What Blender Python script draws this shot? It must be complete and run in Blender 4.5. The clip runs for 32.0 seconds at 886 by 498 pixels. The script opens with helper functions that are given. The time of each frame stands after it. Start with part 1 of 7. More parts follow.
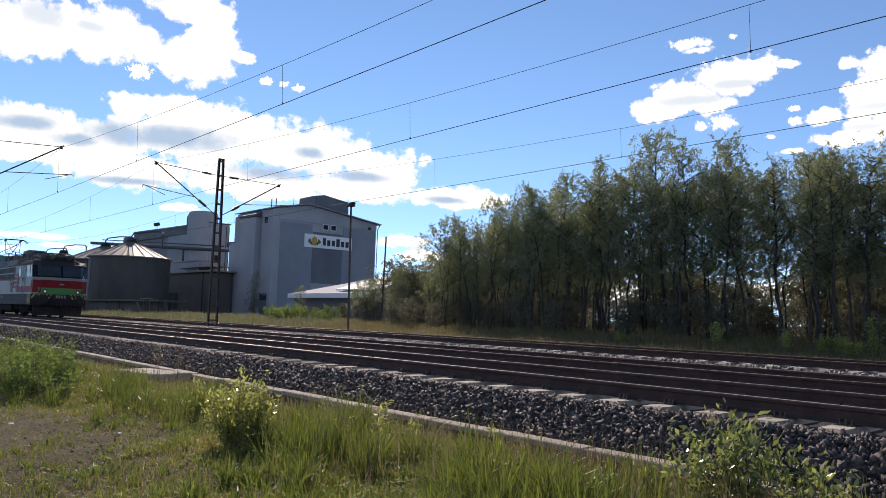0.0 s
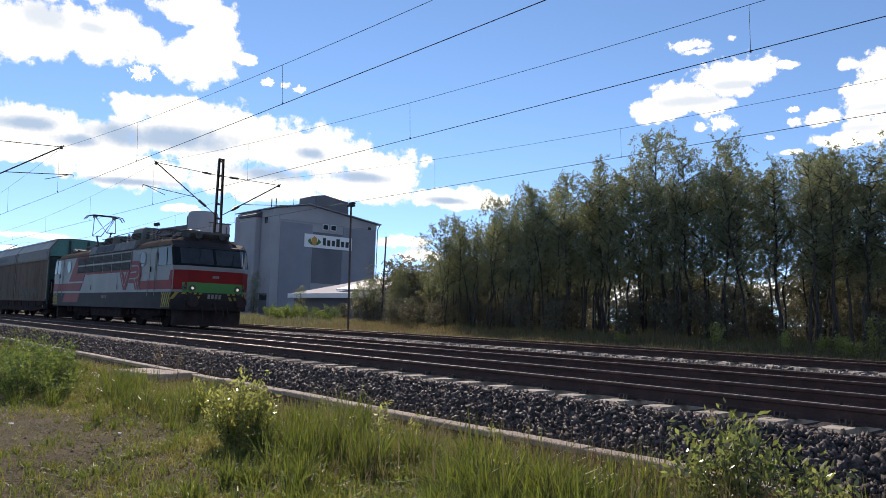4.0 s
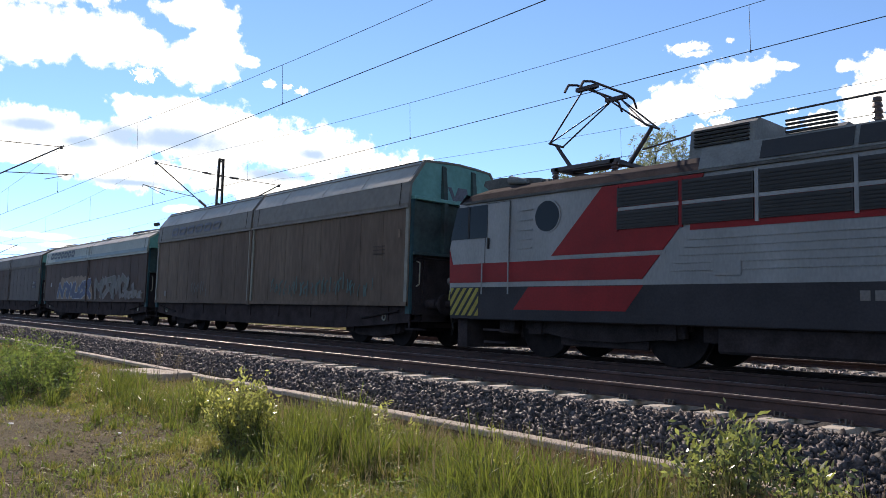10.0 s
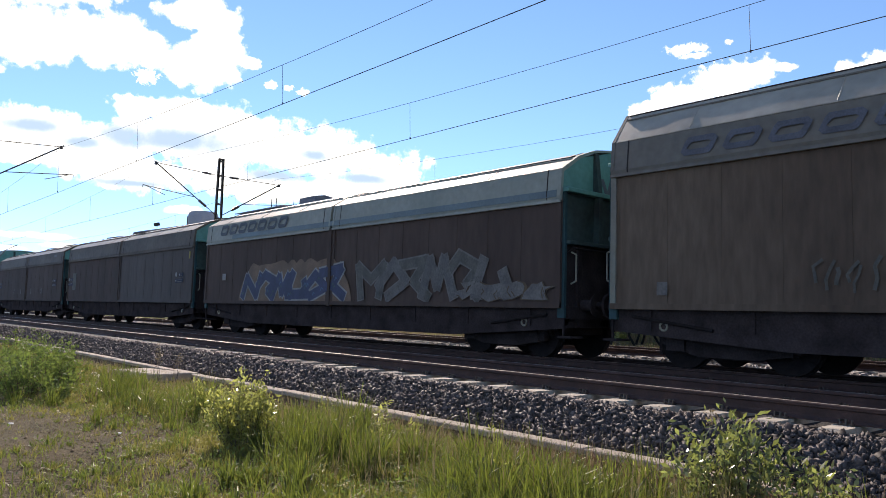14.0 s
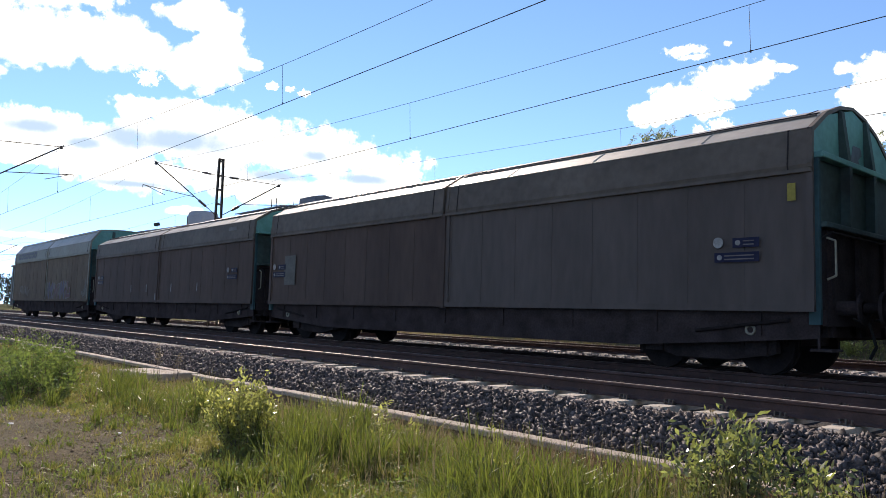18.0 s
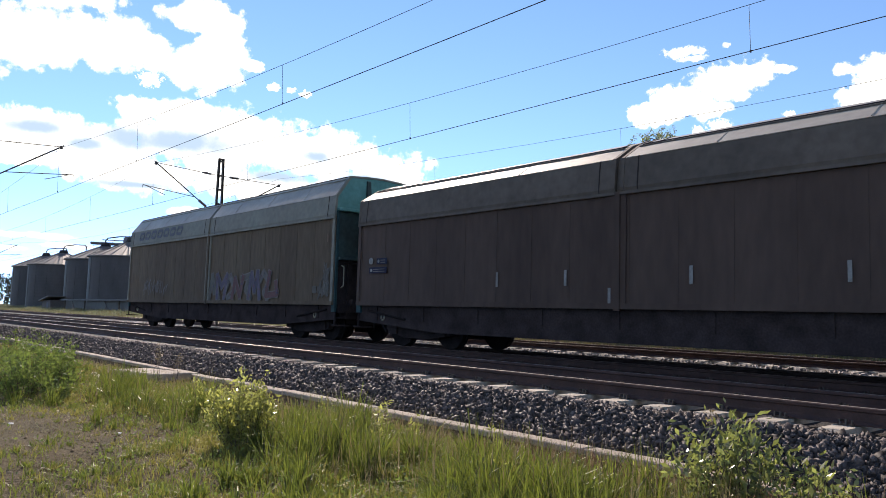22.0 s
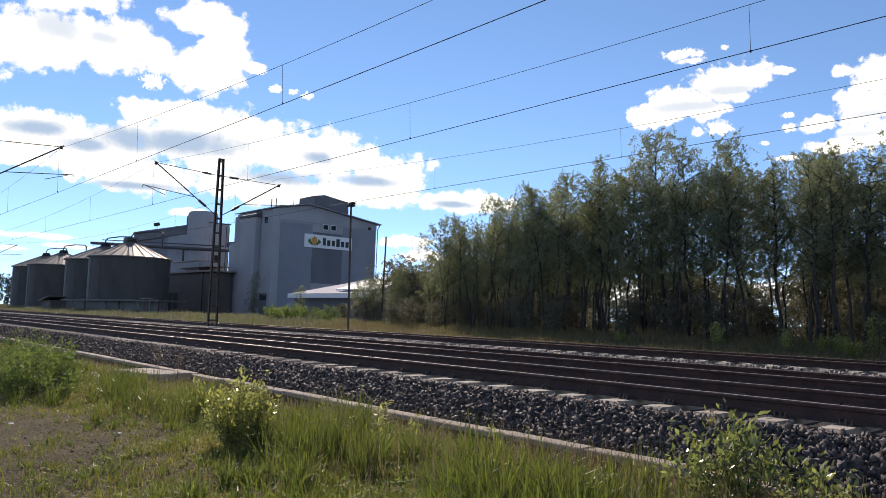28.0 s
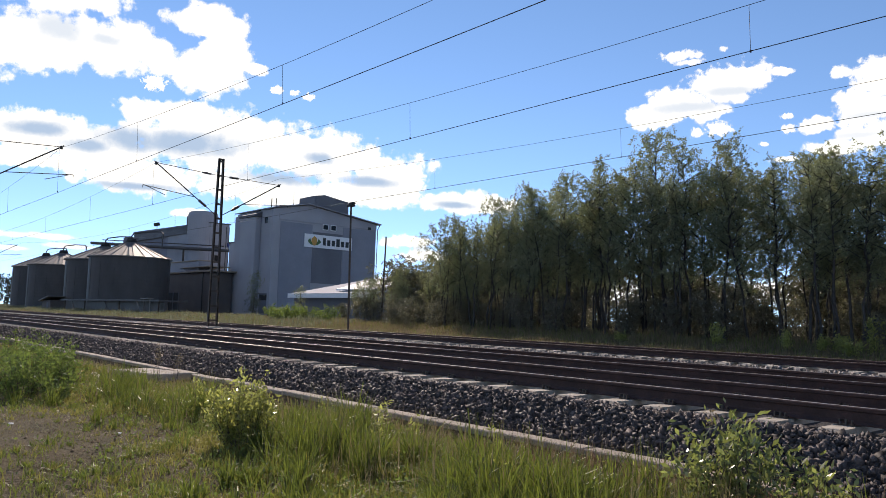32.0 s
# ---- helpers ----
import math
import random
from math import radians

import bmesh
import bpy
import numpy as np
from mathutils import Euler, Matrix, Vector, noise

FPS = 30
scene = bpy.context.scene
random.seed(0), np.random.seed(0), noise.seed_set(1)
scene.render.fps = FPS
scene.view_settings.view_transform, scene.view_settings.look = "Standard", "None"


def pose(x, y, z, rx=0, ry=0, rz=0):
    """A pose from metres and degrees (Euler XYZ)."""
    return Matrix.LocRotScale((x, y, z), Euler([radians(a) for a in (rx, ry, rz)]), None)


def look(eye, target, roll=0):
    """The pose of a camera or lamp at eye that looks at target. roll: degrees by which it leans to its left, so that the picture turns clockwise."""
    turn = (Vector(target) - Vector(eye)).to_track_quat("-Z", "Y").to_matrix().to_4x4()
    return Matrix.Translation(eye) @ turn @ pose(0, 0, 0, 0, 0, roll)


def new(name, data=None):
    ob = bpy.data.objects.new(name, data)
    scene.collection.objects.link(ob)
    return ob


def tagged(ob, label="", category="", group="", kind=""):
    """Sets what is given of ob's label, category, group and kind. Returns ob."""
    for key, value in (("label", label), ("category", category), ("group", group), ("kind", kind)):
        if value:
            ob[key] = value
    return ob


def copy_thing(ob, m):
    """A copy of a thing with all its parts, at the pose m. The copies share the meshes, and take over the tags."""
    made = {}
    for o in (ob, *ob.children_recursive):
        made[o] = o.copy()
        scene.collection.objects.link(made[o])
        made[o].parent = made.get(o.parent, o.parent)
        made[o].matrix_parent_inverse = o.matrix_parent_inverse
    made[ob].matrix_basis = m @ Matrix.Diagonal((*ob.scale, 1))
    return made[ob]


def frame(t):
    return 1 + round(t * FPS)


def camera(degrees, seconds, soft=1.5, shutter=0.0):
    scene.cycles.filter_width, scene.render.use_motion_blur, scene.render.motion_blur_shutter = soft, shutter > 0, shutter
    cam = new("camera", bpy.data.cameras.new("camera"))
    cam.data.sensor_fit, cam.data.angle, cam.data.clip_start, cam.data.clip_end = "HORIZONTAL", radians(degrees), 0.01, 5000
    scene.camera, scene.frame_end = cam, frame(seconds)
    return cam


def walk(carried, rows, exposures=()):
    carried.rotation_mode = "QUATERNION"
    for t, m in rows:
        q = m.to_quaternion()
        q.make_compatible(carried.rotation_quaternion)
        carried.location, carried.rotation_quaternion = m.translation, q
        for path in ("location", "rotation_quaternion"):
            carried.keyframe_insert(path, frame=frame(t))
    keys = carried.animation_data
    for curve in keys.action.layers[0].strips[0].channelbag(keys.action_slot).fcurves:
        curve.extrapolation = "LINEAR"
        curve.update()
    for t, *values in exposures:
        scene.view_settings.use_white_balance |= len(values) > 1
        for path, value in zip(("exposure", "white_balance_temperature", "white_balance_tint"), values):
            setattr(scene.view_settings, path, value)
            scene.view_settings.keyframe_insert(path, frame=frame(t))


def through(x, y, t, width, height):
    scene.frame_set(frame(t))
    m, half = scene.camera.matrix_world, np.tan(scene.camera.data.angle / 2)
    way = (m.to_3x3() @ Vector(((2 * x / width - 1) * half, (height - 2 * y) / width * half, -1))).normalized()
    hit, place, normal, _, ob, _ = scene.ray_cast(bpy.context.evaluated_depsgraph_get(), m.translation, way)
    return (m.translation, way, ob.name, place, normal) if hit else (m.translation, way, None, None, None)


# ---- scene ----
# The plan: x runs along the tracks (the train travels towards +x), y away from the camera,
# z up. The rail heads lie at z = ZR, the grass by the camera near z = 0.
ZR = 0.75
YA, YB, YC = 8.4, 12.5, 18.95          # centre lines of the three tracks
GAUGE = 1.596                          # between the rails' centre lines
SPEED = 5.45                           # of the train

cam = camera(61.4, 32.0, soft=0.65)
eye = Vector((0.0, 0.0, 1.516))
heading, tilt = radians(41.1), radians(5.15)
ahead = Vector((-math.cos(heading) * math.cos(tilt), math.sin(heading) * math.cos(tilt), math.sin(tilt)))
stand = look(eye, eye + ahead * 10, 1.68)
walk(cam, [(0, stand), (32.0, stand)], exposures=[
    (t, e, 7400, 20) for t, e in ((0, 0.05), (6.5, 0.05), (8.0, 0.17), (9.5, 0.34), (11.5, 0.45), (24.0, 0.45), (25.5, 0.3), (27.5, 0.05), (32.0, 0.05))])

# ---- light ----
SUN = Vector((-0.738, 0.359, 0.572)).normalized()
world = bpy.data.worlds.new("sky")
scene.world = world
world.use_nodes = True
wn = world.node_tree
sky = wn.nodes.new("ShaderNodeTexSky")
sky.sky_type = "NISHITA"
sky.sun_disc = False
sky.sun_elevation = math.asin(SUN.z)
sky.sun_rotation = math.atan2(SUN.x, SUN.y)
sky.air_density, sky.dust_density, sky.ozone_density = 0.8, 0.0, 4.4
sky.altitude = 2000
place = wn.nodes.new("ShaderNodeTexCoord")
raised = wn.nodes.new("ShaderNodeMapping")             # the haze band sinks below the horizon
raised.inputs["Location"].default_value = (0, 0, 0.05)
wn.links.new(place.outputs["Generated"], raised.inputs[0])
wn.links.new(raised.outputs[0], sky.inputs["Vector"])
deep = wn.nodes.new("ShaderNodeHueSaturation")
deep.inputs["Hue"].default_value, deep.inputs["Saturation"].default_value, deep.inputs["Value"].default_value = 0.493, 1.05, 1.31
wn.links.new(sky.outputs[0], deep.inputs["Color"])
wn.links.new(deep.outputs[0], wn.nodes["Background"].inputs[0])
wn.nodes["Background"].inputs[1].default_value = 0.15
sun = new("sun", bpy.data.lights.new("sun", "SUN"))
sun.data.energy, sun.data.angle, sun.data.color = 4.3, radians(0.55), (1.0, 0.95, 0.87)
sun.matrix_world = look((0, 0, 60), Vector((0, 0, 60)) - SUN)


# ---- materials ----
def mat(name, colour, rough=0.7, metal=0.0, spread=0.2, scale=3.0, fine=40.0, bump=0.3, bump_scale=None,
        tint=None, island=False, streak=None, coords="Object", spec=0.5):
    """A surface whose colour wanders at two scales, with a fine relief. tint: a second colour in large patches."""
    m = bpy.data.materials.new(name)
    m.use_nodes = True
    nt = m.node_tree
    p = nt.nodes["Principled BSDF"]
    tc = nt.nodes.new("ShaderNodeTexCoord")
    mp = nt.nodes.new("ShaderNodeMapping")
    nt.links.new(tc.outputs[coords], mp.inputs[0])
    if streak:
        mp.inputs["Scale"].default_value = streak
    big = nt.nodes.new("ShaderNodeTexNoise")
    big.inputs["Scale"].default_value, big.inputs["Detail"].default_value = scale, 6
    small = nt.nodes.new("ShaderNodeTexNoise")
    small.inputs["Scale"].default_value, small.inputs["Detail"].default_value = fine, 4
    for n in (big, small):
        nt.links.new(mp.outputs[0], n.inputs["Vector"])
    c = Vector(colour)
    dark, light = c * (1 - spread), c * (1 + spread)
    ramp = nt.nodes.new("ShaderNodeValToRGB")
    ramp.color_ramp.elements[0].position, ramp.color_ramp.elements[1].position = 0.3, 0.7
    ramp.color_ramp.elements[0].color = (*dark, 1)
    ramp.color_ramp.elements[1].color = (*(tint or light), 1)
    nt.links.new(big.outputs[0], ramp.inputs[0])
    mix = nt.nodes.new("ShaderNodeMix")
    mix.data_type, mix.blend_type = "RGBA", "OVERLAY"
    mix.inputs["Factor"].default_value = min(1.0, spread * 1.6)
    nt.links.new(ramp.outputs[0], mix.inputs["A"])
    nt.links.new(small.outputs[0], mix.inputs["B"])
    out = mix.outputs["Result"]
    if island:
        geo = nt.nodes.new("ShaderNodeNewGeometry")
        info = nt.nodes.new("ShaderNodeObjectInfo")
        add = nt.nodes.new("ShaderNodeMath")
        add.operation = "ADD"
        nt.links.new(geo.outputs["Random Per Island"], add.inputs[0])
        nt.links.new(info.outputs["Random"], add.inputs[1])
        rng = nt.nodes.new("ShaderNodeMapRange")
        rng.inputs["From Min"].default_value, rng.inputs["From Max"].default_value = 0.3, 1.7
        rng.inputs["To Min"].default_value, rng.inputs["To Max"].default_value = 1 - island, 1 + island
        nt.links.new(add.outputs[0], rng.inputs[0])
        mul = nt.nodes.new("ShaderNodeMix")
        mul.data_type, mul.blend_type = "RGBA", "MULTIPLY"
        mul.inputs["Factor"].default_value = 1
        nt.links.new(out, mul.inputs["A"])
        nt.links.new(rng.outputs[0], mul.inputs["B"])
        out = mul.outputs["Result"]
    nt.links.new(out, p.inputs["Base Color"])
    p.inputs["Roughness"].default_value, p.inputs["Metallic"].default_value = rough, metal
    p.inputs["Specular IOR Level"].default_value = spec
    if bump:
        b = nt.nodes.new("ShaderNodeBump")
        b.inputs["Strength"].default_value, b.inputs["Distance"].default_value = bump, bump_scale or 0.02
        nt.links.new(small.outputs[0], b.inputs["Height"])
        nt.links.new(b.outputs[0], p.inputs["Normal"])
    return m


def leaf_mat(name, colour, through, gloss=0.45, island=0.35, scale=2.0):
    """A leaf or blade: it lets part of the light through."""
    m = mat(name, colour, gloss, 0, 0.25, scale, 30, 0.0, island=island)
    nt = m.node_tree
    p = nt.nodes["Principled BSDF"]
    t = nt.nodes.new("ShaderNodeBsdfTranslucent")
    t.inputs[0].default_value = (*through, 1)
    info = nt.nodes.new("ShaderNodeNewGeometry")
    rng = nt.nodes.new("ShaderNodeMapRange")
    rng.inputs["To Min"].default_value, rng.inputs["To Max"].default_value = 0.55, 1.2
    nt.links.new(info.outputs["Random Per Island"], rng.inputs[0])
    mul = nt.nodes.new("ShaderNodeMix")
    mul.data_type, mul.blend_type = "RGBA", "MULTIPLY"
    mul.inputs["Factor"].default_value = 1
    mul.inputs["A"].default_value = (*through, 1)
    nt.links.new(rng.outputs[0], mul.inputs["B"])
    nt.links.new(mul.outputs["Result"], t.inputs[0])
    mx = nt.nodes.new("ShaderNodeMixShader")
    mx.inputs[0].default_value = 0.5
    nt.links.new(p.outputs[0], mx.inputs[1])
    nt.links.new(t.outputs[0], mx.inputs[2])
    nt.links.new(mx.outputs[0], nt.nodes["Material Output"].inputs[0])
    return m


def glow_mat(name, colour, strength):
    m = bpy.data.materials.new(name)
    m.use_nodes = True
    p = m.node_tree.nodes["Principled BSDF"]
    p.inputs["Base Color"].default_value = (*colour, 1)
    p.inputs["Emission Color"].default_value = (*colour, 1)
    p.inputs["Emission Strength"].default_value = strength
    return m


M = {}
M["soil"] = mat("soil", (0.165, 0.118, 0.058), 0.95, 0, 0.45, 1.3, 26, 1.0, 0.05, tint=(0.075, 0.062, 0.03), spec=0.2)
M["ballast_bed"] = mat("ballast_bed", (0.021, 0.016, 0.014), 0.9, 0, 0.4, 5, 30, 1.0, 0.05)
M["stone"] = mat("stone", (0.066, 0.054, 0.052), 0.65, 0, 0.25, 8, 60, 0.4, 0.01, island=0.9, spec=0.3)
# The same stone made paler: sunlight on the far ballast, put into its colour.
M["sunlit_stone"] = mat("sunlit_stone", (0.145, 0.125, 0.115), 0.6, 0, 0.25, 8, 60, 0.4, 0.01, island=0.8, spec=0.4)
M["crumb"] = mat("soil_crumb", (0.14, 0.10, 0.065), 0.95, 0, 0.3, 8, 60, 0.3, 0.01, island=0.5, spec=0.1)
M["rail_steel"] = mat("rail_steel", (0.060, 0.030, 0.025), 0.85, 0.0, 0.3, 4, 60, 0.3, 0.005)
M["rail_head"] = mat("rail_head", (0.36, 0.30, 0.26), 0.42, 0.35, 0.1, 3, 50, 0.05, 0.002)
M["concrete"] = mat("concrete", (0.33, 0.275, 0.22), 0.9, 0, 0.22, 1.5, 45, 0.5, 0.01, island=0.12)
# Darker brown than the slabs: the shade on the walls is in the colour.
M["trough_side"] = mat("shaded_concrete", (0.10, 0.072, 0.05), 0.95, 0, 0.3, 2, 40, 0.4, 0.01)
M["sleeper"] = mat("sleeper_concrete", (0.34, 0.295, 0.24), 0.9, 0, 0.25, 6, 60, 0.5, 0.01, island=0.2)
M["clip"] = mat("clip_steel", (0.09, 0.072, 0.06), 0.45, 0.7, 0.2, 10, 60, 0.1, 0.002)
M["wire"] = mat("wire_metal", (0.06, 0.05, 0.05), 0.5, 0.6, 0.2, 5, 50, 0)
M["mast_steel"] = mat("mast_steel", (0.10, 0.075, 0.06), 0.7, 0.4, 0.3, 3, 40, 0.2, 0.005)
M["insulator"] = mat("insulator_brown", (0.07, 0.04, 0.03), 0.3, 0, 0.2, 10, 50, 0)
M["bark"] = mat("birch_bark", (0.06, 0.05, 0.046), 0.9, 0, 0.5, 5, 30, 0.5, 0.01, tint=(0.075, 0.066, 0.06))
M["twig"] = mat("twig_bark", (0.09, 0.065, 0.05), 0.9, 0, 0.3, 8, 40, 0.2, 0.005)
M["birch_leaf"] = leaf_mat("birch_leaf", (0.225, 0.24, 0.17), (0.33, 0.37, 0.15), 0.38)
M["shrub_leaf"] = leaf_mat("shrub_leaf", (0.19, 0.21, 0.08), (0.60, 0.62, 0.16), 0.28, 0.45)
M["brush_leaf"] = leaf_mat("brush_leaf", (0.19, 0.165, 0.13), (0.17, 0.175, 0.09), 0.45, 0.4)
M["weed_leaf"] = leaf_mat("weed_leaf", (0.085, 0.12, 0.045), (0.22, 0.30, 0.06), 0.6, 0.5)
M["willow_leaf"] = leaf_mat("willow_leaf", (0.15, 0.18, 0.08), (0.33, 0.38, 0.10), 0.35, 0.5)
M["dark_leaf"] = leaf_mat("dark_leaf", (0.03, 0.042, 0.025), (0.03, 0.045, 0.02), 0.6, 0.4)
M["grass"] = leaf_mat("grass_blade", (0.085, 0.115, 0.027), (0.21, 0.26, 0.043), 0.45, 0.6)
M["dry_grass"] = leaf_mat("dry_grass_blade", (0.24, 0.19, 0.11), (0.26, 0.20, 0.11), 0.6)
M["pale_grass"] = leaf_mat("pale_grass_blade", (0.15, 0.145, 0.042), (0.33, 0.31, 0.07), 0.5, 0.5)
M["rust_stalk"] = leaf_mat("rust_stalk", (0.13, 0.075, 0.05), (0.15, 0.08, 0.05), 0.7, 0.5)
M["pale_weed"] = leaf_mat("pale_weed", (0.27, 0.265, 0.20), (0.22, 0.24, 0.12), 0.6)
M["wall_pale"] = mat("wall_pale", (0.33, 0.333, 0.36), 0.85, 0, 0.1, 0.25, 8, 0.2, 0.01)
M["wall_grey"] = mat("wall_grey", (0.13, 0.138, 0.16), 0.8, 0, 0.12, 0.3, 8, 0.2, 0.01)
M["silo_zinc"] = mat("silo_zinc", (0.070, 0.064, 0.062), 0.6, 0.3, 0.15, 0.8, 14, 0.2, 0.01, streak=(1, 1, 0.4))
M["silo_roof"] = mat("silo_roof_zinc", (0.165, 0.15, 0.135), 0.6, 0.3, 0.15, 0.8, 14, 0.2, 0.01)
M["roof_pale"] = mat("roof_edge_grey", (0.26, 0.26, 0.28), 0.7, 0.1, 0.15, 0.6, 10, 0.2, 0.01)
M["roof_dark"] = mat("roof_dark", (0.10, 0.10, 0.11), 0.7, 0.1, 0.2, 0.6, 10, 0.2, 0.01)
M["white_paint"] = mat("white_paint", (0.78, 0.79, 0.80), 0.6, 0, 0.05, 1.0, 20, 0.1, 0.005)
M["dark_glass"] = mat("dark_glass", (0.008, 0.009, 0.011), 0.1, 0, 0.1, 2, 20, 0, spec=0.2)
M["dark"] = mat("near_black", (0.022, 0.020, 0.019), 0.85, 0, 0.3, 4, 40, 0.3, 0.01)


# ---- building blocks ----
def mesh_from(name, bm, material, smooth=False):
    me = bpy.data.meshes.new(name)
    bm.to_mesh(me)
    bm.free()
    for one in (material if isinstance(material, (list, tuple)) else [material]):
        me.materials.append(one)
    if smooth:
        me.shade_smooth()
    return me


def part(name, bm, material, parent=None, label="", smooth=False):
    """Links a bmesh as one mesh object, under a thing or a part."""
    ob = new(name, mesh_from(name, bm, material, smooth))
    if parent:
        ob.parent = parent
    return tagged(ob, label)


def empty(name, x, y, z, rz=0):
    ob = new(name)
    ob.matrix_world = pose(x, y, z, 0, 0, rz)
    return ob


def box(bm, x0, x1, y0, y1, z0, z1, bevel=0.0):
    r = bmesh.ops.create_cube(bm, size=1)
    bmesh.ops.scale(bm, vec=(x1 - x0, y1 - y0, z1 - z0), verts=r["verts"])
    bmesh.ops.translate(bm, vec=((x0 + x1) / 2, (y0 + y1) / 2, (z0 + z1) / 2), verts=r["verts"])
    if bevel:
        edges = list({e for v in r["verts"] for e in v.link_edges})
        bmesh.ops.bevel(bm, geom=edges, offset=bevel, segments=1, affect="EDGES")
    return bm


def boxes(*rows, bevel=0.0):
    bm = bmesh.new()
    for r in rows:
        box(bm, *r, bevel=bevel)
    return bm


def rod(bm, a, b, r0, r1=None, n=8):
    """A round bar from a to b."""
    a, b = Vector(a), Vector(b)
    r1 = r0 if r1 is None else r1
    q = (b - a).to_track_quat("Z", "Y")
    rings = []
    for p, r in ((a, r0), (b, r1)):
        rings.append([bm.verts.new(p + q @ Vector((r * math.cos(2 * math.pi * k / n), r * math.sin(2 * math.pi * k / n), 0))) for k in range(n)])
    for k in range(n):
        bm.faces.new((rings[0][k], rings[0][(k + 1) % n], rings[1][(k + 1) % n], rings[1][k]))
    if n > 2:
        bm.faces.new(rings[0][::-1])
        bm.faces.new(rings[1])
    return bm


def rods(*rows, n=8):
    bm = bmesh.new()
    for r in rows:
        rod(bm, *r, n=n)
    return bm


def chain(points, r, n=6):
    bm = bmesh.new()
    for a, b in zip(points, points[1:]):
        rod(bm, a, b, r, n=n)
    return bm


def prism(bm, outline, axis, lo, hi):
    """An outline in the plane across axis, pulled from lo to hi. axis x: (y, z); y: (x, z); z: (x, y)."""
    def at(u, v, w):
        return {"x": (w, u, v), "y": (u, w, v), "z": (u, v, w)}[axis]
    a = [bm.verts.new(at(u, v, lo)) for u, v in outline]
    b = [bm.verts.new(at(u, v, hi)) for u, v in outline]
    n = len(outline)
    for k in range(n):
        bm.faces.new((a[k], a[(k + 1) % n], b[(k + 1) % n], b[k]))
    bm.faces.new(a[::-1])
    bm.faces.new(b)
    bmesh.ops.recalc_face_normals(bm, faces=bm.faces[:])
    return bm


def prisms(*rows):
    bm = bmesh.new()
    for r in rows:
        one = bmesh.new()
        prism(one, *r)
        me = bpy.data.meshes.new("piece")
        one.to_mesh(me)
        one.free()
        bm.from_mesh(me)
        bpy.data.meshes.remove(me)
    return bm


def raw(name, verts, faces, material, smooth=False):
    """One mesh object out of arrays of corners and faces."""
    me = bpy.data.meshes.new(name)
    me.from_pydata(verts, [], faces)
    for one in (material if isinstance(material, (list, tuple)) else [material]):
        me.materials.append(one)
    if smooth:
        me.shade_smooth()
    return new(name, me)


def quads(name, corners, material):
    """One mesh out of an array of loose four-cornered faces, n x 4 x 3."""
    n = len(corners)
    me = bpy.data.meshes.new(name)
    me.vertices.add(4 * n)
    me.vertices.foreach_set("co", np.ascontiguousarray(corners, dtype=np.float32).ravel())
    me.loops.add(4 * n)
    me.loops.foreach_set("vertex_index", np.arange(4 * n, dtype=np.int32))
    me.polygons.add(n)
    me.polygons.foreach_set("loop_start", np.arange(0, 4 * n, 4, dtype=np.int32))
    me.update(calc_edges=True)
    me.materials.append(material)
    return me


rng = np.random.default_rng(7)


# ---- ground ----
def soft_step(a, b, v):
    u = np.clip((v - a) / (b - a), 0, 1)
    return u * u * (3 - 2 * u)


def lumps(x, y, size, seed=0.0):
    """A cheap smooth unevenness between -1 and 1."""
    u, v = x / size + seed, y / size - seed
    return (np.sin(u * 1.7 + np.sin(v * 1.3 + seed)) + np.sin(v * 2.1 + 1.3 * np.sin(u * 0.9 - seed)) + np.sin((u + v) * 1.1 + seed * 2)) / 3


def ground_z(x, y):
    z = 0.05 + 0.045 * lumps(x, y, 0.9, 2.0) + 0.02 * lumps(x, y, 0.3, 5.0)
    z = z * (1 - soft_step(6.0, 6.4, y)) + 0.0 * y
    z = z + soft_step(20.2, 21.6, y) * 0.52 + soft_step(22, 31, y) * 0.42
    return z + soft_step(21, 30, y) * 0.05 * lumps(x, y, 2.5, 1.0)


def spaced(*stretches):
    out = []
    for a, b, n in stretches:
        out.extend(np.linspace(a, b, n, endpoint=False))
    return np.array(out + [stretches[-1][1]])


gx = spaced((-3000, -400, 14), (-400, -60, 30), (-60, -28, 40), (-28, 6, 190), (6, 30, 40), (30, 300, 20), (300, 3000, 10))
gy = spaced((-800, -20, 10), (-20, 0, 24), (0, 6.6, 60), (6.6, 20, 10), (20, 34, 30), (34, 90, 12), (90, 600, 14), (600, 3500, 10))
GX, GY = np.meshgrid(gx, gy, indexing="ij")
GZ = ground_z(GX, GY)
nx, ny = GX.shape
idx = np.arange(nx * ny).reshape(nx, ny)
faces = np.stack([idx[:-1, :-1], idx[1:, :-1], idx[1:, 1:], idx[:-1, 1:]], -1).reshape(-1, 4)
ground = raw("ground", np.stack([GX, GY, GZ], -1).reshape(-1, 3).tolist(), faces.tolist(), M["soil"], True)
tagged(ground, "bare brown soil with thin grass and moss", "ground", kind="structure")


# ---- ballast, rails, sleepers ----
BED = [(6.55, -0.05), (6.56, 0.16), (6.98, 0.545), (9.7, 0.545), (10.2, 0.525), (14.25, 0.525), (14.9, 0.47), (16.7, 0.47), (17.3, 0.53), (20.4, 0.52), (21.1, 0.2), (21.1, -0.05)]
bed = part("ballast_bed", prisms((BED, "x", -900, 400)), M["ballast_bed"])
tagged(bed, "dark crushed-stone ballast bed under three tracks", "ballast", kind="structure")


def bed_z(y):
    return np.interp(y, [p[0] for p in BED[1:-1]], [p[1] for p in BED[1:-1]])


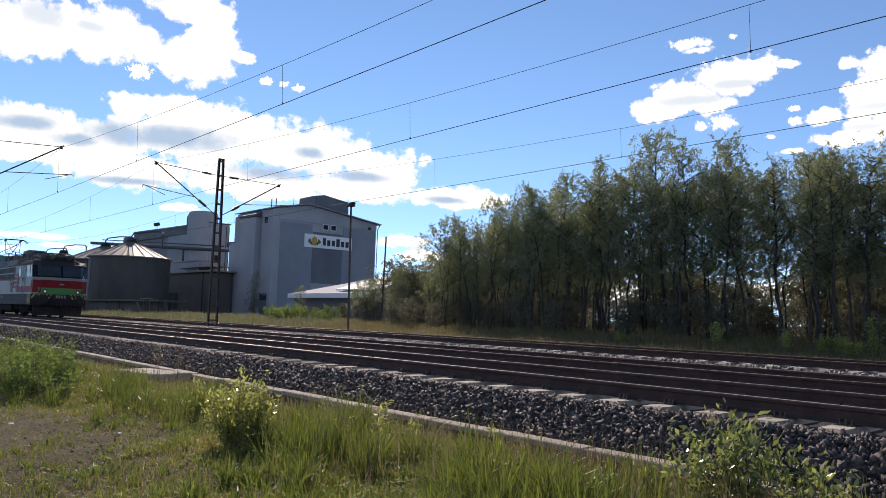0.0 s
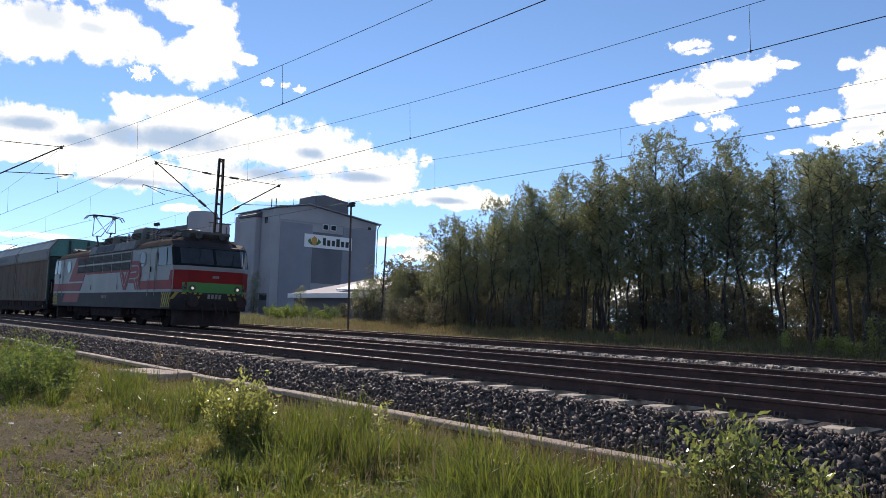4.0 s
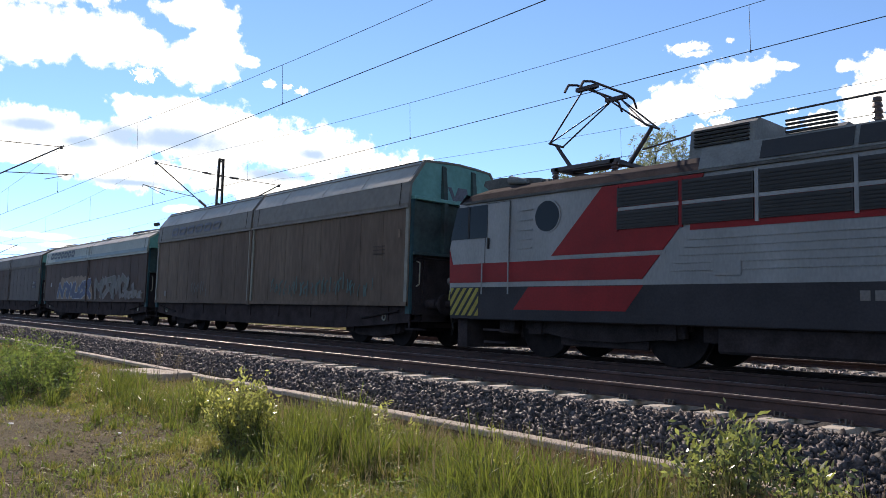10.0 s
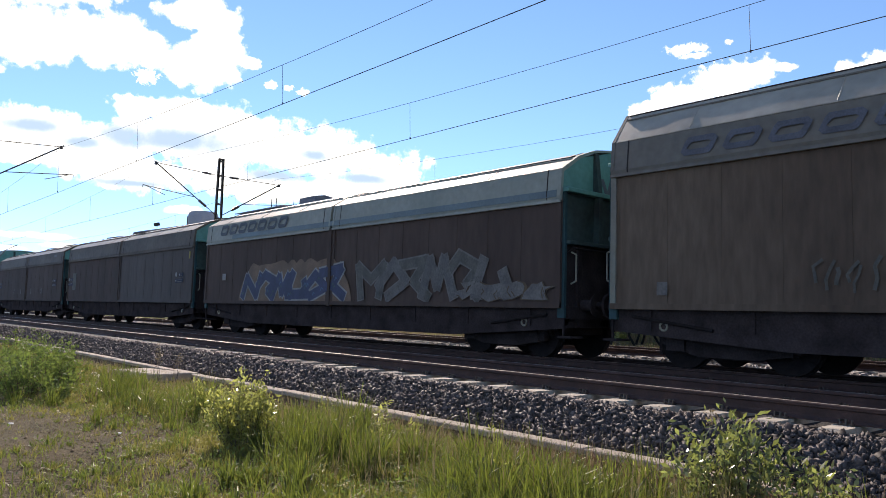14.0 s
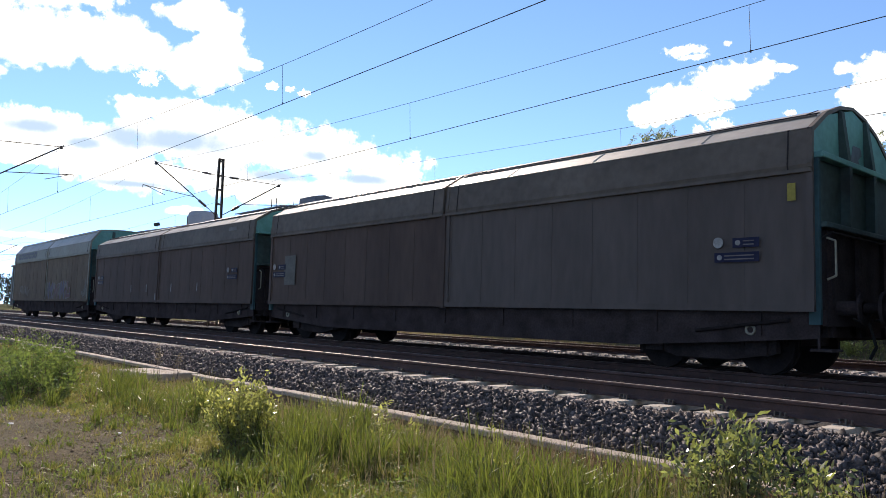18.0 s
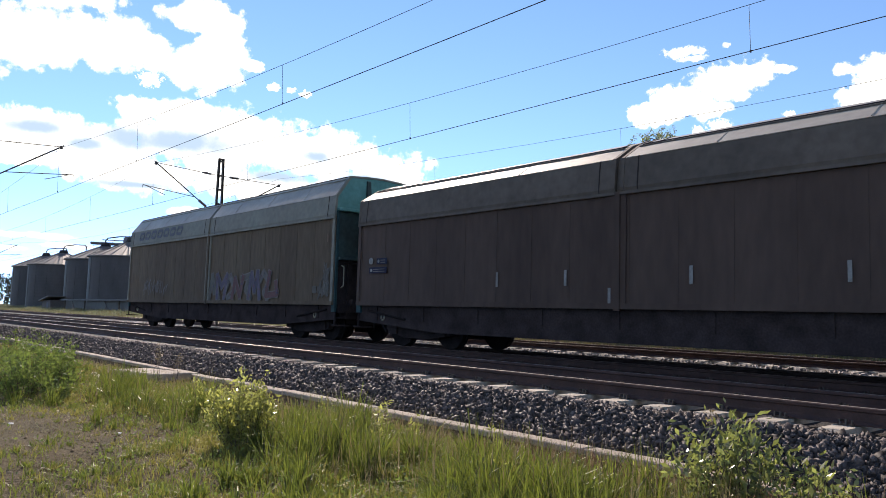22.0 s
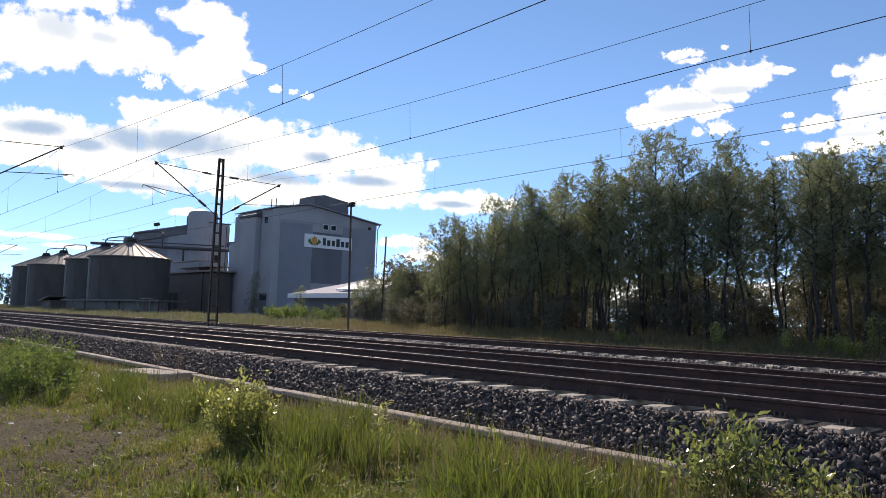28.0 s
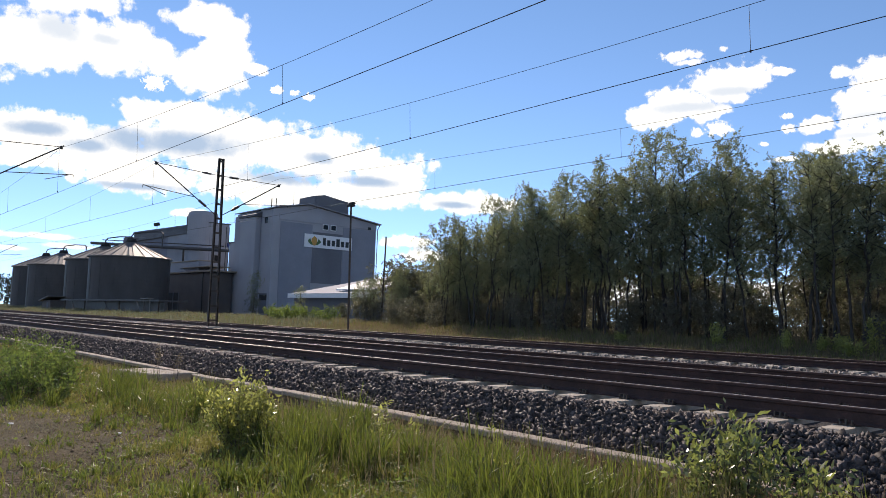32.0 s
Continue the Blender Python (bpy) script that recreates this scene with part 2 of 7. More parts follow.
RAIL = [(-0.072, 0), (-0.072, 0.012), (-0.02, 0.03), (-0.009, 0.045), (-0.009, 0.115), (-0.034, 0.128), (-0.036, 0.155), (-0.027, 0.166),
        (0.027, 0.166), (0.036, 0.155), (0.034, 0.128), (0.009, 0.115), (0.009, 0.045), (0.02, 0.03), (0.072, 0.012), (0.072, 0)]


def rail_mesh():
    bm = prisms((RAIL, "x", -700, 300))
    bm.normal_update()
    for f in bm.faces:
        f.material_index = 1 if f.normal.z > 0.9 and f.calc_center_median().z > 0.16 else 0
    return mesh_from("rail", bm, [M["rail_steel"], M["rail_head"]])


def sleeper_mesh():
    bm = prisms(([(-1.3, 0), (-1.3, 0.15), (-1.24, 0.2), (-0.5, 0.2), (-0.3, 0.165), (0.3, 0.165), (0.5, 0.2), (1.24, 0.2), (1.3, 0.15), (1.3, 0)], "x", -0.14, 0.14))
    for v in bm.verts:
        if v.co.z > 0.1:
            v.co.x *= 0.8
    return mesh_from("sleeper", bm, M["sleeper"])


def clip_mesh():
    bm = bmesh.new()
    for s in (-0.05, 0.05):
        rod(bm, (s, -0.03, 0), (s * 1.1, -0.03, 0.05), 0.009, n=5)
        rod(bm, (s * 1.1, -0.03, 0.05), (s * 0.8, 0.02, 0.045), 0.010, n=5)
    rod(bm, (0, -0.02, 0), (0, -0.01, 0.06), 0.012, 0.015, n=6)
    box(bm, -0.06, 0.06, -0.02, 0.02, 0, 0.02)
    return mesh_from("rail_clip", bm, M["clip"])


rail_data, sleeper_data, clip_data = rail_mesh(), sleeper_mesh(), clip_mesh()
STEP = 0.61


def track(y0, label, near, far, clips, lift=0.0):
    t = tagged(empty("railway_track", 0, y0, ZR + lift), label, "railway track", "parallel railway tracks", "structure")
    for s in (-1, 1):
        r = new("rail", rail_data)
        r.parent, r.location = t, (0, s * GAUGE / 2, -0.166)
        tagged(r, "rusty steel rail with a polished head")
    rest = []
    me_v = np.array([v.co for v in sleeper_data.vertices])
    me_f = [tuple(p.vertices) for p in sleeper_data.polygons]
    for k in range(int(-420 / STEP), int(90 / STEP)):
        x = k * STEP + 0.22
        if near <= x <= far:
            s = new("sleeper", sleeper_data)
            s.parent = t
            s.matrix_basis = pose(x + random.uniform(-0.015, 0.015), random.uniform(-0.02, 0.02), -0.376, 0, 0, random.uniform(-0.7, 0.7))
            if clips[0] <= x <= clips[1]:
                for side in (-1, 1):
                    for inner in (-1, 1):
                        c = new("rail_clip", clip_data)
                        c.parent = s
                        c.matrix_basis = pose(0, side * GAUGE / 2 + inner * 0.085, 0.2, 0, 0, 0 if inner < 0 else 180)
        else:
            rest.append(me_v + (x, 0, -0.376))
    n = len(me_v)
    verts = np.concatenate(rest).tolist()
    fs = [tuple(i + n * k for i in f) for k in range(len(rest)) for f in me_f]
    more = raw("sleeper_row", verts, fs, M["sleeper"])
    more.parent = t
    tagged(more, kind="stuff")
    return t


track(YA, "railway track with rusty rails on concrete sleepers", -46, 12, (-24, 6), 0.035)
track(YB, "middle railway track on concrete sleepers, used by the train", -46, 12, (-24, 6))
track(YC, "far railway track on concrete sleepers", -60, 12, (-20, 2))


def stone_field(name, label, spots, size, seed, material="stone"):
    """Angular stones as one mesh. spots: n x 3 places."""
    r = np.random.default_rng(seed)
    n = len(spots)
    cube = np.array([(-1, -1, -1), (1, -1, -1), (1, 1, -1), (-1, 1, -1), (-1, -1, 1), (1, -1, 1), (1, 1, 1), (-1, 1, 1)]) * 0.5
    corners = cube[None] * r.uniform(0.55, 1.25, (n, 8, 1)) + r.normal(0, 0.11, (n, 8, 3))
    corners *= (r.uniform(0.55, 1.5, (n, 1, 1)) * size) * r.uniform((0.8, 0.55, 0.28), (1.4, 1.0, 0.7), (n, 3))[:, None, :]
    q = r.normal(0, 1, (n, 4))
    q /= np.linalg.norm(q, axis=1, keepdims=True)
    w, x, y, z = q.T
    R = np.stack([1 - 2 * (y * y + z * z), 2 * (x * y - z * w), 2 * (x * z + y * w), 2 * (x * y + z * w), 1 - 2 * (x * x + z * z), 2 * (y * z - x * w),
                  2 * (x * z - y * w), 2 * (y * z + x * w), 1 - 2 * (x * x + y * y)], -1).reshape(n, 3, 3)
    corners = np.einsum("nij,nkj->nki", R, corners) + spots[:, None, :]
    f = np.array([(0, 3, 2, 1), (4, 5, 6, 7), (0, 1, 5, 4), (1, 2, 6, 5), (2, 3, 7, 6), (3, 0, 4, 7)])
    fs = (f[None] + 8 * np.arange(n)[:, None, None]).reshape(-1, 4)
    me = bpy.data.meshes.new(name)
    me.vertices.add(8 * n)
    me.vertices.foreach_set("co", corners.astype(np.float32).ravel())
    me.loops.add(fs.size)
    me.loops.foreach_set("vertex_index", fs.astype(np.int32).ravel())
    me.polygons.add(len(fs))
    me.polygons.foreach_set("loop_start", np.arange(0, fs.size, 4, dtype=np.int32))
    me.update(calc_edges=True)
    me.materials.append(M[material])
    return tagged(new(name, me), label, "ballast", kind="stuff")


def strew(n, x0, x1, y0, y1, lift=0.0, near_bias=1.0):
    u = rng.random(n) ** near_bias
    x = x1 - (x1 - x0) * u
    y = rng.uniform(y0, y1, n)
    return np.stack([x, y, bed_z(y) + lift + rng.uniform(-0.03, 0.025, n)], -1)


spots = np.concatenate([strew(50000, -34, 4, 6.58, 7.15, 0.0, 1.3), strew(2600, -34, 4, 7.1, 7.2, -0.005, 1.3), strew(7000, -34, 4, 7.2, 7.5, -0.05, 1.3), strew(9000, -80, -20, 6.58, 7.15, 0.0)])
stone_field("ballast_stones", "loose grey crushed stones on the ballast shoulder", spots, 0.053, 3)
spots = np.concatenate([strew(12000, -40, 10, 9.3, 11.6, -0.04), strew(3500, -30, 8, 11.8, 13.2, -0.03)])
stone_field("ballast_stones", "loose grey crushed stones beside the middle track", spots, 0.062, 14)
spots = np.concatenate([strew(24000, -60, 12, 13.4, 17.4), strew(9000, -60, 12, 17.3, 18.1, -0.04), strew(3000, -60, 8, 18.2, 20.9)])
stone_field("ballast_stones", "crushed stones before the far track, painted pale as if sunlit", spots, 0.062, 4, "sunlit_stone")


# ---- the concrete kerb along the ballast ----
kerb = tagged(empty("cable_trough", 0, 6.45, 0), "long line of weathered concrete cable-trough slabs beside ballast", "cable trough", kind="structure")
bm = boxes((-0.615, 0.615, -0.17, 0.06, 0.13, 0.2), bevel=0.012)
kerb_data = mesh_from("cover_slab", bm, M["concrete"])
for k in range(52):
    s = new("cover_slab", kerb_data)
    s.parent = kerb
    s.matrix_basis = pose(3.2 - k * 1.25, random.uniform(-0.012, 0.012), 0.0 + random.uniform(-0.01, 0.01) - 0.03 * (k < 6), random.uniform(-0.5, 0.5), random.uniform(-0.25, 0.25), random.uniform(-0.25, 0.25))
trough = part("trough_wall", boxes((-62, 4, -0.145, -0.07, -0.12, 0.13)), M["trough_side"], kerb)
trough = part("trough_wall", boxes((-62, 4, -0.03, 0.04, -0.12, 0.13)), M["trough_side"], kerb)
bm = boxes(*[(-61.2 - 1.25 * (k + 1) + 0.02, -61.2 - 1.25 * k, -0.17, 0.06, -0.1, 0.2) for k in range(120)])
s = part("cover_slab_row", bm, M["concrete"], kerb)
tagged(s, kind="stuff")
slab = part("concrete_slab", boxes((-0.78, 0.78, -0.45, 0.36, -0.12, 0.03), bevel=0.02), M["concrete"])
slab.matrix_world = pose(-15.5, 5.75, 0.2, 0, 0, 14)
tagged(slab, "pale concrete slab lying in the grass against the kerb", "concrete slab")


# ---- overhead line ----
def sag(x, span=(-35.0, 25.0), low=7.22, high=8.32):
    a, b = span
    while x < a:
        a, b = a - 60, a
    while x > b:
        a, b = b, b + 60
    m = (a + b) / 2
    return low + (high - low) * ((x - m) / (b - m)) ** 2


def overhead(y0, contact, lift, first, gap, label):
    o = tagged(empty("overhead_line", 0, y0, 0), label, "overhead line", "overhead lines above the tracks")
    xs = np.linspace(-395, 85, 193)
    part("messenger_wire", chain([(x, 0, sag(x) + lift) for x in xs], 0.0058, 5), M["wire"], o)
    part("contact_wire", chain([(x, 0.12 * math.cos(math.pi * (x + 35) / 60), contact + 0.04 * ((x + 5) / 30) ** 2 * (abs(x + 5) < 30)) for x in np.linspace(-395, 85, 97)], 0.0085, 5), M["wire"], o)
    for k in range(-20, 5):
        x = first + k * gap
        part("dropper", rods(((x, 0, sag(x) + lift), (x, 0.05, contact), 0.005), n=4), M["wire"], o)
        part("dropper_clamp", boxes((x - 0.012, x + 0.012, 0.035, 0.065, contact - 0.01, contact + 0.035)), M["wire"], o)
    return o


overhead(YA, 6.42, 0.0, -15.63, 9.85, "thin dark contact wire and messenger over the first track")
overhead(YB, 6.37, 0.0, -15.9, 9.7, "thin dark contact wire and messenger over the middle track")
overhead(YC, 6.57, 0.15, -13.53, 8.85, "thin dark contact wire and messenger over the far track")


def bracket(m, y0, side, reach, zt, zl, lo):
    """The arm of a mast. side: +1 away from the camera."""
    tip = Vector((0, y0 + side * reach, zt))
    root = Vector((0, y0 + side * 0.12, lo))
    arm = part("cantilever_tube", rods((root, root.lerp(tip, 0.18), 0.022), (root.lerp(tip, 0.3), tip + (tip - root) * 0.03, 0.028)), M["mast_steel"], m)
    ins = part("insulator", bmesh.new(), M["insulator"], m)
    bm = bmesh.new()
    for k in range(7):
        u = 0.18 + 0.018 * k
        rod(bm, root.lerp(tip, u), root.lerp(tip, u + 0.013), 0.075, 0.06)
    bm.to_mesh(ins.data)
    bm.free()
    top = Vector((0, y0 + side * 0.12, zl))
    part("top_tie", rods((top, top.lerp(tip, 0.12), 0.014), (top.lerp(tip, 0.28), tip, 0.016)), M["mast_steel"], m)
    bm = bmesh.new()
    for k in range(6):
        u = 0.12 + 0.026 * k
        rod(bm, top.lerp(tip, u), top.lerp(tip, u + 0.018), 0.06, 0.05)
    part("insulator", bm, M["insulator"], m)
    mid = root.lerp(tip, 0.36)
    reg = Vector((0, y0 + side * (reach + 0.55), mid.z - 0.02 + 0.28))
    part("registration_tube", rods((mid, reg, 0.018)), M["mast_steel"], m)
    part("steady_arm", rods((reg.lerp(mid, 0.05), reg.lerp(mid, 0.42) + Vector((0, 0, -0.24)), 0.014), (reg, reg + Vector((0, 0, -0.12)), 0.014)), M["mast_steel"], m)
    part("messenger_clamp", boxes((-0.05, 0.05, tip.y - 0.05, tip.y + 0.05, tip.z - 0.1, tip.z + 0.04)), M["mast_steel"], m)
    return arm


def lattice_mast(x, y0, height, sides, label):
    m = tagged(empty("catenary_mast", x, 0, 0), label, "catenary mast", "lattice masts of the overhead line")
    z0 = 0.25
    part("foundation", boxes((-0.35, 0.35, y0 - 0.35, y0 + 0.35, z0 - 0.3, z0 + 0.45), bevel=0.04), M["concrete"], m)
    for s in (-1, 1):
        bm = bmesh.new()
        prism(bm, [(-0.06, -0.045), (0.06, -0.045), (0.06, -0.03), (-0.045, -0.03), (-0.045, 0.03), (0.06, 0.03), (0.06, 0.045), (-0.06, 0.045)], "z", 0, 1)
        for v in bm.verts:
            top = v.co.z
            v.co.y = v.co.y + y0 + s * (0.225 - 0.12 * top)
            v.co.z = z0 + 0.4 + top * (height - z0 - 0.4)
        bmesh.ops.recalc_face_normals(bm, faces=bm.faces[:])
        part("mast_leg", bm, M["mast_steel"], m)
    for k in range(12):
        u = 0.04 + k * 0.086
        w = 0.225 - 0.12 * u
        z = z0 + 0.4 + u * (height - z0 - 0.4)
        part("batten_plate", boxes((0.06, 0.072, y0 - w, y0 + w, z - 0.05, z + 0.05)), M["mast_steel"], m)
    part("cap", boxes((-0.08, 0.08, y0 - 0.14, y0 + 0.14, height - 0.02, height + 0.03)), M["mast_steel"], m)
    for s, reach, zt in sides:
        bracket(m, y0, s, reach, zt, 8.15, 6.15)
    return m


lattice_mast(-35.0, 15.7, 8.98, [(-1, 3.2, 8.32), (1, 3.25, 8.12)], "dark steel lattice mast with a bracket arm to either side")
lattice_mast(-35.0, 5.0, 8.98, [(1, 3.4, 8.35)], "dark steel lattice mast with one bracket arm over the first track")
lattice_mast(-95.0, 15.7, 8.98, [(-1, 3.2, 8.32), (1, 3.25, 8.12)], "far dark steel lattice mast with two bracket arms")
lattice_mast(-95.0, 5.0, 8.98, [(1, 3.4, 8.35)], "far dark steel lattice mast with one bracket arm")
lattice_mast(25.0, 15.7, 8.98, [(-1, 3.2, 8.32), (1, 3.25, 8.12)], "dark steel lattice mast carrying the wires past the trees")
lattice_mast(25.0, 5.0, 8.98, [(1, 3.4, 8.35)], "dark steel lattice mast beside the first track")


# ---- the feed mill ----
GZ0 = 0.9
FX = -92.96                              # its gable wall faces along the tracks


def feed_mill():
    b = tagged(empty("mill_building", FX, 50, GZ0), "tall pale grey feed mill with a white sign board", "industrial building")
    L, W, H = -11.6, 17.3, 14.2
    gable = [(0, 0), (W, 0), (W, H + 0.15), (5.2, H + 1.75), (0, H + 0.75)]
    part("wall", prisms((gable, "x", -11.6, 0)), M["wall_pale"], b)
    part("roof", prisms(([(-0.25, H + 0.78), (5.2, H + 1.83), (W + 0.7, H + 0.12), (W + 0.7, H + 0.27), (5.2, H + 1.98), (-0.25, H + 0.93)], "x", -12.0, 0.45)), M["roof_pale"], b)
    part("eaves_band", boxes((0.0, 0.10, 0.6, W, H - 0.75, H + 0.1)), M["wall_pale"], b)
    part("infill_panel", boxes((0.0, 0.05, 6.1, 11.2, 4.8, 12.2)), M["wall_grey"], b, "dark grey infill panel")
    part("side_panel", boxes((0.0, 0.06, 0.9, 6.0, 0.1, 13.2)), M["wall_grey2"], b)
    part("side_panel", boxes((0.0, 0.06, 11.3, W - 0.2, 0.1, 13.3)), M["wall_grey2"], b)
    for y in (7.7, 9.05):
        w = part("window", boxes((0.06, 0.12, y, y + 0.95, 12.62, 13.48)), M["white_paint"], b)
        part("pane", boxes((0.121, 0.135, y + 0.08, y + 0.87, 12.7, 13.4)), M["dark_glass"], w)
    part("vent", boxes((0.1, 0.2, W - 1.6, W - 1.1, 13.4, 13.8)), M["dark"], b)
    part("downpipe", chain([(0.3, W + 0.5, H + 0.1), (0.25, W + 0.12, H - 0.6), (0.15, W + 0.1, 0.2)], 0.06), M["wall_grey"], b)
    s = part("sign", boxes((0.10, 0.22, 4.7, 12.8, 9.92, 11.82), bevel=0.02), M["white_paint"], b, "white sign board with a tulip emblem and dark bars")
    # the emblem and the name as plain shapes
    for outline, c in (([(5.75, 10.35), (6.3, 10.2), (6.85, 10.35), (6.75, 11.2), (6.3, 11.6), (5.85, 11.2)], "emblem_orange"),
                       ([(5.2, 10.75), (5.75, 10.3), (6.1, 10.3), (5.7, 10.9), (5.6, 11.25), (5.35, 11.0)], "emblem_green"),
                       ([(7.4, 10.75), (6.85, 10.3), (6.5, 10.3), (6.9, 10.9), (7.0, 11.25), (7.25, 11.0)], "emblem_green")):
        part("emblem_petal", prisms((outline, "x", 0.22, 0.24 + 0.006 * (c == "emblem_green"))), M[c], s)
    y = 7.75
    for w, h in ((0.62, 1.3), (0.68, 0.95), (0.68, 0.95), (0.74, 1.3), (0.68, 0.95), (0.72, 0.95)):
        part("lettering_bar", boxes((0.22, 0.235, y, y + w - 0.14, 10.35, 10.35 + h * 0.86)), M["lettering"], s)
        y += w + 0.1
    # roof box
    part("roof_box", prisms(([(6.3, H + 1.2), (12.2, H + 0.4), (12.2, H + 3.0), (8.0, H + 3.6), (6.3, H + 3.3)], "x", -4.5, -0.2)), M["wall_grey"], b)
    for x in (-1.6, -2.9):
        part("flue", rods(((x, 0.9, H + 0.8), (x, 0.9, H + 2.2 - 0.1 * x), 0.07)), M["dark"], b)
    part("aerial", rods(((-0.4, 3.0, H + 1.4), (-0.4, 3.0, H + 3.4), 0.03)), M["dark"], b)
    # the long side towards the tracks: pilasters, a stair shaft, doors
    part("shaft", boxes((-8.6, -4.0, -0.9, 0, 0, H - 0.2), bevel=0.05), M["wall_pale"], b)
    part("shaft_roof", prisms(([(-1.1, H - 0.2), (0.2, H - 0.2), (0.2, H + 0.7), (-1.1, H + 0.1)], "x", -8.9, -3.8)), M["roof_dark"], b)
    part("pilaster", boxes((-11.6, -9.4, -0.35, 0, 0, H + 0.3)), M["wall_pale"], b)
    part("pilaster", boxes((-0.7, 0.0, -0.35, 0, 0, H + 0.5)), M["wall_pale"], b)
    part("small_window", boxes((-2.9, -2.1, -0.06, 0.0, 13.0, 13.9)), M["dark_glass"], b)
    d = part("loading_door", boxes((-3.4, -0.9, -0.1, 0.0, 0.3, 3.1)), M["wall_grey"], b)
    # A near-black plate stands for the unlit depth of the opening.
    part("lintel_opening", boxes((-3.2, -1.1, -0.14, -0.1, 2.1, 2.9)), M["dark"], d)
    part("annex", boxes((-14.0, -11.6, 0.0, 7, 0, 10.7), bevel=0.04), M["wall_pale"], b)
    part("annex_parapet", boxes((-14.1, -11.4, -0.15, 7.2, 10.7, 10.9)), M["wall_grey"], b)
    return b


M["emblem_orange"] = mat("emblem_orange", (0.55, 0.28, 0.06), 0.6, 0, 0.1, 2, 20, 0)
M["emblem_green"] = mat("emblem_green", (0.06, 0.13, 0.04), 0.6, 0, 0.1, 2, 20, 0)
M["lettering"] = mat("lettering_dark", (0.02, 0.025, 0.03), 0.6, 0, 0.1, 2, 20, 0)
M["wall_grey2"] = mat("wall_bluish", (0.225, 0.24, 0.285), 0.85, 0, 0.1, 0.3, 9, 0.15, 0.01)
feed_mill()


def silo(x, y, label):
    s = tagged(empty("grain_silo", x, y, GZ0), label, "silo", "row of corrugated silos")
    R, H, A = 5.1, 7.25, 9.4
    n = 96
    bm = bmesh.new()
    rings = []
    for k in range(30):
        z = H * k / 29
        r = R + (0.012 if k % 2 else 0)
        rings.append([bm.verts.new((r * math.cos(2 * math.pi * i / n), r * math.sin(2 * math.pi * i / n), z)) for i in range(n)])
    for a, c in zip(rings, rings[1:]):
        for i in range(n):
            bm.faces.new((a[i], a[(i + 1) % n], c[(i + 1) % n], c[i]))
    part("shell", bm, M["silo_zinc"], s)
    bm = bmesh.new()
    for i in range(24):                                      # roof sheets with folded seams
        a0, a1 = 2 * math.pi * i / 24, 2 * math.pi * (i + 1) / 24
        p = [(0.5 * math.cos(a0), 0.5 * math.sin(a0), A), (5.35 * math.cos(a0), 5.35 * math.sin(a0), H - 0.05), (5.35 * math.cos(a1), 5.35 * math.sin(a1), H - 0.05), (0.5 * math.cos(a1), 0.5 * math.sin(a1), A)]
        low = [(x, y, z - 0.06) for x, y, z in p]
        a, b = [bm.verts.new(q) for q in p], [bm.verts.new(q) for q in low]
        bm.faces.new(a)
        bm.faces.new(b[::-1])
        for q in range(4):
            bm.faces.new((a[q], b[q], b[(q + 1) % 4], a[(q + 1) % 4]))
        rod(bm, Vector(p[0]) + Vector((0, 0, 0.02)), Vector(p[1]) + Vector((0, 0, 0.03)), 0.045, n=4)
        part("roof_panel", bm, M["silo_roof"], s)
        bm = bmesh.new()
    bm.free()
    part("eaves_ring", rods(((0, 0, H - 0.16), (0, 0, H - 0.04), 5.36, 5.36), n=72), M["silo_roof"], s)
    part("hatch", rods(((0, 0, A - 0.1), (0, 0, A + 0.45), 0.75, 0.55), n=16), M["dark"], s)
    for i in range(16):
        a = 2 * math.pi * i / 16 + 0.1
        part("stiffener", rods(((5.12 * math.cos(a), 5.12 * math.sin(a), 0), (5.12 * math.cos(a), 5.12 * math.sin(a), H - 0.1), 0.022), n=4), M["silo_zinc"], s)
    return s


for x in (-103.6, -114.6, -136.8, -148.0):
    silo(x, 34.4, "round corrugated zinc silo with a ribbed cone roof")


def pipe_bow(name, points, r, label):
    o = part(name, chain(points, r), M["silo_zinc"])
    return tagged(o, label, "pipe")


for x in (-103.6, -114.6, -136.8, -148.0):
    pipe_bow("filling_pipe", [(x - 0.2, 34.4, 10.2), (x - 0.1, 34.4, 11.1), (x + 0.4, 34.5, 11.45), (x + 3.5, 35.2, 11.55), (x + 6.5, 35.9, 11.4), (x + 6.9, 36.0, 11.1), (x + 6.9, 36.0, 9.2)], 0.09, "bent zinc filling pipe above the silo roof")


def plant():
    p = tagged(empty("process_house", -121, 49.5, GZ0), "grey process house with a dark mono-pitch roof beside silos", "industrial building")
    part("wall", prisms(([(-26, 0), (0, 0), (0, 14.4), (-26, 14.8)], "y", 0.4, 5.6)), M["wall_grey2"], p)
    part("roof", prisms(([(-26.8, 14.7), (0.3, 14.2), (0.3, 14.6), (-26.8, 15.1)], "y", -0.2, 6.0)), M["roof_dark"], p)
    part("roof_skirt", prisms(([(-26.6, 13.3), (0, 13.2), (0, 14.25), (-26.6, 14.75)], "y", -0.1, 0.3)), M["roof_dark"], p, "dark roof cladding")
    part("lower_wall", boxes((-9.8, -0.2, 0.1, 0.4, 0, 13.2)), M["wall_pale"], p)
    part("roof_lamp_post", rods(((-16.2, 0.4, 14.6), (-16.2, 0.4, 15.7), 0.05)), M["dark"], p)
    l = part("roof_lamp", boxes((-17.4, -15.0, 0.3, 0.5, 15.6, 15.7)), M["dark"], p)
    for x in (-17.2, -16.4, -15.7):
        part("floodlight", boxes((x, x + 0.55, 0.1, 0.5, 15.7, 16.15), bevel=0.04), M["dark"], l)
    return p


plant()


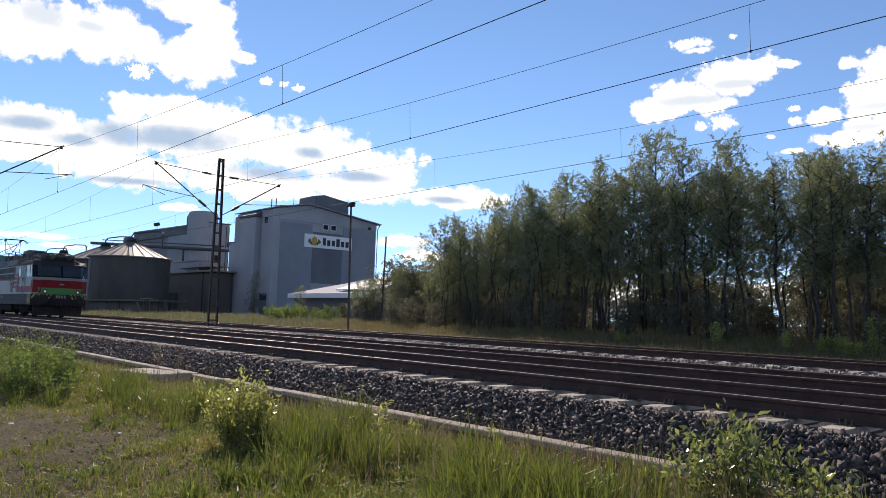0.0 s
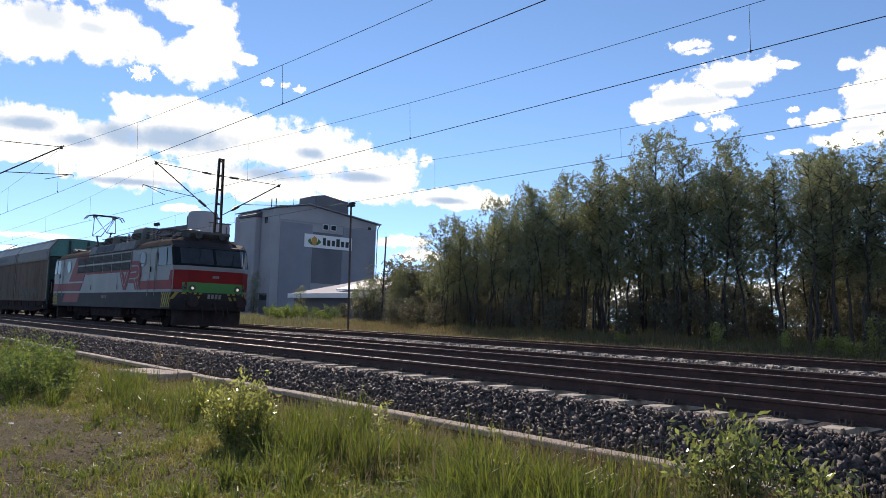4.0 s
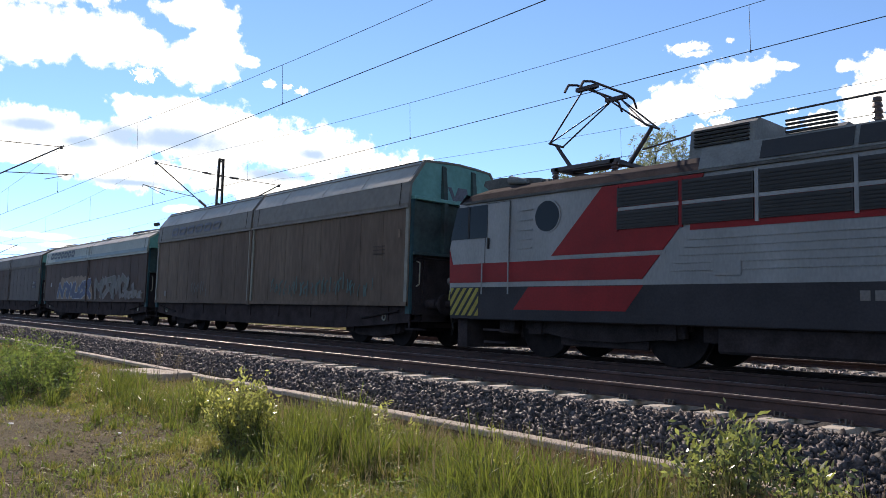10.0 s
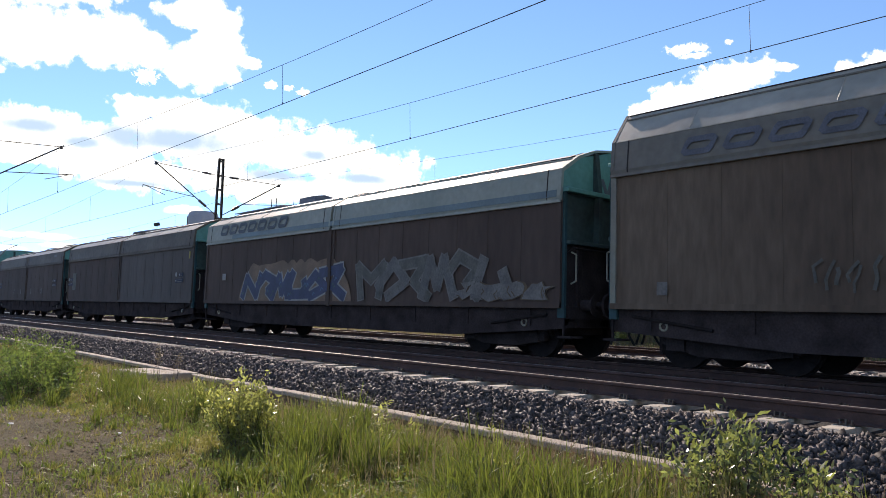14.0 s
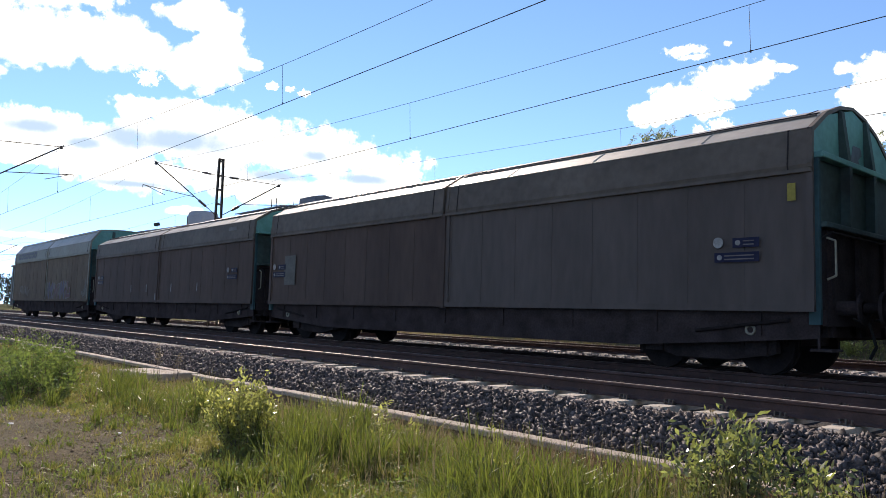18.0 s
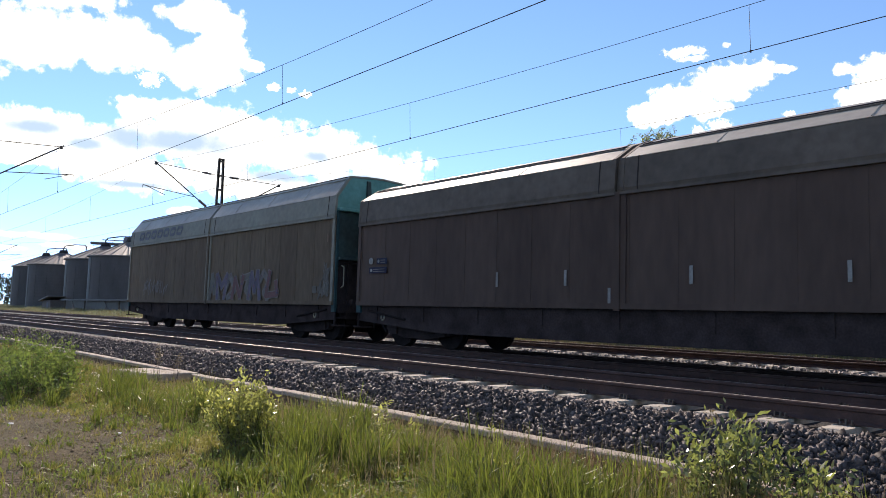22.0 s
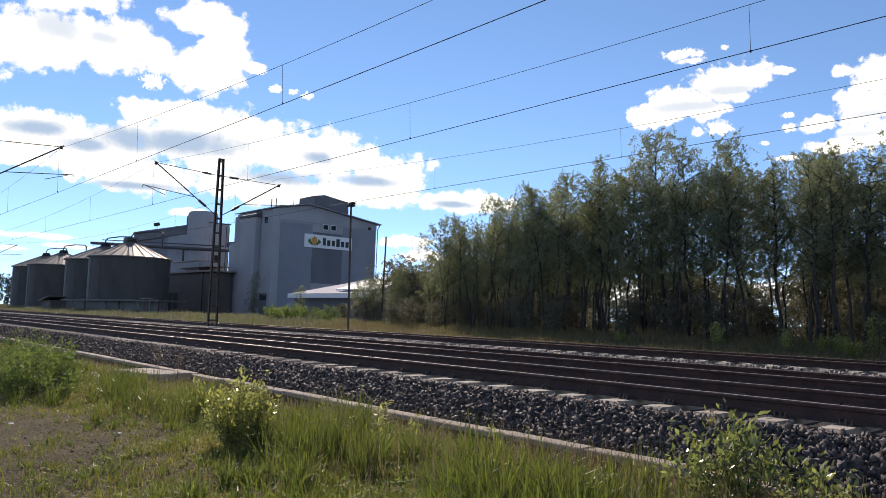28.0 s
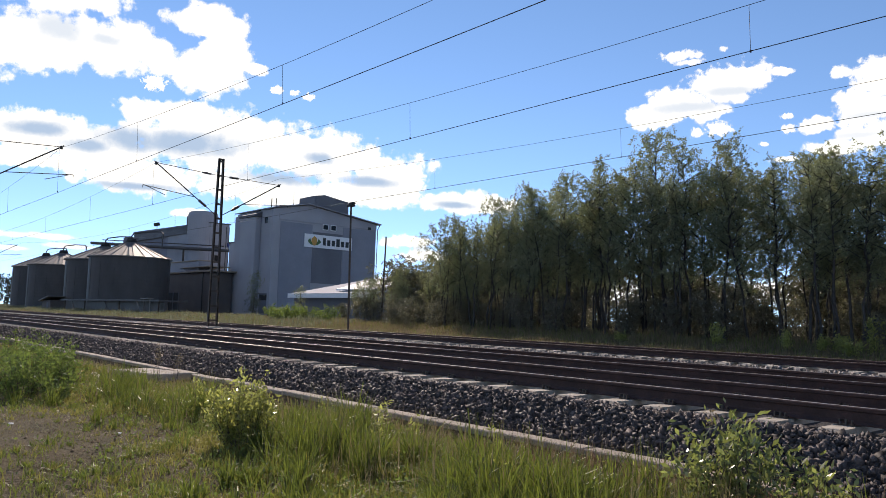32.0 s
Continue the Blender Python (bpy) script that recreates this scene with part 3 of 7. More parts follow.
def tower():
    t = tagged(empty("storage_tower", -120.6, 51.5, GZ0), "pale round-shouldered storage tower behind pipes", "tower")
    bm = bmesh.new()
    prof = [(2.45, 0), (2.45, 16.2), (2.35, 16.6), (2.1, 16.85), (1.3, 16.95), (0.02, 17.0)]
    n = 40
    rings = [[bm.verts.new((r * math.cos(2 * math.pi * i / n), r * math.sin(2 * math.pi * i / n), z)) for i in range(n)] for r, z in prof]
    for a, c in zip(rings, rings[1:]):
        for i in range(n):
            bm.faces.new((a[i], a[(i + 1) % n], c[(i + 1) % n], c[i]))
    part("shell", bm, M["wall_pale"], t, smooth=False)
    for z in (5.5, 9.0, 12.5, 16.1):
        part("band", rods(((0, 0, z), (0, 0, z + 0.06), 2.47), n=40), M["wall_pale"], t)
    part("side_house", boxes((-1.0, 2.5, 0.2, 3.6, 0, 14.9), bevel=0.05), M["wall_pale"], t)
    part("side_house_roof", boxes((-1.2, 2.7, 0.0, 3.8, 14.9, 15.05)), M["roof_dark"], t)
    part("pipe_bend", chain([(-3.0, -1.5, 13.6), (-3.0, -1.5, 16.0), (-2.8, -1.5, 16.3), (-2.0, -1.2, 16.3)], 0.11), M["silo_zinc"], t)
    part("ladder", rods(((2.7, 3.0, 2), (2.7, 3.0, 14.5), 0.05), ((2.7, 3.5, 2), (2.7, 3.5, 14.5), 0.05)), M["dark"], t)
    part("window", boxes((2.5, 2.54, 1.2, 1.8, 8.4, 9.6)), M["dark_glass"], t)
    part("blue_bracket", boxes((2.5, 2.9, 3.3, 3.7, 11.2, 11.8)), M["emblem_blue"], t)
    return t


M["emblem_blue"] = mat("bracket_blue", (0.03, 0.05, 0.2), 0.6, 0, 0.1, 2, 20, 0)
tower()


def intake():
    o = tagged(empty("intake_house", -118, 46, GZ0), "low grey-brown intake house with flat concrete canopies", "industrial building")
    part("wall", boxes((-7.0, 14.0, 0, 3.4, 0, 6.1), bevel=0.04), M["wall_brown"], o)
    part("roof_slab", boxes((-7.3, 15.0, -0.4, 3.7, 6.1, 6.35), bevel=0.03), M["concrete"], o)
    c = part("canopy", boxes((-5.4, 8.6, 0.3, 3.2, 7.9, 8.1), bevel=0.03), M["concrete"], o)
    part("canopy_front", boxes((-3.0, 8.5, 0.5, 3.1, 6.4, 7.9)), M["wall_pale"], c)
    part("canopy", boxes((3.0, 13.6, -0.2, 3.2, 6.85, 7.0), bevel=0.03), M["concrete"], o)
    for x0, x1, h in ((-5.6, 0.4, 3.1), (0.7, 2.6, 3.1)):
        d = part("door", boxes((x0, x1, -0.07, 0.0, 0.1, h)), M["dark"], o)
        part("door_frame", boxes((x1, x1 + 0.1, -0.09, 0.0, 0.1, h + 0.1), (x0 - 0.1, x0, -0.09, 0.0, 0.1, h + 0.1)), M["wall_grey"], d)
    part("downpipe", rods(((11.6, -0.1, 0.1), (11.6, -0.1, 6.0), 0.07)), M["dark"], o)
    part("window", boxes((-6.9, -6.0, -0.05, 0, 3.6, 4.4)), M["dark_glass"], o)
    part("downpipe", chain([(-3.4, -0.2, 4.4), (-3.4, -0.2, 2.6), (-2.8, -0.3, 2.5)], 0.06), M["concrete"], o)
    return o


M["wall_brown"] = mat("wall_brown_grey", (0.115, 0.098, 0.092), 0.85, 0, 0.14, 0.4, 8, 0.2, 0.01)
intake()

conv = tagged(empty("conveyor", -125, 51, GZ0), "long inclined conveyor tube on a steel trestle", "conveyor")
part("tube", rods(((-23.5, -9, 12.4), (17.5, 0.5, 9.7), 0.27), n=12), M["silo_zinc"], conv)
part("walkway", rods(((-20.5, -8, 12.9), (14.0, 0, 10.6), 0.08), n=4), M["mast_steel"], conv)
part("drive_box", boxes((-12.2, -9.6, -6.9, -5.2, 10.9, 12.9), bevel=0.05), M["wall_grey"], conv)
for x, y in ((-10.8, -6.0), (4.0, -2.4)):
    part("trestle_leg", rods(((x, y, 0), (x, y, 11.5 - (x + 10.8) * 0.065), 0.16), n=6), M["mast_steel"], conv)
part("trestle_brace", rods(((-10.8, -6, 10.5), (-6.5, -4.5, 6.5), 0.09), n=6), M["mast_steel"], conv)

shed = tagged(empty("store_shed", -65.8, 42, GZ0), "low grey shed with a white sheet roof behind weeds", "shed")
part("wall", prisms(([(0, 0), (10, 0), (10, 4.4), (0, 2.6)], "x", -7.1, 8.0)), M["wall_grey"], shed)
part("roof", prisms(([(-0.5, 2.45), (10.6, 4.7), (10.6, 4.85), (-0.5, 2.6)], "x", -7.4, 8.2)), M["wall_pale"], shed)
part("fascia", boxes((-7.45, 8.25, -0.62, -0.5, 2.15, 2.62)), M["white_paint"], shed)
part("tarpaulin_roof", prisms(([(0.5, 2.95), (5.5, 4.3), (9.0, 4.75), (9.0, 4.9), (5.5, 4.45), (0.5, 3.1)], "x", 0.5, 7.9)), M["white_paint"], shed, "bright white tarpaulin")

for x, y, top, lean, label in ((-34.0, 23.0, 7.55, -0.4, "dark wooden light pole with a small lamp head"), (-40.5, 30.0, 6.75, 0.5, "dark bare wooden pole among the bushes")):
    p = tagged(empty("wooden_pole", x, y, 0.6), label, "pole")
    part("shaft", rods(((0, 0, -0.3), (lean * 0.5, 0, top - 0.6), 0.06, 0.05), n=10), M["twig"], p)
    if lean < 0:
        part("lamp_head", boxes((lean * 0.5 - 0.22, lean * 0.5 + 0.22, -0.15, 0.15, top - 0.75, top - 0.62), (lean * 0.5 - 0.1, lean * 0.5 + 0.3, -0.1, 0.1, top - 0.62, top - 0.52), bevel=0.02), M["dark"], p)

# low things before the silos
wallb = tagged(empty("loading_ramp", -92, 28.5, GZ0), "long dark loading ramp with a flat deck before the silos", "loading ramp")
part("deck", boxes((-19, 17, -0.5, 2.4, 1.25, 1.42)), M["silo_zinc"], wallb)
part("front_wall", boxes((-19, 17, 0.0, 0.3, -0.3, 1.25)), M["silo_zinc"], wallb)
part("edge_beam", boxes((-19, 17, -0.56, -0.5, 1.25, 1.44)), M["silo_zinc"], wallb)
for x in (-14.5, -1.0, 10.0):
    part("slanted_strut", rods(((x, -0.3, 1.2), (x + 1.6, -0.3, 0.0), 0.09), n=6), M["silo_roof"], wallb)
for x in (-18, -9, 4, 16):
    part("post", boxes((x, x + 0.15, -0.3, -0.15, -0.3, 1.25)), M["mast_steel"], wallb)
gate = tagged(empty("steel_stand", -78.5, 28, GZ0), "small pale steel stand beside the ramp", "stand")
for x in (-0.9, 0.9):
    part("leg", rods(((x, 0, -0.2), (x, 0, 1.5), 0.07), n=6), M["silo_roof"], gate)
part("top_bar", boxes((-1.1, 1.1, -0.3, 0.3, 1.5, 1.62)), M["silo_roof"], gate)
hut = tagged(empty("small_hut", -114.5, 27.5, GZ0), "small pale hut with a lean-to roof", "hut")
part("wall", boxes((-4.0, 0.2, 0, 2.5, -0.3, 1.25)), M["wall_brown"], hut)
part("roof", prisms(([(-4.6, 1.1), (0.6, 1.75), (0.6, 1.9), (-4.6, 1.25)], "y", -0.4, 2.9)), M["silo_roof"], hut)
part("door", boxes((-1.6, -0.7, -0.03, 0.0, -0.2, 1.0)), M["wall_grey"], hut)


# ---- trees ----
def leaf_quads(centres, size, r, droop=0.35, slim=0.45):
    """A four-cornered leaf at each centre, turned at random."""
    n = len(centres)
    a = r.normal(0, 1, (n, 3))
    a[:, 2] -= droop
    a /= np.linalg.norm(a, axis=1, keepdims=True)
    b = np.cross(a, r.normal(0, 1, (n, 3)))
    b /= np.linalg.norm(b, axis=1, keepdims=True)
    s = size * r.uniform(0.65, 1.3, (n, 1))
    return np.stack([centres - a * s, centres - b * s * slim, centres + a * s, centres + b * s * slim], 1)


def limb_path(a, b, r, bend=0.12, n=4):
    a, b = np.array(a, float), np.array(b, float)
    pts = [a + (b - a) * k / n for k in range(n + 1)]
    for k in range(1, n):
        pts[k] = pts[k] + r.normal(0, bend, 3) * np.linalg.norm(b - a) * 0.25
    return pts


def make_tree(name, label, height, spread, seed, clear=0.28, leaves=9000, leaf=0.05, material="birch_leaf", stems=1, category="tree", group="birches beyond the tracks"):
    r = np.random.default_rng(seed)
    t = tagged(empty(name, 0, 0, 0), label, category, group)
    wood, cent = bmesh.new(), []
    for st in range(stems):
        base = np.array((0, 0, 0)) if stems == 1 else np.append(r.normal(0, 0.12, 2), 0)
        top = np.append(r.normal(0, 0.05 * height, 2) * (1 if stems == 1 else 2.5), height * (1 if st == 0 else r.uniform(0.75, 0.95)))
        path = limb_path(base, top, r, 0.035, 8)
        rad = [0.0085 * height * (1 - k / 8.6) ** 1.1 / (1 if stems == 1 else 1.5) for k in range(9)]
        for k in range(8):
            rod(wood, path[k], path[k + 1], rad[k], rad[k + 1], n=6)
        limbs = int(26 / stems) + 6
        for k in range(limbs):
            u = clear + (1 - clear) * (k + r.random()) / limbs * 0.98
            i = min(7, int(u * 8))
            p = path[i] + (path[i + 1] - path[i]) * (u * 8 - i)
            v = max(0.0, (u - clear) / (1 - clear))
            reach = spread * (0.28 + 0.72 * math.sin(math.pi * (0.16 + 0.83 * v))) * r.uniform(0.55, 1.15)
            ang = r.uniform(0, 2 * math.pi)
            end = p + np.array((math.cos(ang) * reach, math.sin(ang) * reach, reach * r.uniform(0.35, 1.0)))
            end[2] = min(end[2], height * 1.01)
            lp = limb_path(p, end, r, 0.2, 3)
            for j in range(3):
                rod(wood, lp[j], lp[j + 1], 0.028 * (1 - j / 3.4) * height / 9, 0.028 * (1 - (j + 1) / 3.4) * height / 9, n=4)
            m = max(4, int(leaves / (limbs * stems)))
            # twigs that hang from the limb, each with its leaves
            tw = max(3, m // 26)
            for q in range(tw):
                v = r.uniform(0.25, 1.05)
                c = p + (end - p) * v + r.normal(0, 0.14 * reach + 0.05, 3)
                d = r.normal(0, 0.28, 3) + np.array((0, 0, -0.75 * r.random()))
                w = r.random((m // tw, 1))
                cent.append(c + d * w * 0.9 + r.normal(0, 0.045, (m // tw, 3)))
    part("trunk", wood, M["bark"] if material == "birch_leaf" else M["twig"], t)
    cent = np.concatenate(cent)
    crown = new("crown", quads("crown", leaf_quads(cent, leaf, r), M[material]))
    crown.parent = t
    return t


def birch(height, spread, seed, clear, leaves=9000):
    return make_tree("birch_tree", "slender birch with grey bark and hanging small green leaves", height, spread, seed, clear, leaves)


BARE = [birch(9.0, 1.3, 41, 0.40, 4200), birch(9.0, 1.5, 42, 0.46, 4200), birch(9.0, 1.2, 43, 0.32, 4200)]
KINDS = [birch(9.0, 1.75, 11, 0.30), birch(9.0, 1.5, 12, 0.36), birch(9.0, 1.95, 13, 0.28), birch(9.0, 1.4, 14, 0.40), birch(9.0, 1.65, 15, 0.34)]
SHRUBS = [make_tree("wild_shrub", "dense dark green shrub at the foot of the birches", 2.6, 1.1, 21 + k, 0.08, 2600, 0.062, "brush_leaf", 3, "shrub", "undergrowth below the birches") for k in range(3)]
FARWOOD = [make_tree("far_tree", "dark far tree of the wood behind the silos", 9.0, 2.0, 51 + k, 0.05, 2400, 0.2, "dark_leaf", 1, "tree", "far dark wood") for k in range(2)]
used = set()


def plant_at(kinds, k, x, y, scale, turn):
    z = float(ground_z(np.array(x), np.array(y))) - 0.05
    m = pose(x, y, z, 0, 0, turn) @ Matrix.Diagonal((scale * random.uniform(0.92, 1.1), scale * random.uniform(0.92, 1.1), scale, 1))
    ob = kinds[k % len(kinds)]
    if ob.name in used:
        c = copy_thing(ob, m)
        c.matrix_basis = m
        return c
    used.add(ob.name)
    ob.matrix_basis = m
    return ob


# the first row, with the heights of its tops
for k, (x, top) in enumerate([(-33.0, 7.3), (-31.6, 6.9), (-30.6, 7.3), (-29.3, 8.2), (-28.2, 7.7), (-27.4, 8.0), (-26.2, 7.7), (-25.1, 8.7), (-23.8, 8.85), (-22.7, 8.6), (-21.7, 9.25), (-20.3, 9.05), (-19.3, 8.5),
                              (-18.2, 10.2), (-17.1, 9.2), (-16.3, 8.0), (-15.5, 9.4), (-14.5, 8.2), (-13.3, 7.95), (-12.1, 8.2), (-11.3, 7.9), (-10.6, 8.15), (-9.6, 8.5), (-8.4, 8.6)]):
    y = 29 + random.uniform(-0.5, 0.5)
    plant_at(KINDS, k, x * y / 29, y, (top - 0.95) / 9.0 * y / 29, random.uniform(0, 360))
for k in range(22):
    x = -33.5 + k * 1.15
    plant_at(KINDS, random.randrange(5), x + random.uniform(-0.4, 0.4), 30.3 + random.uniform(-0.6, 0.6), float(np.interp(x, [-33, -20, -7], [0.72, 0.9, 0.82])) * random.uniform(0.8, 1.0), random.uniform(0, 360))
for k in range(70):                                # slim stems
    x, y = random.uniform(-33, -3), random.uniform(27.9, 31)
    plant_at(BARE, random.randrange(3), x * y / 29, y, float(np.interp(x, [-33, -20, -7], [0.66, 0.86, 0.8])) * random.uniform(0.75, 1.0), random.uniform(0, 360))
for k in range(20):
    x, y = random.uniform(-38, 6), random.uniform(31, 40)
    if x < -31 and y > 34:
        continue
    plant_at(KINDS, random.randrange(5), x * y / 31, y, random.uniform(0.62, 0.9) * y / 33, random.uniform(0, 360))
# Unseen birches past the right edge of the view, added for shadows.
for k in range(12):
    plant_at(KINDS, random.randrange(5), random.uniform(-7, 14), random.uniform(28, 34), random.uniform(0.75, 0.95), random.uniform(0, 360))
for k in range(84):                                # a hedge of brush behind the stems
    plant_at(SHRUBS, random.randrange(3), random.uniform(-48, 4), random.uniform(33, 42), random.uniform(1.1, 1.9), random.uniform(0, 360))
for k in range(96):
    x, y = random.uniform(-38, 4), random.uniform(27.6, 32)
    plant_at(SHRUBS, random.randrange(3), x, y, random.uniform(0.4, 0.8), random.uniform(0, 360))
# smaller trees and bushes towards the mill
for x, y, s in ((-39.5, 31, 0.42), (-41.2, 32, 0.45), (-43.0, 31, 0.36), (-38.0, 32, 0.40), (-45.5, 33, 0.34), (-36.6, 31, 0.5), (-35.2, 31.5, 0.58), (-47.8, 33, 0.28), (-42.0, 30.4, 0.38), (-40.2, 30.6, 0.36), (-44.4, 31.4, 0.34), (-46.4, 32.0, 0.33), (-38.8, 30.6, 0.34), (-67.0, 39.5, 0.36), (-88.4, 45.0, 0.62)):
    plant_at(KINDS, random.randrange(5), x, y, s, random.uniform(0, 360))
for x, y, s in ((-38.4, 30, 0.7), (-40.6, 30, 0.65), (-42.6, 30.5, 0.75), (-44.6, 31, 0.6), (-36.8, 30, 0.8), (-46.4, 31, 0.5), (-49.5, 33, 0.5), (-88.4, 45, 1.0), (-43.4, 31, 0.8), (-39.6, 30.4, 0.6)):
    plant_at(SHRUBS, random.randrange(3), x, y, s, random.uniform(0, 360))
# a far wood behind the silos
for k in range(60):
    plant_at(FARWOOD, random.randrange(2), -178 - 5 * k + random.uniform(-2, 2), 42 + random.uniform(0, 12), random.uniform(0.75, 1.15), random.uniform(0, 360))


# ---- grass and weeds ----
def blades(name, label, x, y, h, width, material, lean=0.35, seed=5, base=None):
    """Grass blades as one mesh: two faces each, bent by their own weight."""
    r = np.random.default_rng(seed)
    n = len(x)
    z = ground_z(x, y) - 0.02 if base is None else base
    a = r.uniform(0, 2 * np.pi, n)
    side = np.stack([np.cos(a), np.sin(a), np.zeros(n)], -1) * (width * r.uniform(0.7, 1.3, n))[:, None]
    tilt2 = r.uniform(0, 2 * np.pi, n)
    ln = np.abs(r.normal(0, lean, n)) * h
    off = np.stack([np.cos(tilt2) * ln, np.sin(tilt2) * ln, np.zeros(n)], -1)
    up = np.stack([np.zeros(n), np.zeros(n), h], -1)
    p = np.stack([x, y, z], -1)
    mid = p + up * 0.55 + off * 0.35
    tip = p + up * np.clip(1 - 0.25 * (ln / h)[:, None], 0.5, 1) + off
    q1 = np.stack([p - side, p + side, mid + side * 0.8, mid - side * 0.8], 1)
    q2 = np.stack([mid - side * 0.8, mid + side * 0.8, tip + side * 0.12, tip - side * 0.12], 1)
    me = quads(name, np.concatenate([q1, q2]), M[material])
    return tagged(new(name, me), label, "grass", kind="stuff")


def cover(x, y):
    """How much grass grows: little on the trodden soil."""
    bare = 0.85 * np.exp(-(((x + 9.2) / 2.0) ** 2 + ((y - 2.3) / 0.75) ** 2)) + 0.9 * np.exp(-(((x + 9.4) / 1.2) ** 2 + ((y - 3.35) / 0.3) ** 2)) + 0.8 * np.exp(-(((x + 5.7) / 0.7) ** 2 + ((y - 2.9) / 0.35) ** 2))
    return np.clip(1.08 - 0.92 * bare + 0.95 * lumps(x, y, 0.32, 9.0) * bare + 0.4 * lumps(x, y, 0.11, 3.0), 0.2, 1)


n = 45000                                         # all round the camera, outside its view
x, y = rng.uniform(-30, 14, n), rng.uniform(-9, 6.0, n)
keep = (y < 1.1) | (x > -y * 0.25)
x, y = x[keep], y[keep]
blades("grass", "short worn grass beside the path", x, y, rng.uniform(0.08, 0.3, len(x)), 0.007, "grass", 0.4, 4)


def in_view(n, low=1.2, high=6.0, power=0.8):
    y = low + (high - low) * rng.random(n) ** power
    x = -y / np.tan(np.radians(rng.uniform(9.0, 78.0, n)))
    return x, y


def tufts(name, label, cx, cy, size, per, width, material, seed, stiff=0.55):
    """Clumps of grass as one mesh: blades that fan out of a common root and bend over."""
    r = np.random.default_rng(seed)
    n = len(cx) * per
    g = np.repeat(size, per)
    a = r.uniform(0, 2 * np.pi, n)
    way = np.stack([np.cos(a), np.sin(a), np.zeros(n)], -1)
    rad = 0.22 * g * np.sqrt(r.random(n)) + 0.01
    x, y = np.repeat(cx, per) + way[:, 0] * rad, np.repeat(cy, per) + way[:, 1] * rad
    p = np.stack([x, y, ground_z(x, y) - 0.02], -1)
    tall = g * r.uniform(0.45, 1.15, n)
    reach = tall * np.abs(r.normal(0.0, stiff, n)) + 0.25 * rad
    b = a + r.normal(0, 0.5, n)
    out = np.stack([np.cos(b), np.sin(b), np.zeros(n)], -1)
    c = r.uniform(0, 2 * np.pi, n)
    side = np.stack([np.cos(c), np.sin(c), np.zeros(n)], -1) * (width * r.uniform(0.7, 1.3, n))[:, None]
    fall = np.clip(reach / tall, 0, 1.2) * 0.45
    rings = []
    for u, w in ((0, 1.0), (0.4, 0.9), (0.75, 0.6), (1.0, 0.1)):
        mid = p + out * (reach * u ** 1.9)[:, None]
        mid[:, 2] += tall * (u - fall * u ** 2.4)
        rings.append((mid - side * w, mid + side * w))
    q = np.concatenate([np.stack([lo[0], lo[1], hi[1], hi[0]], 1) for lo, hi in zip(rings, rings[1:])])
    return tagged(new(name, quads(name, q, M[material])), label, "grass", kind="stuff")


def fresh(x, y):
    """Where the grass is lush and dark green, and not yellowish."""
    return 0.5 + 0.5 * lumps(x, y, 0.8, 1.7) + 0.35 * lumps(x, y, 0.27, 8.0)


# short undergrowth, then clumps of long blades
x, y = in_view(120000)
keep = (x > -32) & (rng.random(len(x)) < cover(x, y))
x, y = x[keep], y[keep]
h = (0.02 + 0.075 * cover(x, y)) * rng.uniform(0.5, 1.5, len(x)) * (0.7 + 0.5 * np.clip(fresh(x, y), 0, 1))
lush = rng.random(len(x)) < np.clip(fresh(x, y), 0.1, 0.9)
blades("grass", "short green grass and moss on the soil", x[lush], y[lush], h[lush], 0.0042, "grass", 0.7, 5)
blades("grass", "short yellowish grass on the soil", x[~lush], y[~lush], h[~lush], 0.0042, "pale_grass", 0.8, 25)
cx, cy = in_view(5200, 1.4, 5.9)
grow = np.clip(0.16 + 0.62 * soft_step(2.6, 4.3, cy) + 0.25 * soft_step(-6.5, -3.5, cx), 0, 1) * (1 - 0.75 * soft_step(4.9, 5.7, cy))
patch = np.clip(0.55 + 0.65 * lumps(cx, cy, 0.42, 4.0) + 0.35 * lumps(cx, cy, 0.17, 6.0), 0.12, 1.3)
size = (0.07 + 0.36 * grow * patch) * rng.uniform(0.7, 1.2, len(cx))
keep = (cx > -30) & (rng.random(len(cx)) < cover(cx, cy) ** 1.6)
cx, cy, size = cx[keep], cy[keep], size[keep]
lush = rng.random(len(cx)) < np.clip(fresh(cx, cy), 0.12, 0.9)
tufts("tall_grass", "clumps of long fresh green grass beside the cable trough", cx[lush], cy[lush], size[lush], 26, 0.0045, "grass", 15)
tufts("tall_grass", "clumps of pale yellowish green grass", cx[~lush], cy[~lush], size[~lush] * 0.85, 26, 0.0042, "pale_grass", 35, 0.65)
cx, cy = in_view(900, 2.4, 5.3)                    # the largest clumps
keep = (cx > -22) & (cover(cx, cy) > 0.85) & (lumps(cx, cy, 0.6, 3.3) > 0.05)
cx, cy = cx[keep], cy[keep]
tufts("tall_grass", "thick tall clumps of green grass", cx, cy, (0.30 + 0.20 * soft_step(2.8, 4.4, cy)) * rng.uniform(0.75, 1.2, len(cx)), 46, 0.0055, "grass", 55, 0.45)
# low broad-leaved herbs between the blades
x, y = in_view(15000, 1.5, 5.8)
keep = (x > -16) & (rng.random(len(x)) < cover(x, y)) & (lumps(x, y, 0.35, 2.6) > -0.1)
x, y = x[keep], y[keep]
q = leaf_quads(np.stack([x, y, ground_z(x, y) + rng.uniform(0.03, 0.2, len(x)) * (0.5 + 0.5 * soft_step(2.5, 4.0, y))], -1), 0.018, rng, -0.2, 0.6)
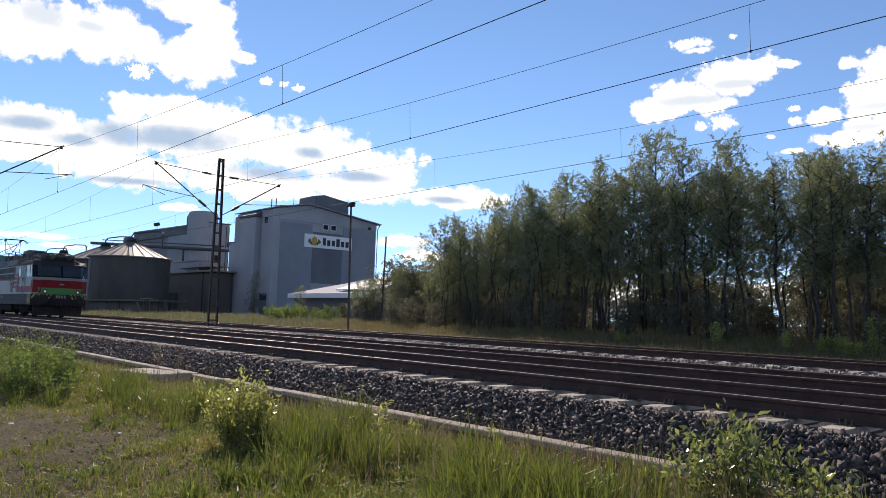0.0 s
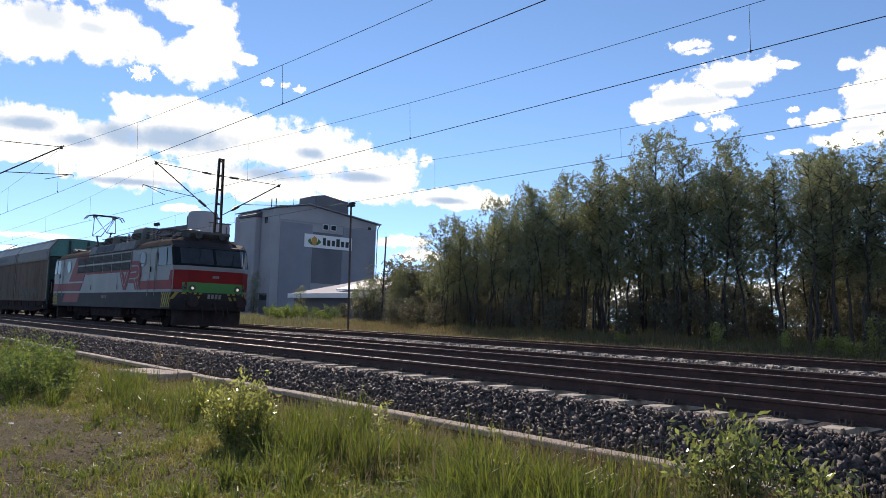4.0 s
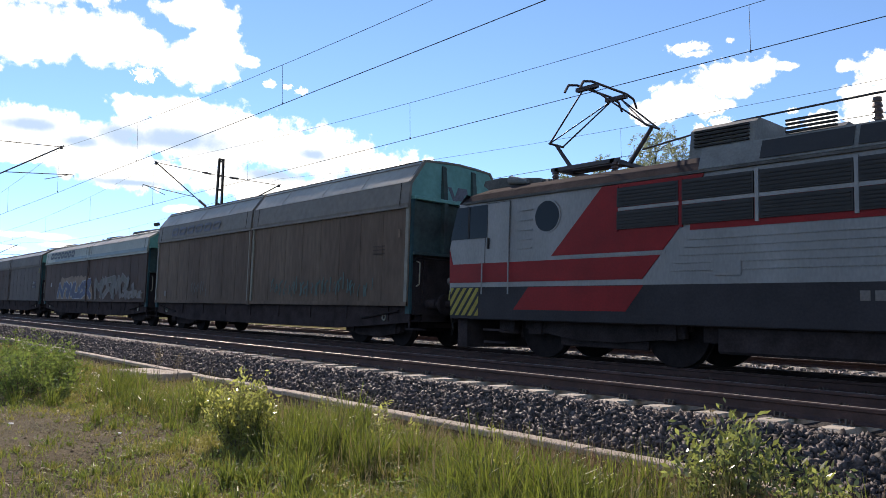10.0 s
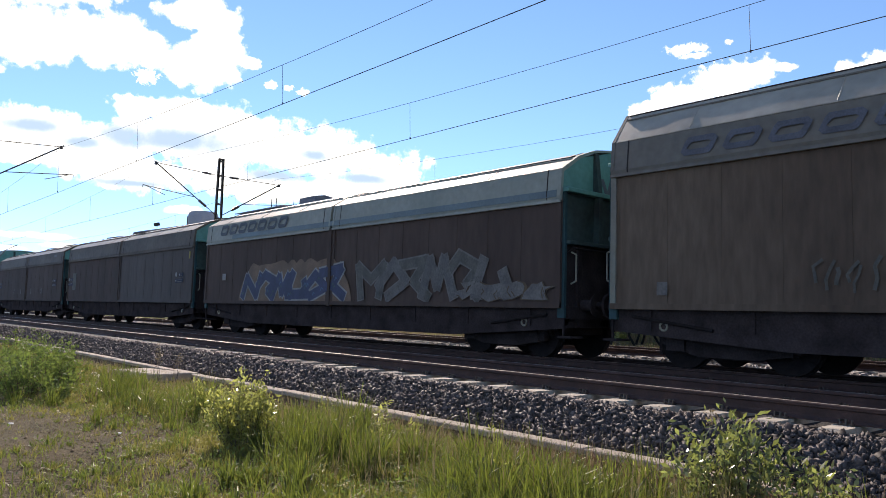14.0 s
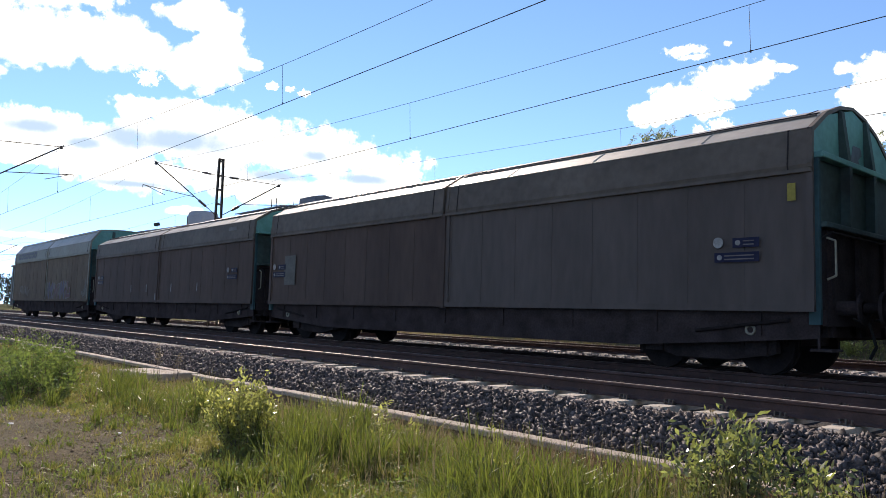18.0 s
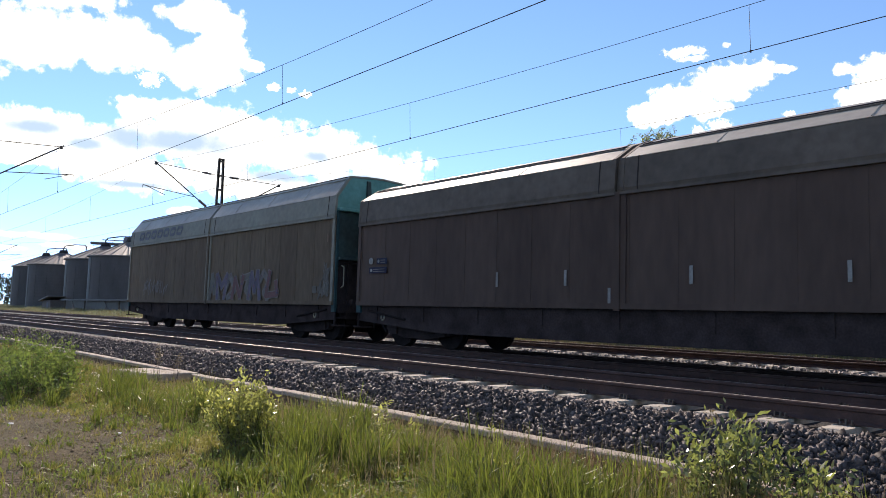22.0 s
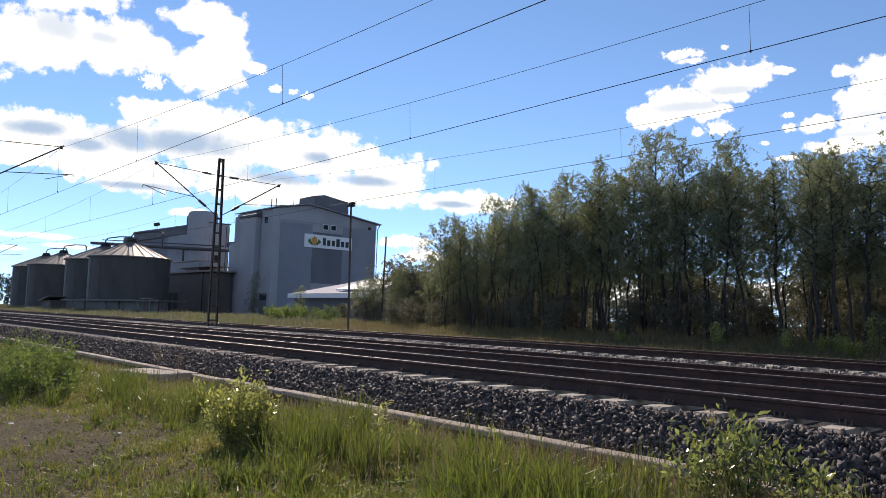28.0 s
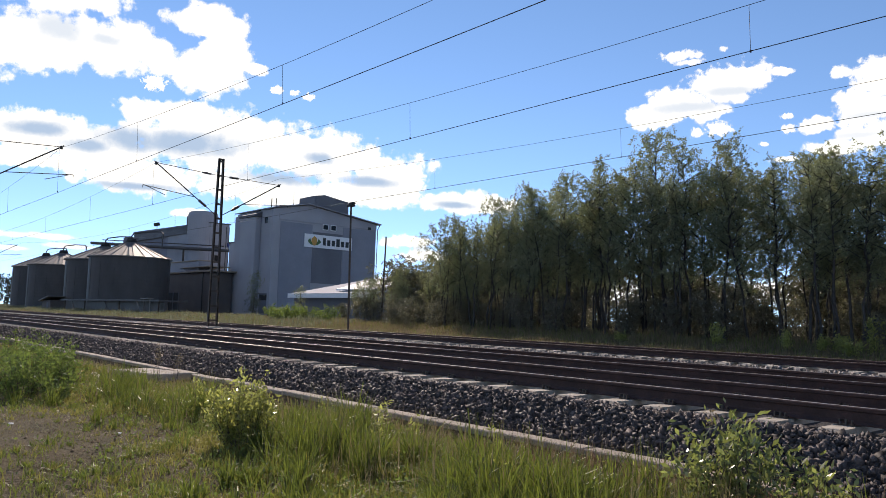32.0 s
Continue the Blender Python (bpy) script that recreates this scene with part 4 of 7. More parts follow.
tagged(new("herbs", quads("herbs", q, M["weed_leaf"])), "low broad-leaved herbs and clover among the grass", "herbs", kind="stuff")
# rusty dead stalks along the trough
n = 5200
x, y = rng.uniform(-6.6, -1.2, n), 5.25 + 0.95 * rng.random(n) ** 0.8
keep = rng.random(n) < soft_step(-6.6, -4.4, x)
x, y = x[keep], y[keep]
blades("dead_stalks", "rusty brown dead stalks along the cable trough", x, y, rng.uniform(0.08, 0.32, len(x)), 0.0028, "rust_stalk", 0.5, 66)
x, y = in_view(4500, 2.0, 5.9)
keep = (x > -25) & (rng.random(len(x)) < cover(x, y))
x, y = x[keep], y[keep]
h = (0.12 + 0.42 * soft_step(3.0, 4.4, y) * (1 - 0.6 * soft_step(5.0, 5.7, y))) * rng.uniform(0.7, 1.25, len(x))
blades("seed_stalks", "thin pale seed stalks above the grass", x, y, h, 0.002, "dry_grass", 0.2, 16)
x, y = in_view(17000, 1.3, 6.12)
keep = x > -28
x, y = x[keep], y[keep]
h = (0.05 + 0.20 * soft_step(5.2, 5.7, y)) * rng.uniform(0.5, 1.3, len(x))
blades("dry_grass", "dry brown straw and dead stalks among the grass", x, y, h, 0.0035, "dry_grass", 1.1, 6)
x, y = in_view(16000, 1.3, 4.4)
keep = (x > -18) & (cover(x, y) < 0.75)
x, y = x[keep], y[keep]
blades("dry_grass", "trodden dry straw lying on the bare soil", x, y, rng.uniform(0.015, 0.06, len(x)), 0.003, "dry_grass", 1.6, 26)
# pebbles and crumbs of soil on the bare ground
x, y = in_view(7500, 1.3, 4.2)
keep = (x > -16) & (cover(x, y) < 0.6)
x, y = x[keep], y[keep]
stone_field("soil_crumbs", "small stones and crumbs of soil on bare ground", np.stack([x, y, ground_z(x, y)], -1), 0.022, 17, "crumb")
# beyond the tracks
n = 90000
x = rng.uniform(-75, 6, n)
y = 21.3 + 8.5 * rng.random(n)
h = (0.12 + 0.28 * soft_step(23, 28, y) * (0.6 + 0.6 * lumps(x, y, 1.1, 2.0))) * rng.uniform(0.5, 1.3, n)
dry = rng.random(n) < 0.86
blades("far_grass", "sunlit dry meadow grass beyond the far track", x[dry], y[dry], h[dry], 0.009, "dry_grass", 0.4, 8)
blades("far_grass", "sunlit green meadow grass beyond the far track", x[~dry], y[~dry], h[~dry] * 1.15, 0.010, "grass", 0.4, 9)
n = 60000
x = rng.uniform(-190, -40, n)
y = 21.5 + 9 * rng.random(n) * np.clip(0.5 - x / 150, 0.4, 1.3)
h = (0.25 + 0.35 * (0.5 + 0.5 * lumps(x, y, 1.6, 7.0))) * rng.uniform(0.5, 1.3, n)
dry = rng.random(n) < 0.9
blades("far_grass", "rough green weeds before the silos", x[~dry], y[~dry], h[~dry] * 0.8, 0.018, "grass", 0.4, 10)
brown = dry & (rng.random(n) < 0.6)
dry = dry & ~brown
blades("far_grass", "dry brown grass before the silos", x[brown], y[brown], h[brown] * 0.7, 0.018, "dry_grass", 0.5, 28)
blades("far_grass", "pale flowering weeds and rough grass before the silos", x[dry], y[dry], h[dry], 0.02, "pale_weed", 0.4, 18)


def bush(name, label, x, y, height, spread, stems, leaves, leaf, seed, material="shrub_leaf", clear=0.15):
    r = np.random.default_rng(seed)
    z = float(ground_z(np.array(x), np.array(y)))
    b = tagged(empty(name, x, y, z), label, "shrub" if stems > 3 else "plant")
    wood, cent, per = bmesh.new(), [], leaves // stems
    for k in range(stems):
        a = r.uniform(0, 2 * math.pi)
        d = spread * math.sqrt(r.random())
        top = np.array((math.cos(a) * d, math.sin(a) * d, height * r.uniform(0.6, 1.0) * (1 - 0.3 * d / max(spread, 0.01))))
        path = limb_path(np.append(top[:2] * 0.25, -0.03), top, r, 0.12, 5)
        for j in range(5):
            rod(wood, path[j], path[j + 1], 0.006 * (1.1 - j / 5), 0.006 * (1.0 - (j + 1) / 5.5), n=4)
        u = clear + (1.02 - clear) * r.random(per)
        i = np.clip((u * 5).astype(int), 0, 4)
        pp = np.array(path)
        cent.append(pp[i] + (pp[i + 1] - pp[i]) * (u * 5 - i)[:, None] + r.normal(0, leaf * 1.1, (per, 3)))
    part("stem", wood, M["twig"], b)
    q = leaf_quads(np.concatenate(cent), leaf, r, droop=-0.7, slim=0.36)
    f = new("foliage", quads("foliage", q, M[material]))
    f.parent = b
    return b


bush("willow_shrub", "young willow shrub with pale sunlit leaves in the grass", -7.45, 3.72, 0.93, 0.40, 50, 3400, 0.031, 31)
bush("willow_shrub", "leafy willow shrub growing in front of the kerb", -2.78, 5.25, 0.96, 0.44, 32, 1900, 0.036, 32, "willow_leaf")
bush("willow_shrub", "low leafy willow shrub beside the kerb", -2.15, 5.2, 0.7, 0.36, 18, 760, 0.036, 33, "willow_leaf")
for k, (x, y, h) in enumerate([(-17.2, 3.6, 1.1), (-16.0, 3.5, 1.05), (-15.0, 3.15, 1.1), (-14.2, 3.5, 0.95), (-13.6, 3.1, 0.95), (-13.2, 2.75, 0.9), (-15.6, 4.0, 0.95), (-17.0, 4.4, 0.9), (-14.6, 3.9, 0.75), (-12.9, 3.3, 0.6), (-18.5, 4.2, 1.1), (-14.0, 2.8, 1.0)]):
    bush("tall_weed", "tall leafy weeds at the edge of the ballast", x, y, h, 0.34, 16, 760, 0.034, 40 + k, "weed_leaf", 0.05)
for k, (x, y, h) in enumerate([(-14.6, 5.55, 1.05), (-14.9, 5.6, 0.9), (-14.2, 5.7, 0.8)]):
    bush("dry_stalk", "dry brown stalk with a seed head beside the kerb", x, y, h, 0.07, 2, 60, 0.02, 160 + k, "dry_grass", 0.6)
bush("dry_stalk", "dry brown stalk with a seed head above the willow", -3.0, 5.45, 1.12, 0.05, 1, 30, 0.02, 165, "dry_grass", 0.85)
bush("sapling", "thin leafy sapling standing in the grass", -9.9, 4.3, 0.75, 0.08, 3, 90, 0.030, 60)
for k, (x, y, h) in enumerate([(-6.6, 4.9, 0.7), (-6.1, 5.1, 0.6), (-5.2, 5.3, 0.62), (-3.9, 5.2, 0.42), (-3.7, 5.5, 0.4), (-4.4, 4.4, 0.45), (-8.4, 5.4, 0.5), (-7.5, 5.6, 0.55)]):
    bush("sapling", "small leafy sapling in front of the kerb", x, y, h, 0.1, 3, 70, 0.032, 61 + k)
for k, (x, y, h) in enumerate([(-14.2, 26.0, 1.25), (-11.6, 26, 0.75), (-10.6, 26.2, 0.6), (-10.0, 26, 0.8), (-8.6, 25.2, 1.9), (-18.5, 26, 0.45), (-9.2, 25.0, 0.7)]):
    bush("young_birch", "bright young birch shoot at the wood's edge", x, y, h, 0.28, 7, 420, 0.055, 80 + k)
for k, (x, y) in enumerate([(-50, 29), (-47.5, 28.6), (-52.5, 29.2), (-45, 28.5), (-55, 30), (-49, 27.5)]):
    bush("roadside_bush", "light green weeds and low bushes before the shed", x, y, random.uniform(1.0, 1.6), 1.2, 16, 1500, 0.07, 95 + k, "weed_leaf")
# litter on the soil
for x, y, s in ((-10.3, 2.15, 0.03), (-9.0, 3.0, 0.022), (-6.35, 3.05, 0.035), (-5.9, 2.55, 0.02)):
    p = part("paper_scrap", boxes((-s, s, -s * 0.6, s * 0.6, 0, 0.012), bevel=0.003), M["white_paint"])
    p.matrix_world = pose(x, y, float(ground_z(np.array(x), np.array(y))) + 0.01, 6, 4, random.uniform(0, 90))
    tagged(p, "small scrap of white paper on the ground", "litter", "white scraps on the soil")


# ---- the train ----
M["loco_white"] = mat("loco_white", (0.188, 0.183, 0.178), 0.45, 0, 0.16, 1.2, 25, 0.1, 0.004, streak=(1, 1, 0.4))
M["loco_red"] = mat("loco_red", (0.21, 0.009, 0.010), 0.5, 0, 0.16, 1.5, 25, 0.08, 0.004, spec=0.2)
M["loco_dark"] = mat("loco_dark_blue", (0.030, 0.0265, 0.029), 0.6, 0, 0.25, 1.5, 25, 0.1, 0.004, spec=0.15)
M["loco_green"] = mat("loco_green", (0.035, 0.19, 0.04), 0.5, 0, 0.12, 2, 25, 0.05, 0.004)
M["yellow"] = mat("warning_yellow", (0.30, 0.235, 0.05), 0.6, 0, 0.2, 3, 25, 0.05, 0.004, spec=0.2)
M["roof_grey"] = mat("loco_roof_grey", (0.085, 0.083, 0.078), 0.85, 0, 0.3, 2, 25, 0.15, 0.006, spec=0.2)
M["roof_box"] = mat("roof_box_grey", (0.15, 0.15, 0.14), 0.7, 0, 0.25, 2, 25, 0.15, 0.006)
M["lamp_glass"] = glow_mat("lamp_glass", (0.55, 0.52, 0.45), 0.7)
M["cab_glass"] = mat("cab_glass", (0.03, 0.034, 0.038), 0.08, 0, 0.2, 2, 20, 0)
M["lamp_off"] = mat("lamp_rim", (0.3, 0.3, 0.3), 0.25, 0.8, 0.1, 5, 30, 0)
M["louvre"] = mat("louvre_dark", (0.018, 0.017, 0.017), 0.6, 0.2, 0.2, 4, 30, 0.1, 0.004)
M["teal"] = mat("wagon_teal", (0.085, 0.25, 0.225), 0.65, 0, 0.18, 1.0, 9, 0.06, 0.005, tint=(0.12, 0.29, 0.26), spec=0.3)
# Real grime on the panels; on the ribs it paints their shading.
M["teal_grime_shade"] = mat("wagon_teal_grime_shade", (0.045, 0.052, 0.048), 0.75, 0, 0.3, 1.2, 9, 0.06, 0.005, tint=(0.05, 0.085, 0.08), spec=0.25)
M["teal_post"] = mat("wagon_teal_post", (0.022, 0.057, 0.063), 0.7, 0, 0.25, 1.2, 9, 0.06, 0.005, spec=0.25)
M["side_brown"] = mat("wagon_grime_brown", (0.125, 0.084, 0.057), 0.75, 0, 0.28, 0.5, 6, 0.05, 0.006, tint=(0.138, 0.10, 0.066), streak=(1.3, 1.3, 0.3), spec=0.2)
M["side_rust"] = mat("wagon_grime_rust", (0.115, 0.075, 0.055), 0.75, 0, 0.3, 0.5, 6, 0.05, 0.006, tint=(0.142, 0.098, 0.070), streak=(1.3, 1.3, 0.3), spec=0.2)
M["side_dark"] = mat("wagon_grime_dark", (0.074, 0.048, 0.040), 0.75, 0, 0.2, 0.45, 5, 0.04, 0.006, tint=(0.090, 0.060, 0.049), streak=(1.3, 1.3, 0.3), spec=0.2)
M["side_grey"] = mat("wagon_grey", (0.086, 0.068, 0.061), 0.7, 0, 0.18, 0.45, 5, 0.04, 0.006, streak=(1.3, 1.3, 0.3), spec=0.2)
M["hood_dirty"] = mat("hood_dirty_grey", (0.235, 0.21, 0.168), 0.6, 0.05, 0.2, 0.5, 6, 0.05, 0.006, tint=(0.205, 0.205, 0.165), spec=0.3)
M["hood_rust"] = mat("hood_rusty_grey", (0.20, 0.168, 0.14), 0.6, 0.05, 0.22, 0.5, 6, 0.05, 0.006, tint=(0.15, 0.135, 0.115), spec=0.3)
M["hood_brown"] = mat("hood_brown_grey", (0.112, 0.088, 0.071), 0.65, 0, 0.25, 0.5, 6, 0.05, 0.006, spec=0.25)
M["hood_pale"] = mat("hood_pale_green", (0.25, 0.265, 0.225), 0.55, 0.05, 0.15, 0.6, 7, 0.06, 0.006, tint=(0.30, 0.295, 0.25), spec=0.3)
M["hood_blue"] = mat("hood_blue_stripe", (0.09, 0.125, 0.135), 0.5, 0.1, 0.2, 1, 20, 0.1, 0.005)
# Paler than the hoods: the sky's sheen on the slopes is in this colour.
M["roof_sheet"] = mat("wagon_roof_sheet_lit", (0.31, 0.275, 0.225), 0.5, 0.05, 0.16, 0.8, 5, 0.07, 0.01)
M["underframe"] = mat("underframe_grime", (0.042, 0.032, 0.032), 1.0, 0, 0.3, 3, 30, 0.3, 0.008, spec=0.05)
M["wheel_steel"] = mat("wheel_steel", (0.024, 0.019, 0.019), 1.0, 0, 0.25, 5, 30, 0.2, 0.005, spec=0.05)
M["handle_pale"] = mat("handle_pale", (0.21, 0.195, 0.15), 0.6, 0, 0.15, 5, 30, 0)
M["sign_blue"] = mat("placard_blue", (0.012, 0.012, 0.038), 0.6, 0, 0.1, 5, 30, 0, spec=0.2)
M["logo_dark"] = mat("logo_dark", (0.05, 0.06, 0.075), 0.6, 0, 0.3, 3, 30, 0)
M["logo_navy"] = mat("logo_faded_navy", (0.085, 0.085, 0.105), 0.6, 0, 0.3, 3, 30, 0)
for key, c in (("spray_dull", (0.10, 0.088, 0.08)), ("spray_navy", (0.030, 0.038, 0.085)), ("spray_blue", (0.05, 0.12, 0.20)), ("spray_white", (0.21, 0.205, 0.195)), ("spray_faded", (0.08, 0.072, 0.058)), ("spray_teal", (0.045, 0.082, 0.068)), ("spray_orange", (0.15, 0.085, 0.048)), ("spray_violet", (0.07, 0.052, 0.085)), ("spray_red", (0.11, 0.035, 0.035)), ("spray_grey", (0.125, 0.108, 0.098))):
    M[key] = mat(key, c, 0.65, 0, 0.3, 2.5, 25, 0)
SPIN = []                                        # wheelsets and the radius on which they roll


def sheet(outline, y, t=0.012):
    """A flat panel on the side at y that faces the camera: its outline in (x, z)."""
    return prisms((outline, "y", y - t, y))


def rect(x0, x1, z0, z1):
    return [(x0, z0), (x1, z0), (x1, z1), (x0, z1)]


def stroke(points, w):
    """The outline of a bent bar of width w along points."""
    left, right = [], []
    for k, (x, z) in enumerate(points):
        a = Vector(points[max(0, k - 1)]).to_2d()
        b = Vector(points[min(len(points) - 1, k + 1)]).to_2d()
        d = (b - a).normalized()
        nrm = Vector((-d.y, d.x)) * w / 2
        left.append((x + nrm.x, z + nrm.y))
        right.append((x - nrm.x, z - nrm.y))
    return left + right[::-1]


def wheelset_mesh(r):
    bm = bmesh.new()
    for s in (-1, 1):
        y = s * GAUGE / 2
        rod(bm, (0, y - 0.065, 0), (0, y + 0.065, 0), r, n=28)
        rod(bm, (0, y - s * 0.065, 0), (0, y - s * 0.095, 0), r + 0.028, n=28)
        rod(bm, (0, y + s * 0.066, 0), (0, y + s * 0.10, 0), 0.13, n=12)
        for k in range(6):
            a = math.pi * k / 3
            box(bm, 0.22 * r * 2 * math.cos(a) - 0.03, 0.22 * r * 2 * math.cos(a) + 0.03, y + s * 0.05, y + s * 0.075, 0.44 * r * math.sin(a) - 0.03, 0.44 * r * math.sin(a) + 0.03)
    rod(bm, (0, -0.8, 0), (0, 0.8, 0), 0.09, n=12)
    return mesh_from("wheelset", bm, M["wheel_steel"])


WHEEL = {0.625: wheelset_mesh(0.625), 0.46: wheelset_mesh(0.46)}


def bogie(parent, x, base, r):
    b = part("bogie", bmesh.new(), M["underframe"], parent)
    bm = bmesh.new()
    for s in (-1, 1):
        y = s * 1.06
        prism(bm, [(-base / 2 - 0.3, r - 0.05), (-base / 2 - 0.3, r + 0.14), (-0.55, r + 0.2), (0.55, r + 0.2), (base / 2 + 0.3, r + 0.14), (base / 2 + 0.3, r - 0.12), (0.5, r - 0.24), (-0.5, r - 0.24)], "y", y - 0.07, y + 0.07)
        for w in (-base / 2, base / 2):
            box(bm, w - 0.17, w + 0.17, y - 0.12, y + 0.12, r - 0.16, r + 0.13)
            for dx in (-0.24, 0.24):
                rod(bm, (w + dx, y, r - 0.02), (w + dx, y, r + 0.2), 0.085, n=10)
            box(bm, w - r - 0.05, w - r + 0.02, s * GAUGE / 2 - 0.05, s * GAUGE / 2 + 0.05, r - 0.25, r + 0.1)
    box(bm, -0.25, 0.25, -1.0, 1.0, r - 0.05, r + 0.3)
    for w in (-base / 2 - 0.3, base / 2 + 0.3):
        box(bm, w - 0.06, w + 0.06, -1.0, 1.0, r - 0.0, r + 0.14)
    bm.to_mesh(b.data)
    bm.free()
    b.location = (x, 0, 0)
    # Dark boxes added to close gaps where the bogie is lost in shade.
    for s in (-1, 1):
        part("gap_fill", boxes((-base / 2 + 0.8 * r, base / 2 - 0.8 * r, *sorted((s * 0.9, s * 0.98)), 0.42 * r, r + 0.1), bevel=0.02), M["underframe"], b)
        for w in (-base / 2 - 0.85, base / 2 + 0.85) if r > 0.5 else ():
            part("end_gap_fill", boxes((w - 0.22, w + 0.22, *sorted((s * 0.95, s * 1.12)), 0.45, 0.95), bevel=0.02), M["underframe"], b)
    for w in (-base / 2, base / 2):
        ws = new("wheelset", WHEEL[r])
        ws.parent = b
        ws.location = (w, 0, r)
        SPIN.append((ws, r, w))
    return b


def buffers(parent, x, d):
    """Two buffers and the hook at the end x; d: which way it points."""
    for y in (-0.98, 0.98):
        part("buffer", rods(((x, y, 1.05), (x + d * 0.35, y, 1.05), 0.11), ((x + d * 0.35, y, 1.05), (x + d * 0.62, y, 1.05), 0.075), ((x + d * 0.60, y, 1.05), (x + d * 0.64, y, 1.05), 0.24, 0.22), n=16), M["underframe"], parent)
    part("coupling", rods(((x, 0, 1.0), (x + d * 0.4, 0, 0.98), 0.07), ((x + d * 0.4, 0, 0.98), (x + d * 0.55, 0, 0.6), 0.035)), M["underframe"], parent)
    for y in (-0.45, 0.4, 0.6):
        part("brake_hose", chain([(x, y, 0.9), (x + d * 0.22, y, 0.85), (x + d * 0.3, y + 0.03, 0.5), (x + d * 0.2, y + 0.08, 0.32)], 0.025), M["dark"], parent)


# -- the engine --
LEVELS = [(0.72, 1.50, 8.32, 8.66), (1.30, 1.55, 8.38, 8.80), (2.25, 1.55, 8.42, 8.82), (3.22, 1.53, 8.16, 8.44), (3.42, 1.36, 7.95, 8.2), (3.60, 0.95, 7.75, 7.95)]


def level(z):
    zs = [l[0] for l in LEVELS]
    return [float(np.interp(z, zs, [l[k] for l in LEVELS])) for k in (1, 2, 3)]


def nose_x(z, y):
    """How far forward the front reaches at height z and distance y from the middle."""
    w, corner, front = level(z)
    return float(np.interp(abs(y), [0.72 * w, w], [front, corner]))


def front_panel(y0, y1, z0, z1, d, out=0.012, cuts=6):
    bm = bmesh.new()
    ys = sorted({y0, y1, *[v for v in (-1.1, 1.1) if y0 < v < y1], *np.linspace(y0, y1, cuts)})
    zs = sorted({z0, z1, *[v for v in (1.3, 2.25, 3.22) if z0 < v < z1]})
    lay = []
    for o in (out, out - 0.03):
        lay.append([[bm.verts.new((d * (nose_x(z, y) + o), y, z)) for z in zs] for y in ys])
    for g in lay:
        for i in range(len(ys) - 1):
            for j in range(len(zs) - 1):
                bm.faces.new((g[i][j], g[i + 1][j], g[i + 1][j + 1], g[i][j + 1]))
    a, b = lay
    for i in range(len(ys) - 1):
        for j in (0, len(zs) - 1):
            bm.faces.new((a[i][j], a[i + 1][j], b[i + 1][j], b[i][j]))
    for j in range(len(zs) - 1):
        for i in (0, len(ys) - 1):
            bm.faces.new((a[i][j], a[i][j + 1], b[i][j + 1], b[i][j]))
    bmesh.ops.recalc_face_normals(bm, faces=bm.faces[:])
    return bm


def front_slant(y, w, z0, z1, lean, d, out):
    """A slanting painted bar on the front."""
    bm = bmesh.new()
    rows = [(y, z1), (y + w, z1), (y + w + lean, z0), (y + lean, z0)]
    a = [bm.verts.new((d * (nose_x(z, v) + out), v, z)) for v, z in rows]
    b = [bm.verts.new((d * (nose_x(z, v) + out - 0.03), v, z)) for v, z in rows]
    bm.faces.new(a)
    for k in range(4):
        bm.faces.new((a[k], a[(k + 1) % 4], b[(k + 1) % 4], b[k]))
    bm.faces.new(b[::-1])
    bmesh.ops.recalc_face_normals(bm, faces=bm.faces[:])
    return bm


def below(pts, lo, hi):
    """An outline cut off at two upright lines."""
    for edge, keep in ((lo, 1), (hi, -1)):
        out = []
        for (ax, az), (bx, bz) in zip(pts, pts[1:] + pts[:1]):
            if (ax - edge) * keep >= 0:
                out.append((ax, az))
            if (ax - edge) * (bx - edge) < 0:
                u = (edge - ax) / (bx - ax)
                out.append((edge, az + (bz - az) * u))
        pts = out
    return pts


